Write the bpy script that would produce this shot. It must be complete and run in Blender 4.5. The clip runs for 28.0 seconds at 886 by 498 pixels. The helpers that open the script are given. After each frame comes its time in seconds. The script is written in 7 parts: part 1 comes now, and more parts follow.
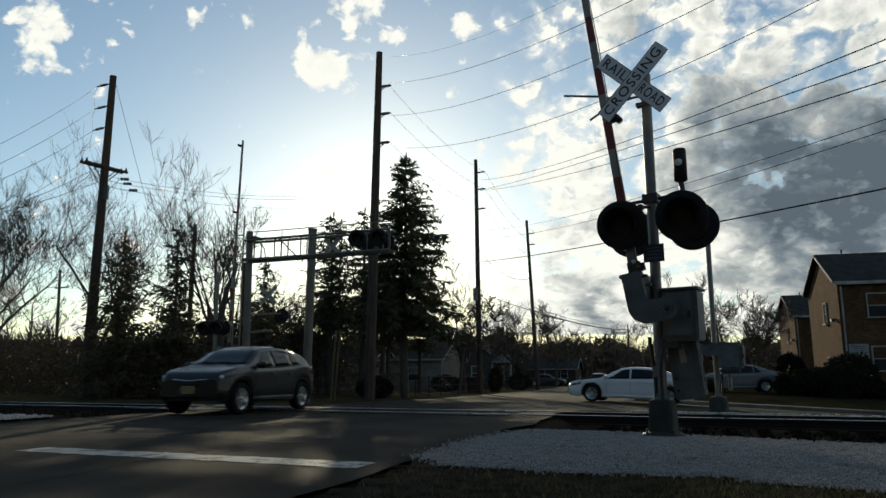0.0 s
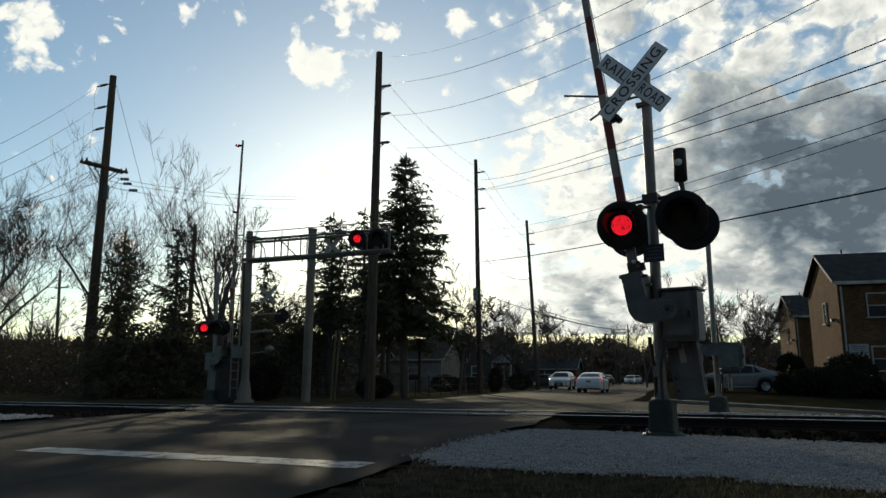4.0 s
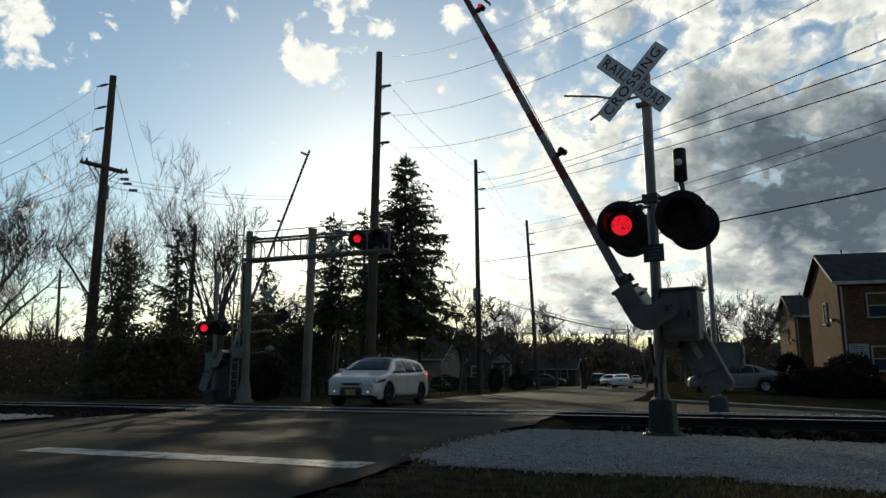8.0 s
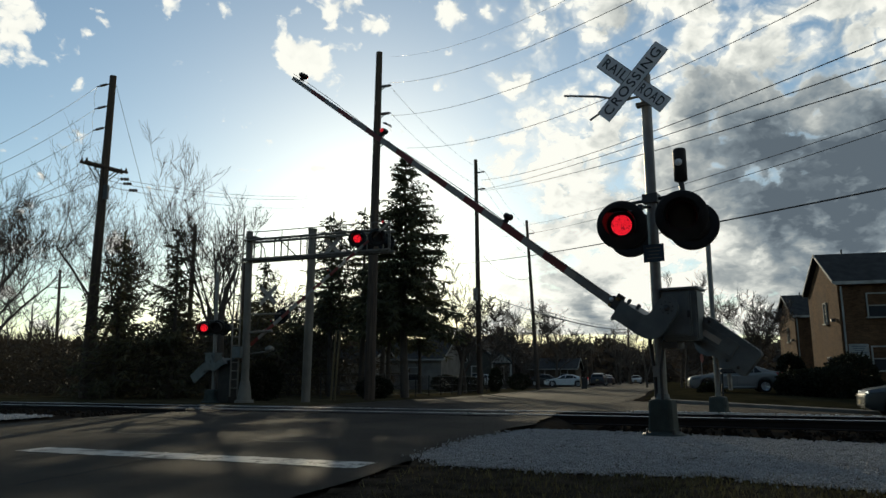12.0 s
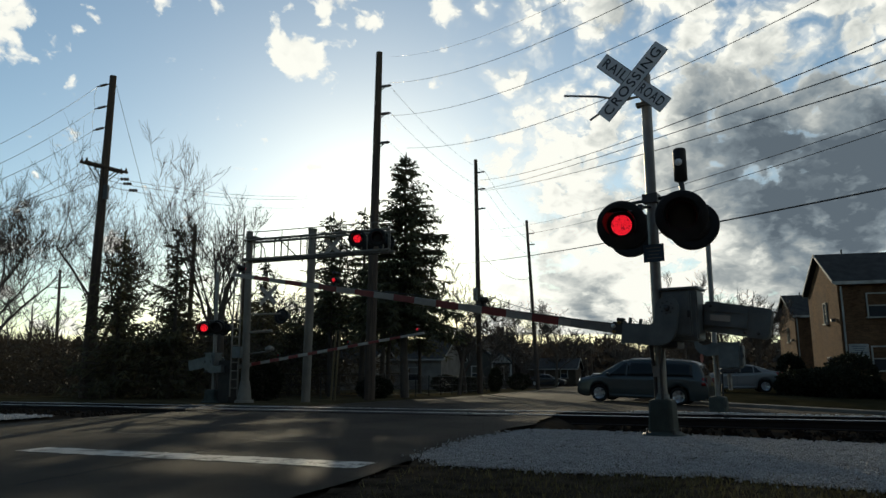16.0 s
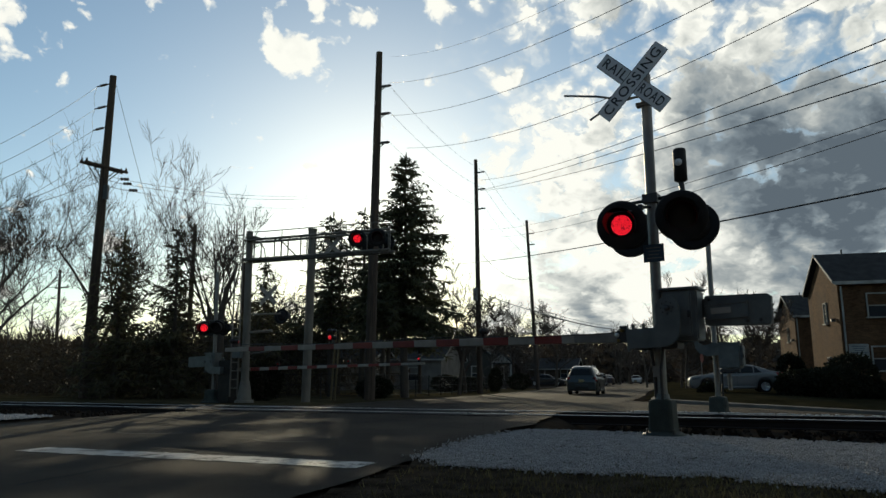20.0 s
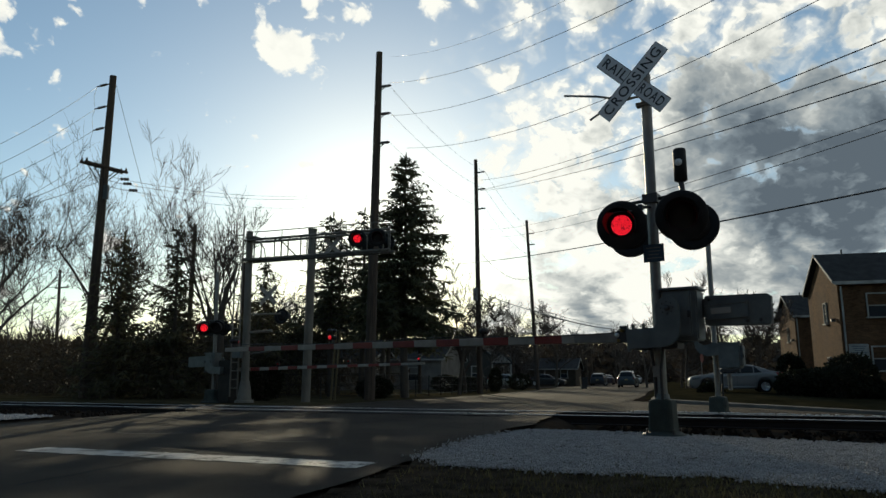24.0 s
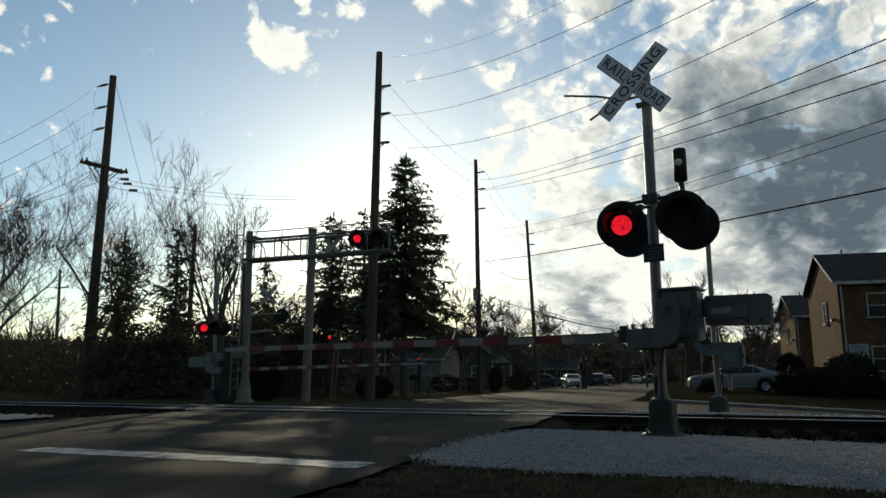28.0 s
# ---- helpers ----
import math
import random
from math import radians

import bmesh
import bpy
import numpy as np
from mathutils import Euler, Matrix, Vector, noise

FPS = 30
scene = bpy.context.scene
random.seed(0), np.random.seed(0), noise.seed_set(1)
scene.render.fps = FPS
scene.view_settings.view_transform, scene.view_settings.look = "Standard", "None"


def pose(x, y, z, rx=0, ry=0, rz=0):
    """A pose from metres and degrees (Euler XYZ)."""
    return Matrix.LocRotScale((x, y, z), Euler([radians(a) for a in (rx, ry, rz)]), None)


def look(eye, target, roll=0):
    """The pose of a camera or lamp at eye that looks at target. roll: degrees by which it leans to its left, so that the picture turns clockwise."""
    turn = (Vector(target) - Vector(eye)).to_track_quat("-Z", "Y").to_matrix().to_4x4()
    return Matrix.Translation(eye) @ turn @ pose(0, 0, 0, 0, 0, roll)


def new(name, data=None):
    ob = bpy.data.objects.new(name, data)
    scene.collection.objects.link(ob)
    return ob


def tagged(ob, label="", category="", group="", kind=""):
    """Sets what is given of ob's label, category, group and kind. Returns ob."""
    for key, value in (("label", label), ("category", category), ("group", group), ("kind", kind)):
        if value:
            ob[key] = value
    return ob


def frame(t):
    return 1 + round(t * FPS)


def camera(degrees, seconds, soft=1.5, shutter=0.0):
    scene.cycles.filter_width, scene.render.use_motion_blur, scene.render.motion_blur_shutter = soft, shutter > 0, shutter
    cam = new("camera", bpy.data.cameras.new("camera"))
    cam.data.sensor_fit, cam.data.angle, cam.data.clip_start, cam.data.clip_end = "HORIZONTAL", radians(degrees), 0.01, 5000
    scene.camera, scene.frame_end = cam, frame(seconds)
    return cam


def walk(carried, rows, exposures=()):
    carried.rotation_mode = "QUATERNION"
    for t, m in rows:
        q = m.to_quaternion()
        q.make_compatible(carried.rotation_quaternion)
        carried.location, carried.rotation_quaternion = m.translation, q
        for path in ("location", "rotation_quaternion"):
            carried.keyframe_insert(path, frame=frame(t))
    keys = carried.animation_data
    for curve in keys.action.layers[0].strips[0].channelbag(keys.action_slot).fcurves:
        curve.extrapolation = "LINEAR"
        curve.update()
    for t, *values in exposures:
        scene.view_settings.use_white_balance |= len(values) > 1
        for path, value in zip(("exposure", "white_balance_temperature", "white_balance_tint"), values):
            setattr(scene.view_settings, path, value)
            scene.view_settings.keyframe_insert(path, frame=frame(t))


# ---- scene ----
cam = camera(64.0, 28.0, soft=1.5, shutter=0.3)
CAM_Z = 0.76
EYE = pose(0, 0, CAM_Z, 90 + 10.3, 0, 0)
walk(cam, [(0, EYE), (28.0, EYE)], exposures=[(0, -0.12, 6250, 0), (28.0, -0.12, 6250, 0)])

# ---- world and sun: low afternoon sun ahead of the camera ----
SUN_AZ, SUN_EL = -5.2, 14.6          # degrees: left of the view's axis, above the horizon
world = bpy.data.worlds.new("sky")
scene.world = world
world.use_nodes = True
wn, wl = world.node_tree.nodes, world.node_tree.links
sky = wn.new("ShaderNodeTexSky")
sky.sky_type, sky.sun_disc = "NISHITA", False
sky.sun_elevation, sky.sun_rotation = radians(SUN_EL), radians(SUN_AZ)
sky.air_density, sky.dust_density, sky.ozone_density = 1.0, 0.3, 1.3
wl.new(sky.outputs[0], wn["Background"].inputs[0])
wn["Background"].inputs[1].default_value = 0.122

sun_dir = Vector((math.sin(radians(SUN_AZ)) * math.cos(radians(SUN_EL)), math.cos(radians(SUN_AZ)) * math.cos(radians(SUN_EL)), math.sin(radians(SUN_EL))))
sun = new("sun", bpy.data.lights.new("sun", "SUN"))
sun.data.energy, sun.data.angle, sun.data.color = 3.1, radians(0.5), (1.0, 0.8, 0.56)
sun.matrix_basis = look(sun_dir * 50, (0, 0, 0))


# ---- mesh building ----
class Mesh:
    """Collects corners and faces of one part."""

    def __init__(self):
        self.v, self.f, self.smooth = [], [], []

    def add(self, vs, fs, smooth=False):
        n = len(self.v)
        self.v += [tuple(a) for a in vs]
        self.f += [tuple(i + n for i in f) for f in fs]
        self.smooth += [smooth] * len(fs)
        return self

    def box(self, c, s, m=None):
        x, y, z = s[0] / 2, s[1] / 2, s[2] / 2
        vs = [Vector((i, j, k)) for i in (-x, x) for j in (-y, y) for k in (-z, z)]
        if m is not None:
            vs = [m @ a for a in vs]
        vs = [a + Vector(c) for a in vs]
        return self.add(vs, [(0, 1, 3, 2), (4, 6, 7, 5), (0, 4, 5, 1), (2, 3, 7, 6), (0, 2, 6, 4), (1, 5, 7, 3)])

    def ring(self, c, axis, r, n, squash=1.0):
        a = Vector(axis).normalized()
        u = a.orthogonal().normalized() if abs(a.z) > 0.9 or abs(a.z) > 1e-6 else Vector((0, 0, 1))
        u = (u - a * u.dot(a)).normalized()
        w = a.cross(u)
        return [Vector(c) + u * (r * math.cos(2 * math.pi * i / n)) + w * (r * squash * math.sin(2 * math.pi * i / n)) for i in range(n)]

    def loft(self, rings, caps=True, smooth=True, closed=True):
        n, k = len(rings[0]), len(rings)
        vs = [p for r in rings for p in r]
        fs = []
        for j in range(k - 1):
            for i in range(n if closed else n - 1):
                i2 = (i + 1) % n
                fs.append((j * n + i, j * n + i2, (j + 1) * n + i2, (j + 1) * n + i))
        self.add(vs, fs, smooth)
        if caps:
            self.add(rings[0], [tuple(reversed(range(n)))])
            self.add(rings[-1], [tuple(range(n))])
        return self

    def rod(self, p0, p1, r0, r1=None, n=10, caps=True):
        p0, p1 = Vector(p0), Vector(p1)
        r1 = r0 if r1 is None else r1
        return self.loft([self.ring(p0, p1 - p0, r0, n), self.ring(p1, p1 - p0, r1, n)], caps)

    def path(self, pts, radii, n=6, caps=True):
        pts = [Vector(p) for p in pts]
        if not hasattr(radii, "__len__"):
            radii = [radii] * len(pts)
        rings, u = [], None
        for i, p in enumerate(pts):
            d = (pts[min(i + 1, len(pts) - 1)] - pts[max(i - 1, 0)]).normalized()
            u = d.orthogonal().normalized() if u is None else (u - d * u.dot(d)).normalized()
            w = d.cross(u)
            rings.append([p + (u * math.cos(2 * math.pi * k / n) + w * math.sin(2 * math.pi * k / n)) * radii[i] for k in range(n)])
        return self.loft(rings, caps)

    def lathe(self, prof, c, axis, n=24, caps=False):
        a = Vector(axis).normalized()
        return self.loft([self.ring(Vector(c) + a * h, a, max(r, 1e-4), n) for h, r in prof], caps)

    def prism(self, poly, axis, lo, hi):
        """A flat outline pushed along an axis ('x', 'y' or 'z')."""
        def at(p, d):
            return {"x": (d, p[0], p[1]), "y": (p[0], d, p[1]), "z": (p[0], p[1], d)}[axis]
        n = len(poly)
        vs = [at(p, lo) for p in poly] + [at(p, hi) for p in poly]
        return self.add(vs, [tuple(range(n)), tuple(reversed(range(n, 2 * n)))] + [(i, i + n, (i + 1) % n + n, (i + 1) % n) for i in range(n)])

    def data(self, name, material, bevel=0.0, seg=2):
        me = bpy.data.meshes.new(name)
        me.from_pydata(self.v, [], self.f)
        me.polygons.foreach_set("use_smooth", self.smooth)
        me.update()
        bm = bmesh.new()
        bm.from_mesh(me)
        if len(self.f) < 4000:
            bmesh.ops.recalc_face_normals(bm, faces=bm.faces)
        if bevel:
            bmesh.ops.remove_doubles(bm, verts=bm.verts, dist=1e-5)
            es = [e for e in bm.edges if len(e.link_faces) == 2 and e.calc_face_angle(0) > 0.5]
            bmesh.ops.bevel(bm, geom=es, offset=bevel, segments=seg, affect="EDGES", clamp_overlap=True)
        bm.to_mesh(me)
        bm.free()
        me.materials.append(material)
        return me


def part(name, mesh, material, parent=None, label="", bevel=0.0, m=None):
    ob = new(name, mesh.data(name, material, bevel))
    if parent is not None:
        ob.parent = parent
    if m is not None:
        ob.matrix_basis = m
    if label:
        tagged(ob, label)
    return ob


def thing(name, m, label, category, group="", kind=""):
    ob = new(name)
    ob.empty_display_size = 0.2
    ob.matrix_basis = m
    return tagged(ob, label, category, group, kind)


# ---- materials ----
def mat(name, col, rough=0.7, metal=0.0, var=0.25, scale=8.0, bump=0.1, fine=90.0, col2=None, spec=0.5, random_tint=0.0, stretch=None, emit=None, grain=0.45, low=0.5, high=0.95):
    m = bpy.data.materials.new(name)
    m.use_nodes = True
    nt = m.node_tree
    b = nt.nodes["Principled BSDF"]
    tc = nt.nodes.new("ShaderNodeTexCoord")
    vec = tc.outputs["Object"]
    if stretch:
        mp = nt.nodes.new("ShaderNodeMapping")
        mp.inputs["Scale"].default_value = stretch
        nt.links.new(vec, mp.inputs[0])
        vec = mp.outputs[0]
    n1, n2 = nt.nodes.new("ShaderNodeTexNoise"), nt.nodes.new("ShaderNodeTexNoise")
    for n, s, d in ((n1, scale, 5.0), (n2, fine, 3.0)):
        n.inputs["Scale"].default_value, n.inputs["Detail"].default_value = s, d
        nt.links.new(vec, n.inputs["Vector"])
    add = nt.nodes.new("ShaderNodeMath")
    add.operation = "MULTIPLY_ADD"
    nt.links.new(n2.outputs[0], add.inputs[0])
    add.inputs[1].default_value = grain
    nt.links.new(n1.outputs[0], add.inputs[2])
    ramp = nt.nodes.new("ShaderNodeValToRGB")
    c2 = col2 or tuple(min(1, c * (1 + var)) for c in col)
    c1 = tuple(c * (1 - var) for c in col) if col2 is None else col
    ramp.color_ramp.elements[0].position, ramp.color_ramp.elements[0].color = low, (*c1, 1)
    ramp.color_ramp.elements[1].position, ramp.color_ramp.elements[1].color = high, (*c2, 1)
    nt.links.new(add.outputs[0], ramp.inputs[0])
    out = ramp.outputs[0]
    if random_tint:
        oi, hsv, mr = nt.nodes.new("ShaderNodeObjectInfo"), nt.nodes.new("ShaderNodeHueSaturation"), nt.nodes.new("ShaderNodeMapRange")
        mr.inputs[3].default_value, mr.inputs[4].default_value = 1 - random_tint, 1 + random_tint
        nt.links.new(oi.outputs["Random"], mr.inputs[0])
        nt.links.new(mr.outputs[0], hsv.inputs["Value"])
        nt.links.new(out, hsv.inputs["Color"])
        out = hsv.outputs[0]
    nt.links.new(out, b.inputs["Base Color"])
    rr = nt.nodes.new("ShaderNodeMapRange")
    rr.inputs[3].default_value, rr.inputs[4].default_value = max(0.02, rough - 0.12), min(1, rough + 0.12)
    nt.links.new(n1.outputs[0], rr.inputs[0])
    nt.links.new(rr.outputs[0], b.inputs["Roughness"])
    b.inputs["Metallic"].default_value = metal
    b.inputs["Specular IOR Level"].default_value = spec
    if bump:
        bp = nt.nodes.new("ShaderNodeBump")
        bp.inputs["Strength"].default_value, bp.inputs["Distance"].default_value = bump, 0.02
        nt.links.new(add.outputs[0], bp.inputs["Height"])
        nt.links.new(bp.outputs[0], b.inputs["Normal"])
    if emit:
        b.inputs["Emission Color"].default_value = (*emit[0], 1)
        b.inputs["Emission Strength"].default_value = emit[1]
    return m


def glass(name, tint=(0.02, 0.025, 0.03)):
    m = mat(name, tint, 0.06, 0, 0.1, 3, 0, 40, spec=0.2)
    return m


ASPHALT = mat("asphalt", (0.009, 0.0075, 0.0056), 0.85, 0, scale=0.6, bump=1.0, fine=75, col2=(0.053, 0.044, 0.034), spec=0.07, grain=0.55, low=0.55, high=1.05)
PATCH = mat("asphalt_patch", (0.012, 0.012, 0.012), 0.75, 0, scale=0.8, bump=0.5, fine=60, col2=(0.024, 0.023, 0.022), spec=0.03)
# pale tone that stands for sunlight on the patches' raised edges
SUNLIT_RIM = mat("painted_sunlit_rim", (0.07, 0.064, 0.055), 0.8, 0, scale=5, bump=0.3, spec=0.05)
PAINT = mat("worn_road_paint", (0.05, 0.048, 0.045), 0.7, 0, scale=4, bump=0.25, fine=30, col2=(0.5, 0.47, 0.42), spec=0.05, grain=0.6, low=0.6, high=0.84)
GRAVEL_BED = mat("gravel_bed", (0.15, 0.148, 0.144), 0.9, 0, scale=9, bump=0.8, fine=60, col2=(0.38, 0.375, 0.36), spec=0.05)
STONE = mat("white_stone", (0.29, 0.29, 0.285), 0.85, 0, scale=12, bump=0.4, random_tint=0.3, col2=(0.5, 0.497, 0.485), spec=0.05)
DIRT = mat("gritty_dirt", (0.016, 0.0135, 0.01), 0.95, 0, scale=5, bump=1.0, fine=70, col2=(0.062, 0.051, 0.038), spec=0.0)
CRUMB = mat("dirt_crumbs", (0.03, 0.029, 0.027), 0.95, 0, scale=9, bump=0.3, col2=(0.09, 0.085, 0.08), spec=0.0)
EARTH = mat("dark_earth", (0.016, 0.0135, 0.011), 0.95, 0, scale=2, bump=0.8, fine=40, col2=(0.036, 0.031, 0.025), spec=0.0)
BALLAST = mat("dirty_ballast", (0.014, 0.0115, 0.0095), 0.95, 0, scale=6, bump=0.9, fine=50, col2=(0.04, 0.033, 0.027), spec=0.0)
# one grass in two base colours: paler for the lit verge, darker for the shaded lawn
GRASS_VERGE = mat("lit_dry_grass", (0.022, 0.02, 0.011), 0.95, 0, scale=0.9, bump=0.8, fine=40, col2=(0.085, 0.072, 0.042), spec=0.0)
GRASS_GROUND = mat("shaded_dry_grass", (0.013, 0.0125, 0.007), 0.95, 0, scale=0.7, bump=0.8, fine=45, col2=(0.038, 0.033, 0.018), spec=0.0)
CONCRETE = mat("concrete", (0.1, 0.092, 0.08), 0.85, 0, scale=1.5, bump=0.3, fine=60, col2=(0.18, 0.168, 0.148), spec=0.05)
RAIL_STEEL = mat("polished_rail_steel", (0.45, 0.43, 0.4), 0.3, 0.95, scale=2, bump=0.05, var=0.15)
RAIL_RUST = mat("rusty_rail", (0.014, 0.01, 0.008), 0.85, 0.2, scale=9, bump=0.3)
TIE = mat("creosoted_tie", (0.006, 0.005, 0.0042), 0.9, 0, scale=4, bump=0.5, stretch=(1, 8, 1), spec=0.0)
GALV = mat("galvanised_steel", (0.17, 0.17, 0.163), 0.45, 0.55, scale=7, bump=0.08, var=0.2)
OLD_STEEL = mat("weathered_gantry_steel", (0.085, 0.076, 0.06), 0.6, 0.1, scale=4, bump=0.12, col2=(0.18, 0.163, 0.135), stretch=(1, 1, 0.3))
GREY_PAINT = mat("grey_painted_steel", (0.062, 0.075, 0.075), 0.5, 0.1, scale=5, bump=0.1, col2=(0.115, 0.13, 0.13))
BASE_PAINT = mat("dark_green_grey_paint", (0.022, 0.029, 0.027), 0.65, 0.05, scale=5, bump=0.25, col2=(0.048, 0.06, 0.055), spec=0.2)
BLACK_PAINT = mat("black_painted_metal", (0.01, 0.01, 0.0105), 0.55, 0, scale=6, bump=0.1, col2=(0.025, 0.024, 0.023), spec=0.22)
DARK_STEEL = mat("dark_steel", (0.05, 0.05, 0.05), 0.5, 0.5, scale=6, bump=0.1)
SIGN_WHITE = mat("white_sign_sheeting", (0.62, 0.62, 0.6), 0.5, 0, scale=4, bump=0.03, col2=(0.78, 0.78, 0.76))
LETTER = mat("black_lettering", (0.012, 0.012, 0.012), 0.5, 0, scale=10, bump=0)
BLUE_SIGN = mat("blue_sign_sheeting", (0.02, 0.045, 0.07), 0.5, 0, scale=5, bump=0.02)
STRIPE_RED = mat("red_reflective_stripe", (0.12, 0.014, 0.011), 0.5, 0, scale=6, bump=0.05, col2=(0.2, 0.026, 0.02))
STRIPE_WHITE = mat("white_reflective_stripe", (0.2, 0.185, 0.16), 0.5, 0, scale=6, bump=0.05, col2=(0.29, 0.27, 0.235))
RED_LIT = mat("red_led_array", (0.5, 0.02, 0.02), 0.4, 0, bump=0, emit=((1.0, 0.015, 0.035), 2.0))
ARM_RED = mat("red_arm_lamp", (0.3, 0.012, 0.012), 0.3, 0, bump=0, emit=((1.0, 0.012, 0.03), 0.5))
RED_BASE = mat("red_array_board", (0.16, 0.008, 0.01), 0.4, 0, bump=0, emit=((1.0, 0.01, 0.03), 0.16))
RED_DIM = mat("red_lens", (0.2, 0.01, 0.01), 0.15, 0, bump=0)
RED_TAIL = mat("tail_lamp_red", (0.14, 0.008, 0.008), 0.12, 0, bump=0)
RED_BRAKE = mat("lit_tail_lamp", (0.4, 0.01, 0.01), 0.12, 0, bump=0, emit=((1.0, 0.03, 0.02), 0.5))
HEADLAMP = mat("lit_headlamp", (0.8, 0.8, 0.8), 0.1, 0, bump=0, emit=((1.0, 0.93, 0.8), 1.6))
HEAD_GLASS = mat("headlight_glazing", (0.1, 0.105, 0.11), 0.08, 0.4, bump=0)
LENS_CLEAR = mat("clear_lamp_lens", (0.5, 0.5, 0.5), 0.08, 0.3, bump=0)
POLE_WOOD = mat("weathered_pole_wood", (0.024, 0.017, 0.012), 0.95, 0, scale=2.5, bump=0.6, fine=30, col2=(0.085, 0.06, 0.042), stretch=(6, 6, 0.4))
BRASS = mat("tarnished_brass", (0.16, 0.12, 0.04), 0.45, 0.6, scale=20, bump=0.05)
WIRE = mat("weathered_cable", (0.03, 0.03, 0.03), 0.5, 0.3, bump=0)
CERAMIC = mat("dark_insulator", (0.06, 0.045, 0.04), 0.2, 0, bump=0)
BARK = mat("bark", (0.05, 0.04, 0.032), 0.95, 0, scale=6, bump=0.7, col2=(0.07, 0.056, 0.042), stretch=(3, 3, 0.7))
TWIG = mat("twig_bark", (0.055, 0.042, 0.033), 0.9, 0, scale=8, bump=0.2)


def leaf_mat(name, a, b):
    m = mat(name, a, 0.75, 0, scale=1.2, bump=0.0, fine=14, col2=b, spec=0.2)
    nt = m.node_tree
    geo, hsv, mr = nt.nodes.new("ShaderNodeNewGeometry"), nt.nodes.new("ShaderNodeHueSaturation"), nt.nodes.new("ShaderNodeMapRange")
    mr.inputs[3].default_value, mr.inputs[4].default_value = 0.6, 1.4
    bs = nt.nodes["Principled BSDF"]
    src = bs.inputs["Base Color"].links[0].from_socket
    nt.links.new(geo.outputs["Random Per Island"], mr.inputs[0])
    nt.links.new(mr.outputs[0], hsv.inputs["Value"])
    nt.links.new(src, hsv.inputs["Color"])
    tr, mx = nt.nodes.new("ShaderNodeBsdfTranslucent"), nt.nodes.new("ShaderNodeMixShader")
    nt.links.new(hsv.outputs[0], bs.inputs["Base Color"])
    nt.links.new(hsv.outputs[0], tr.inputs[0])
    mx.inputs[0].default_value = 0.25
    nt.links.new(bs.outputs[0], mx.inputs[1])
    nt.links.new(tr.outputs[0], mx.inputs[2])
    nt.links.new(mx.outputs[0], nt.nodes["Material Output"].inputs[0])
    return m


NEEDLES = leaf_mat("spruce_needles", (0.042, 0.046, 0.027), (0.085, 0.084, 0.045))
CEDAR = leaf_mat("cedar_sprays", (0.05, 0.05, 0.03), (0.1, 0.092, 0.052))
BUSH = leaf_mat("hedge_leaves", (0.01, 0.012, 0.006), (0.02, 0.022, 0.011))
BRUSH = leaf_mat("dry_brush", (0.03, 0.026, 0.019), (0.06, 0.05, 0.035))
WOODS = leaf_mat("distant_twigs", (0.028, 0.022, 0.017), (0.05, 0.04, 0.03))
BLADES = leaf_mat("dry_grass_blades", (0.07, 0.065, 0.03), (0.15, 0.13, 0.06))


def brick_wall(name, a, b, joint):
    """Courses of running bond, with stains over them."""
    m = mat(name, a, 0.88, 0, scale=0.9, bump=0.0, fine=9, col2=b, spec=0.05)
    nt = m.node_tree
    bs = nt.nodes["Principled BSDF"]
    tc, sp, cb, ad = (nt.nodes.new("ShaderNode" + k) for k in ("TexCoord", "SeparateXYZ", "CombineXYZ", "Math"))
    nt.links.new(tc.outputs["Object"], sp.inputs[0])
    nt.links.new(sp.outputs[0], ad.inputs[0])
    nt.links.new(sp.outputs[1], ad.inputs[1])
    nt.links.new(ad.outputs[0], cb.inputs[0])
    nt.links.new(sp.outputs[2], cb.inputs[1])
    br = nt.nodes.new("ShaderNodeTexBrick")
    nt.links.new(cb.outputs[0], br.inputs["Vector"])
    br.inputs["Scale"].default_value, br.inputs["Brick Width"].default_value, br.inputs["Row Height"].default_value, br.inputs["Mortar Size"].default_value = 1.0, 0.21, 0.07, 0.007
    br.inputs["Color1"].default_value, br.inputs["Color2"].default_value, br.inputs["Mortar"].default_value = (0.72, 0.7, 0.68, 1), (1.3, 1.25, 1.2, 1), (*joint, 1)
    mx = nt.nodes.new("ShaderNodeMix")
    mx.data_type, mx.blend_type = "RGBA", "MULTIPLY"
    mx.inputs[0].default_value = 1.0
    nt.links.new(bs.inputs["Base Color"].links[0].from_socket, mx.inputs[6])
    nt.links.new(br.outputs["Color"], mx.inputs[7])
    nt.links.new(mx.outputs[2], bs.inputs["Base Color"])
    bp = nt.nodes.new("ShaderNodeBump")
    bp.inputs["Strength"].default_value, bp.inputs["Distance"].default_value, bp.invert = 0.5, 0.01, True
    nt.links.new(br.outputs["Fac"], bp.inputs["Height"])
    nt.links.new(bp.outputs[0], bs.inputs["Normal"])
    return m


MORTAR = brick_wall("tan_brick_wall", (0.06, 0.033, 0.018), (0.105, 0.062, 0.034), (1.1, 1.2, 1.3))
ROOFING = mat("dark_shingle_roof", (0.02, 0.021, 0.022), 0.85, 0, scale=2, bump=0.5, fine=25, col2=(0.045, 0.046, 0.047), spec=0.05)
SIDING = mat("pale_siding", (0.045, 0.041, 0.036), 0.8, 0, scale=1.2, bump=0.15, col2=(0.075, 0.07, 0.06), spec=0.05)
SIDING_WHITE = mat("weathered_white_siding", (0.12, 0.112, 0.1), 0.8, 0, scale=1.2, bump=0.15, col2=(0.2, 0.185, 0.165), spec=0.05)
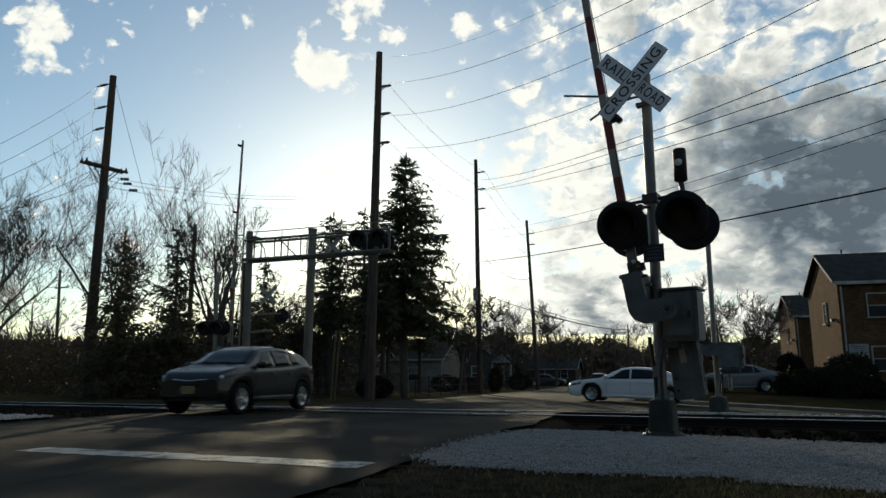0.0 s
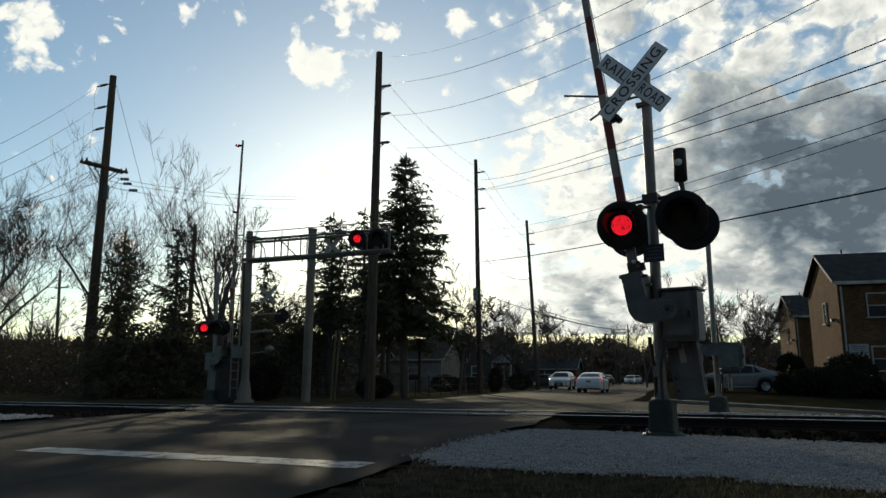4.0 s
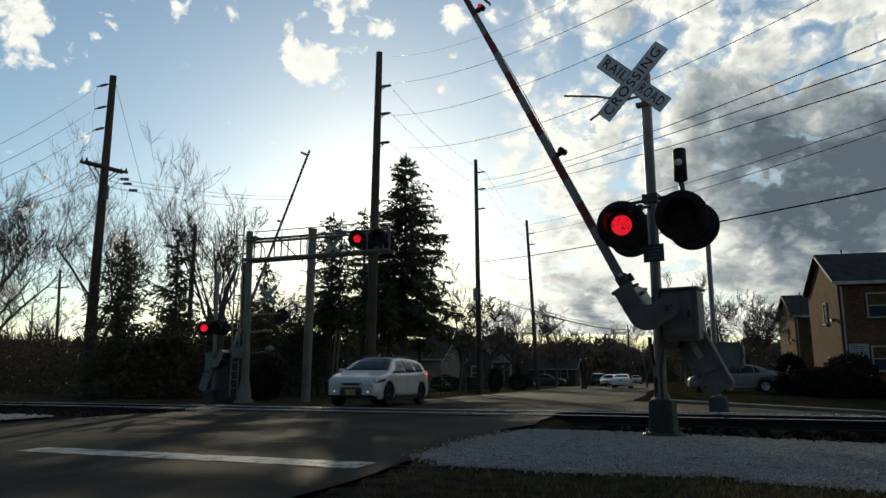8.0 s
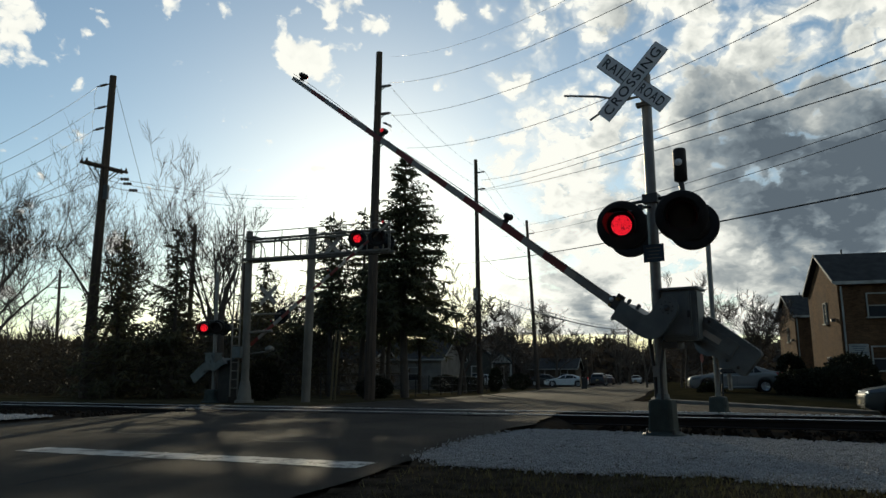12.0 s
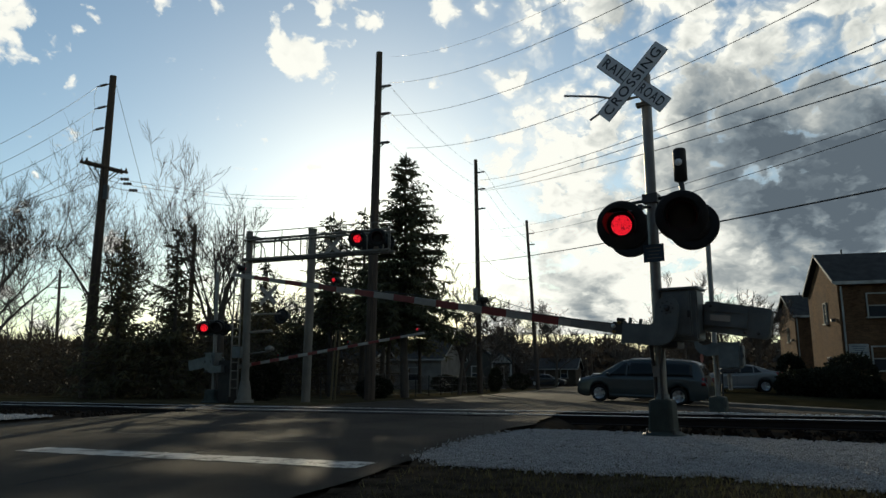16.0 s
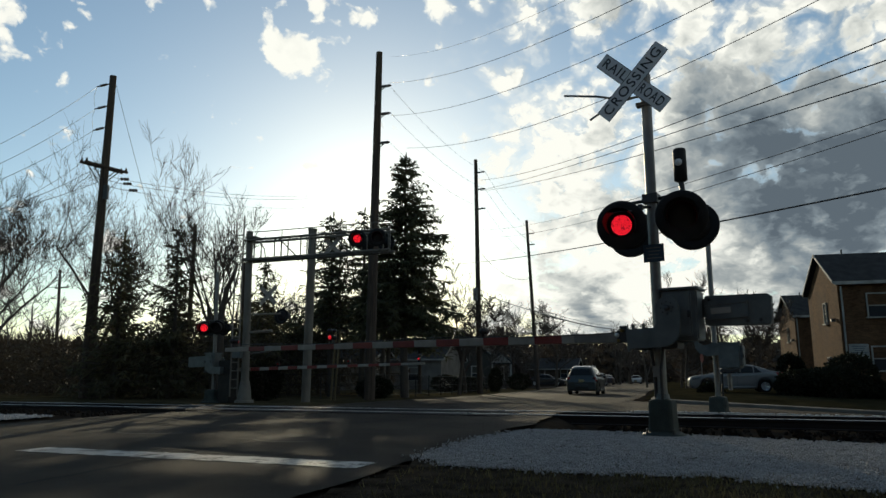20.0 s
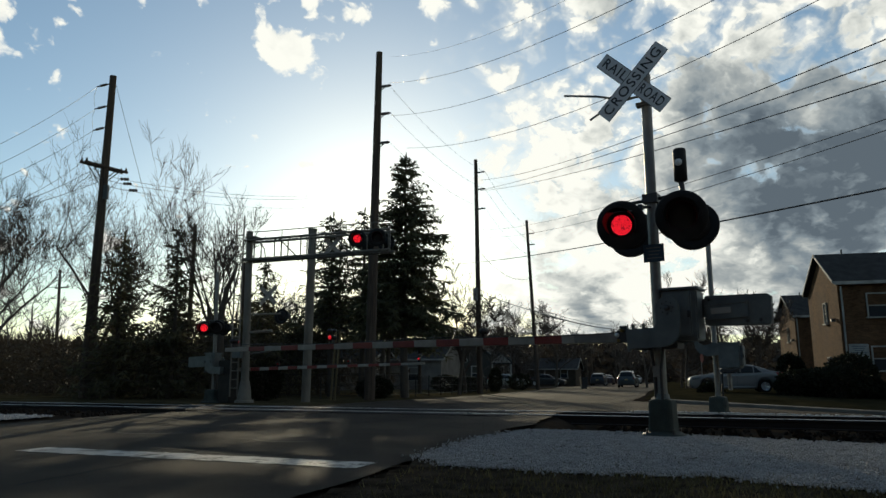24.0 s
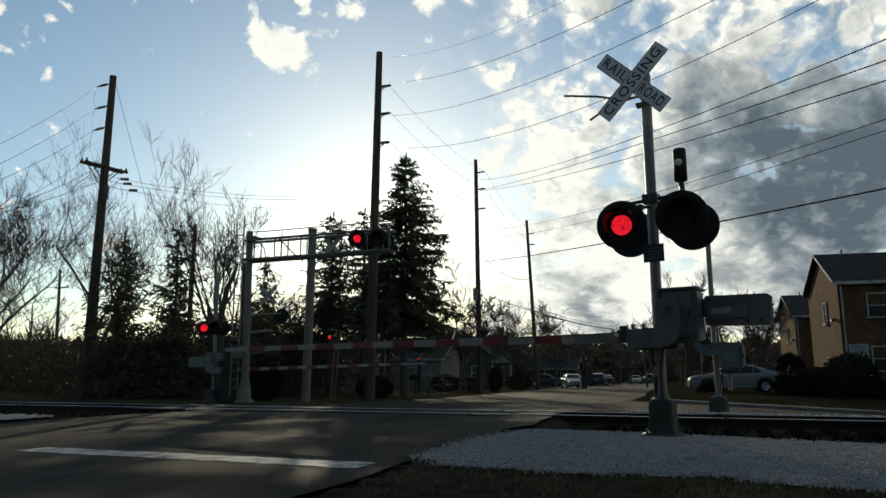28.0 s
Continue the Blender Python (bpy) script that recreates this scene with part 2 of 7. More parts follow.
SIDING_TAN = mat("tan_siding", (0.045, 0.036, 0.026), 0.8, 0, scale=1.2, bump=0.15, col2=(0.07, 0.056, 0.042), spec=0.05)
SIDING_DARK = mat("dark_red_brick", (0.045, 0.03, 0.024), 0.85, 0, scale=2, bump=0.3)
WHITE_TRIM = mat("weathered_white_trim", (0.2, 0.19, 0.175), 0.7, 0, scale=2, bump=0.08, col2=(0.34, 0.33, 0.3), spec=0.1)
SIGN_GREY = mat("faded_notice_board", (0.2, 0.2, 0.19), 0.6, 0, scale=3, bump=0.02, col2=(0.28, 0.28, 0.27), spec=0.1)
WINDOW_GLASS = glass("window_glass")
CAR_GLASS = glass("car_glass", (0.012, 0.015, 0.017))
TYRE = mat("tyre_rubber", (0.014, 0.014, 0.014), 0.9, 0, scale=20, bump=0.2, spec=0.1)
ALLOY = mat("alloy_rim", (0.45, 0.46, 0.47), 0.3, 0.85, bump=0.02)
PLASTIC = mat("black_plastic", (0.015, 0.015, 0.016), 0.55, 0, scale=12, bump=0.05)
PLATE = mat("number_plate", (0.26, 0.21, 0.09), 0.5, 0, bump=0)


def car_paint(name, col, metal=0.35, coat=0.45):
    m = mat(name, col, 0.32, metal, scale=1.5, bump=0.0, var=0.06)
    bs = m.node_tree.nodes["Principled BSDF"]
    bs.inputs["Coat Weight"].default_value, bs.inputs["Coat Roughness"].default_value = coat, 0.06
    return m


# ---- lie of the land ----
TRACK = radians(21.5)      # the track's turn against the view
ROAD = radians(17.5)       # the road's turn
T_DIR, N_DIR = Vector((math.cos(TRACK), -math.sin(TRACK), 0)), Vector((math.sin(TRACK), math.cos(TRACK), 0))
P_DIR, R_DIR = Vector((math.cos(ROAD), -math.sin(ROAD), 0)), Vector((math.sin(ROAD), math.cos(ROAD), 0))


def step(a, b, x):
    k = min(1.0, max(0.0, (x - a) / (b - a)))
    return k * k * (3 - 2 * k)


def land(x, y):
    """Height of the ground: level up to the track, falling gently beyond it and along the side road."""
    n = math.sin(TRACK) * x + math.cos(TRACK) * y
    u = math.cos(TRACK) * x - math.sin(TRACK) * y
    z = -0.12 * step(16.3, 20.5, n) - 0.13 * step(20.5, 42, n)
    z -= 0.045 * min(max(u + 4.0, 0), 14) * step(17.0, 22.0, n) * (1 - 0.6 * step(30, 60, n))
    return z


def on_track(u, n, z=0.0):
    return T_DIR * u + N_DIR * n + Vector((0, 0, z))


def on_road(p, r, z=0.0):
    v = P_DIR * p + R_DIR * r
    return Vector((v.x, v.y, land(v.x, v.y) + z))


def sheet(name, us, vs, at, material, label, category, lift, kind="structure"):
    me = Mesh()
    nu, nv = len(us), len(vs)
    pts = []
    for v in vs:
        for u in us:
            q = at(u, v)
            pts.append((q.x, q.y, land(q.x, q.y) + (lift(u, v) if callable(lift) else lift)))
    me.add(pts, [(j * nu + i, j * nu + i + 1, (j + 1) * nu + i + 1, (j + 1) * nu + i) for j in range(nv - 1) for i in range(nu - 1)], True)
    return tagged(part(name, me, material), label, category, kind=kind)


# ---- clouds: one drifting sheet high above ----
CLOUD_H = 300.0


def cloud_material():
    m = bpy.data.materials.new("broken_cloud")
    m.use_nodes = True
    nt = m.node_tree
    nt.nodes.remove(nt.nodes["Principled BSDF"])

    def math_node(op, a, b=None, clamp=False):
        n = nt.nodes.new("ShaderNodeMath")
        n.operation, n.use_clamp = op, clamp
        for i, v in enumerate((a, b)):
            if v is None:
                continue
            if isinstance(v, (int, float)):
                n.inputs[i].default_value = v
            else:
                nt.links.new(v, n.inputs[i])
        return n.outputs[0]

    def ramp_node(v, lo, hi, a=0.0, b=1.0):
        n = nt.nodes.new("ShaderNodeMapRange")
        n.interpolation_type = "SMOOTHSTEP"
        nt.links.new(v, n.inputs[0])
        for i, k in enumerate((lo, hi, a, b)):
            n.inputs[i + 1].default_value = k
        return n.outputs[0]

    def vmath(op, a, b=None, out="Vector"):
        n = nt.nodes.new("ShaderNodeVectorMath")
        n.operation = op
        for i, v in enumerate((a, b)):
            if v is None:
                continue
            if isinstance(v, tuple):
                n.inputs[i].default_value = v
            else:
                nt.links.new(v, n.inputs[i])
        return n.outputs[out]

    def cloud_noise(vec, scale, detail, rough=0.6):
        n = nt.nodes.new("ShaderNodeTexNoise")
        n.inputs["Scale"].default_value, n.inputs["Detail"].default_value, n.inputs["Roughness"].default_value = scale, detail, rough
        nt.links.new(vec, n.inputs["Vector"])
        return n

    tc = nt.nodes.new("ShaderNodeTexCoord")
    k = 1 / CLOUD_H
    q = vmath("MULTIPLY", tc.outputs["Object"], (k, k, 0))
    sep = nt.nodes.new("ShaderNodeSeparateXYZ")
    nt.links.new(q, sep.inputs[0])
    far_off = vmath("LENGTH", q, out="Value")
    # heaps run over directions, a little flatter towards the horizon
    dirn = vmath("NORMALIZE", vmath("ADD", q, (0, 0, 1)))
    parts = nt.nodes.new("ShaderNodeSeparateXYZ")
    nt.links.new(dirn, parts.inputs[0])
    join = nt.nodes.new("ShaderNodeCombineXYZ")
    nt.links.new(parts.outputs[0], join.inputs[0])
    nt.links.new(parts.outputs[1], join.inputs[1])
    nt.links.new(math_node("MULTIPLY", math_node("POWER", parts.outputs[2], 0.6), 1.4), join.inputs[2])
    flat = join.outputs[0]
    warp = cloud_noise(flat, 14.0, 4.0)
    wv = vmath("MULTIPLY", vmath("SUBTRACT", warp.outputs["Color"], (0.5, 0.5, 0.5)), (0.05, 0.05, 0.05))
    cw = vmath("ADD", flat, wv)

    def heap_noise(vec):
        """Rounded lumps on lumps over a broken field."""
        vo = nt.nodes.new("ShaderNodeTexVoronoi")
        vo.feature = "SMOOTH_F1"
        vo.inputs["Scale"].default_value, vo.inputs["Smoothness"].default_value = 24.0, 0.6
        vo.inputs["Detail"].default_value, vo.inputs["Roughness"].default_value = 3.0, 0.55
        nt.links.new(vec, vo.inputs["Vector"])
        f = cloud_noise(vec, 13.0, 7.0, 0.58).outputs[0]
        return math_node("SUBTRACT", f, math_node("MULTIPLY", math_node("SUBTRACT", vo.outputs["Distance"], 0.42), 0.38))

    fbm = heap_noise(cw)
    big = cloud_noise(flat, 4.0, 3.0).outputs[0]
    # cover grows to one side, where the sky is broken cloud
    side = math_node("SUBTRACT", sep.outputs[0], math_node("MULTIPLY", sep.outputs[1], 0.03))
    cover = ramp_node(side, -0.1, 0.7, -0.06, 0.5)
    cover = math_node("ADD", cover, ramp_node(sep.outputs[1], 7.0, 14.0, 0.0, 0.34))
    # cloud is thinned overhead and behind the camera to cut ambient light
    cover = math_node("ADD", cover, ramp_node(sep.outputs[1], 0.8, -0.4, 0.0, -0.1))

    def blobs(rows, field):
        for az, el, r, s in rows:
            a, e = radians(az), radians(el)
            d = vmath("DISTANCE", dirn, (math.sin(a) * math.cos(e), math.cos(a) * math.cos(e), math.sin(e)), "Value")
            field = math_node("ADD", field, ramp_node(d, 0.0, radians(r), s, 0.0))
        return field

    cover = blobs(HEAPS, cover)
    # the same heaps a little nearer the sun tell lit flanks from shaded ones
    fbm2 = heap_noise(vmath("ADD", cw, (-0.014, 0.0, -0.009)))
    flank = math_node("SUBTRACT", fbm2, fbm)
    heaps = math_node("ADD", math_node("MULTIPLY", math_node("SUBTRACT", fbm, 0.5), 2.7), 0.56)
    dens = math_node("ADD", math_node("ADD", heaps, math_node("MULTIPLY", math_node("SUBTRACT", big, 0.5), 0.5)), cover)
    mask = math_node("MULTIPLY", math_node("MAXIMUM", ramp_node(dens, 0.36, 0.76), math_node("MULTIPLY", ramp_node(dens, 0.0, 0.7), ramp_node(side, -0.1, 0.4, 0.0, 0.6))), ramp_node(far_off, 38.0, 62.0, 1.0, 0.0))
    # thick cloud is painted grey as against the light, thin rims bright
    # greyed overhead and behind the camera as well, to dim the unseen skylight
    thick = blobs(THICK, ramp_node(sep.outputs[1], 1.4, 0.0, 0.0, 1.1))
    deep = math_node("MULTIPLY", ramp_node(dens, 0.65, 1.4), ramp_node(side, -0.2, 0.9, 0.12, 0.5))
    grey = math_node("ADD", math_node("ADD", deep, math_node("MULTIPLY", thick, ramp_node(dens, 0.5, 0.8, 0.35, 1.0))), math_node("MULTIPLY", flank, 1.5))
    grey = math_node("ADD", grey, math_node("MULTIPLY", math_node("SUBTRACT", 0.45, fbm), 0.5))
    soft = cloud_noise(cw, 9.0, 7.0, 0.62).outputs[0]
    grey = math_node("ADD", math_node("MULTIPLY", grey, 0.86), math_node("MULTIPLY", math_node("SUBTRACT", soft, 0.5), 0.75))
    grey = math_node("MULTIPLY", grey, ramp_node(side, -0.35, 0.5, 0.2, 1.0))
    col = nt.nodes.new("ShaderNodeValToRGB")
    stops = ((0.0, (1.15, 1.06, 0.98)), (0.22, (0.8, 0.76, 0.72)), (0.46, (0.45, 0.45, 0.455)), (0.72, (0.255, 0.283, 0.32)), (1.0, (0.13, 0.152, 0.185)))
    while len(col.color_ramp.elements) < len(stops):
        col.color_ramp.elements.new(0.5)
    for e, (at_pos, c) in zip(col.color_ramp.elements, stops):
        e.position, e.color = at_pos, (*c, 1)
    nt.links.new(math_node("MULTIPLY", grey, 0.88), col.inputs[0])
    em, tr, mx = nt.nodes.new("ShaderNodeEmission"), nt.nodes.new("ShaderNodeBsdfTransparent"), nt.nodes.new("ShaderNodeMixShader")
    nt.links.new(col.outputs[0], em.inputs[0])
    em.inputs[1].default_value = 1.0
    nt.links.new(mask, mx.inputs[0])
    nt.links.new(tr.outputs[0], mx.inputs[1])
    nt.links.new(em.outputs[0], mx.inputs[2])
    nt.links.new(mx.outputs[0], nt.nodes["Material Output"].inputs[0])
    return m


# heaps and gaps, and where the heaps are thick: azimuth and elevation in degrees, radius, strength
HEAPS = [
    (-10.7, 24.3, 3.6, 0.62), (-11.6, 22.5, 1.8, 0.4), (-6.1, 28.5, 3.4, 0.6), (-4.6, 26.7, 1.4, 0.35), (1.5, 28.5, 3.9, 0.55), (4.7, 27.9, 2.1, 0.4), (0.3, 27.2, 1.4, 0.3),
    (-31.6, 24.5, 3.9, 0.5), (-29, 24.8, 2.3, 0.35), (-16.3, 27.8, 2.3, 0.48), (-27.2, 26.5, 2.3, 0.3), (7.8, 24.7, 3.9, 0.5), (7, 21.5, 3.2, 0.35), (10.5, 26.8, 3.7, 0.3),
    (15.6, 26.3, 4.6, 0.4), (14.8, 28, 3.7, 0.2), (9.2, 17.8, 5.5, 0.3), (10.5, 14.2, 5, 0.26), (21.4, 26.4, 3.2, 0.42), (26.4, 23.7, 3.4, 0.45), (31.6, 24.4, 3.7, 0.45),
    (21.1, 21.5, 5.5, 0.45), (24.5, 18.2, 6.4, 0.45), (15.6, 17.9, 5, 0.3), (29.5, 13.4, 8.7, 0.6), (23, 13.3, 6.8, 0.5), (18.1, 14.6, 5, 0.4), (31, 18.7, 2.5, 0.35),
    (33, 16.8, 4.1, 0.4), (18.7, 10.7, 6.4, 0.35), (26.6, 9.7, 5.5, 0.4), (31.3, 10.4, 5.5, 0.5), (8.8, 8.5, 2.5, 0.5), (12.1, 6.9, 3.7, 0.62), (16.4, 7.1, 2.7, 0.3),
    (13, 4.5, 3.2, 0.4), (24.4, 8.5, 1.3, 0.62), (22.2, 7.7, 3.2, 0.35), (27.8, 6.7, 5.5, 0.35), (5.3, 4.9, 2.7, 0.25), (-30.5, 10.3, 3.2, 0.5), (-28.1, 11, 2.3, 0.4),
    (-25, 10.4, 2.1, 0.5), (-31.4, 8.3, 3.2, 0.35), (-27.1, 8, 2.7, 0.3), (-32.5, 16.7, 1, 0.5), (-29.3, 14.4, 1.4, 0.45), (-24.4, 9.2, 1.8, 0.35), (12.2, 19.1, 1.5, -0.5),
    (19.5, 25.6, 1.9, -0.6), (11.9, 25.7, 1.2, -0.3), (29.7, 23.3, 1.9, -0.5), (26.9, 26.5, 1.4, -0.4), (32.1, 19.9, 1.4, -0.4), (17.1, 21.4, 1.4, -0.3), (6, 28.3, 1, -0.4),
    (7.7, 28.6, 0.9, -0.3), (21.9, 15.6, 1.1, -0.25), (27.7, 20.3, 1.4, -0.25), (20.6, 8.4, 1.4, -0.2),
    (-31.6, 24.5, 2.7, 0.3), (-6.1, 28.5, 2.7, 0.25), (1.5, 28.5, 3.2, 0.25), (-10.7, 24.3, 2.7, 0.25), (-16.3, 27.8, 1.8, 0.25), (5.5, 18.9, 5.5, 0.25),
    (8.2, 13, 5.5, 0.25), (12.6, 10.1, 4.6, 0.3), (18.6, 9.4, 5.5, 0.25), (15, 4.3, 7.3, 0.3), (24.3, 4.5, 7.3, 0.25),
]
THICK = [
    (30.5, 18.5, 9, 0.25), (18.6, 9.4, 7.3, -0.4), (29, 8.7, 5.5, -0.25), (14, 3, 10, -0.4), (22.3, 4.5, 7.3, -0.35), (9.3, 20.9, 7.3, -0.35), (8.2, 15.2, 6.4, -0.3), (12.6, 10.5, 4.1, -0.3), (16.4, 23.8, 3.7, -0.2),
    (28.3, 12.8, 12.3, 0.72), (32.9, 16.1, 7.8, 0.3), (23.7, 18.1, 5.5, 0.34), (21, 21.3, 4.3, 0.34), (16.1, 26.3, 2.7, 0.16), (30.9, 21.1, 2.7, 0.2), (26, 11.8, 6.4, 0.2),
    (31.7, 9.6, 5.5, 0.3), (8.8, 8.4, 2.7, 0.2), (12.1, 6.8, 3.7, 0.2), (13, 4.5, 2.7, 0.25), (22.2, 7.7, 3.2, 0.3), (28.1, 6.7, 5.5, 0.3), (-30.5, 9.7, 2.7, 0.4),
    (-27.2, 9.8, 1.8, 0.25), (18.1, 14.6, 3.2, 0.16), (11.3, 22.1, 2.3, 0.15), (24.4, 8.5, 1.6, -0.5), (22.7, 10, 2.7, -0.35), (27.3, 9.5, 3.2, -0.22), (31, 18.6, 2.1, -0.35),
    (29.1, 17.6, 1.1, -0.35),
]
me = Mesh()
me.add([(-19000, -19000, 0), (19000, -19000, 0), (19000, 19000, 0), (-19000, 19000, 0)], [(0, 1, 2, 3)])
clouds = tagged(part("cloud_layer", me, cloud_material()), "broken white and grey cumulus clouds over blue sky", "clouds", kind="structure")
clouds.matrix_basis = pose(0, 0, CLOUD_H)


# ---- ground ----
ROAD_L, ROAD_R = -10.7, -1.5       # the road's edges across its run
NARROW = 0.8                       # how much the right edge draws in up to the crossing
RAILS = (14.5, 15.95)


def bed(x, y):
    """How far the ground is sunk beside the track."""
    n = math.sin(TRACK) * x + math.cos(TRACK) * y
    p = math.cos(ROAD) * x - math.sin(ROAD) * y
    off = max(step(ROAD_R + 0.15 - NARROW, ROAD_R + 0.7 - NARROW, p), step(-ROAD_L + 0.2, -ROAD_L + 1.2, -p))
    near = 10.9 - 0.35 * max(0.0, x - 1.2) if x > 0 else 13.0
    return 0.26 * off * step(near - 0.25, near + 0.5, n) * (1 - step(16.8, 17.6, n))


def lines(lo, a, b, hi, fine, k=1.35):
    out = [a + i * fine for i in range(int((b - a) / fine) + 1)]
    s, v = fine, out[-1]
    while v < hi:
        s *= k
        v += s
        out.append(v)
    s, v = fine, a
    while v > lo:
        s *= k
        v -= s
        out.insert(0, v)
    return out


xs, ys = lines(-4200, -18, 24, 4200, 0.35), lines(-300, 2, 32, 4300, 0.35)
me = Mesh()
nx = len(xs)
me.add([(x, y, land(x, y) - bed(x, y) - 0.03 + 0.015 * noise.noise((x * 1.3, y * 1.3, 0)) * (abs(x) < 40 and y < 40)) for y in ys for x in xs], [(j * nx + i, j * nx + i + 1, (j + 1) * nx + i + 1, (j + 1) * nx + i) for j in range(len(ys) - 1) for i in range(nx - 1)], True)
tagged(part("ground", me, EARTH), "dark bare earth and dry winter grass", "ground", kind="structure")

rs = lines(-40, 2, 40, 420, 0.35)
sheet("road", [ROAD_L + i * (ROAD_R - ROAD_L) / 12 for i in range(13)], rs, lambda p, r: P_DIR * (p - NARROW * (1 - step(16.5, 19.5, r)) * (p - ROAD_L) / (ROAD_R - ROAD_L) + (0.22 * noise.noise((r * 0.9, p, 7)) if (p > ROAD_R - 0.1 or p < ROAD_L + 0.1) else 0)) + R_DIR * r, ASPHALT, "worn grey asphalt road over the railway crossing", "road", 0.012)
sheet("side_road", lines(-3.2, -3.0, 20, 90, 0.8), [17.9 + i * 1.31 for i in range(11)], lambda u, n: T_DIR * u + N_DIR * n, ASPHALT, "asphalt side road running beside the track", "road", 0.004)
sheet("side_street", lines(-90, -32, 9.5, 9.7, 2.0), [74 + i * 1.6 for i in range(6)], lambda u, n: T_DIR * (u - 12) + N_DIR * n, ASPHALT, "asphalt residential street behind the houses", "road", 0.008)

# grass verges and lots
sheet("grass_verge", [ROAD_L - 30 + i * 1.0 for i in range(30)] + [ROAD_L - 0.25], lines(21, 22, 40, 66, 1.0), lambda p, r: P_DIR * p + R_DIR * r, GRASS_VERGE, "dry winter grass verge and yards beside the road", "grass", -0.01)
sheet("lawn", [ROAD_R + 0.35 + i * 1.5 for i in range(40)], lines(33, 34, 60, 120, 1.5), lambda p, r: P_DIR * p + R_DIR * r, GRASS_GROUND, "dry grass lawn round the apartment buildings", "grass", lambda p, r: 0.1 + 0.3 * step(33.5, 37, r) * step(ROAD_R + 0.4, ROAD_R + 3, p))

# stop line, a worn band across the lane
me = Mesh()
ends = (Vector((-4.38, 7.8, 0)), Vector((-0.66, 6.36, 0)))
d = (ends[1] - ends[0]).normalized()
w = Vector((-d.y, d.x, 0)) * 0.225
rng = random.Random(4)
top, low = [], []
for i in range(41):
    c = ends[0].lerp(ends[1], i / 40)
    top.append(c + w * (1 + rng.uniform(-0.14, 0.06)) + Vector((0, 0, 0.017)))
    low.append(c - w * (1 + rng.uniform(-0.2, 0.06)) + Vector((0, 0, 0.017)))
me.add(top + low, [(i, i + 1, 42 + i, 41 + i) for i in range(40)])
tagged(part("stop_line", me, PAINT), "worn white painted stop line on asphalt", "road marking", kind="structure")


def disc(name, c, rx, ry, turn, material, label, lift, hole=0.0, cat="cover"):
    me = Mesh()
    n = 32
    o = [Vector((rx * math.cos(2 * math.pi * i / n), ry * math.sin(2 * math.pi * i / n), 0)) for i in range(n)]
    rot = Matrix.Rotation(turn, 3, "Z")
    if hole:
        me.add([rot @ a for a in o] + [rot @ (a * hole) for a in o], [(i, (i + 1) % n, (i + 1) % n + n, i + n) for i in range(n)])
    else:
        me.add([rot @ a for a in o], [tuple(range(n))])
    ob = tagged(part(name, me, material), label, cat, kind="structure")
    ob.matrix_basis = pose(c[0], c[1], lift)
    return ob


for c, rx, ry in (((-4.0, 10.6), 0.78, 0.62), ((-1.85, 9.25), 0.58, 0.52)):
    disc("worn_patch", c, rx, ry, -0.3, PATCH, "dark round asphalt patch in the road", 0.0145, cat="road patch")
    # the patch's sunlit raised edge, painted as a pale crescent
    me = Mesh()
    o, i_ = [], []
    for k in range(25):
        a = radians(225 + 105 * k / 24)
        w = 0.004 + 0.2 * math.sin(math.pi * k / 24) ** 1.6 * (1 + 0.4 * noise.noise((k * 0.6, c[0], 2)))
        o.append((rx * (1.03 + w) * math.cos(a), ry * (1.03 + w) * math.sin(a), 0))
        i_.append((rx * 1.0 * math.cos(a), ry * 1.0 * math.sin(a), 0))
    me.add(o + i_, [(k, k + 1, 26 + k, 25 + k) for k in range(24)])
    edge = tagged(part("patch_edge", me, SUNLIT_RIM), "pale crescent painted for the sunlit raised edge of a patch", "road patch", kind="structure")
    edge.matrix_basis = pose(c[0], c[1], 0.016, 0, 0, -14)

# road cracks and tar joints
rng = random.Random(12)
for a, b in (((-0.4, 12.2), (1.0, 9.6)), ((-7.5, 12.9), (-0.2, 12.5)), ((-6.9, 9.5), (-5.2, 13.0)), ((-3.0, 5.2), (-2.5, 8.0))):
    me = Mesh()
    a, b = Vector((*a, 0.016)), Vector((*b, 0.016))
    s = (b - a).cross(Vector((0, 0, 1))).normalized()
    pts = [a.lerp(b, i / 24) + s * (0.12 * noise.noise((i * 0.3, a.x, 3)) + rng.uniform(-0.02, 0.02)) for i in range(25)]
    me.add([q + s * 0.018 for q in pts] + [q - s * 0.018 for q in pts], [(i, i + 1, 26 + i, 25 + i) for i in range(24)])
    tagged(part("road_crack", me, PATCH), "dark sealed crack across the asphalt", "crack", kind="structure")

# ---- railway track ----
track = thing("railway_track", Matrix(), "single railway track with worn steel rails set in the crossing", "railway track")
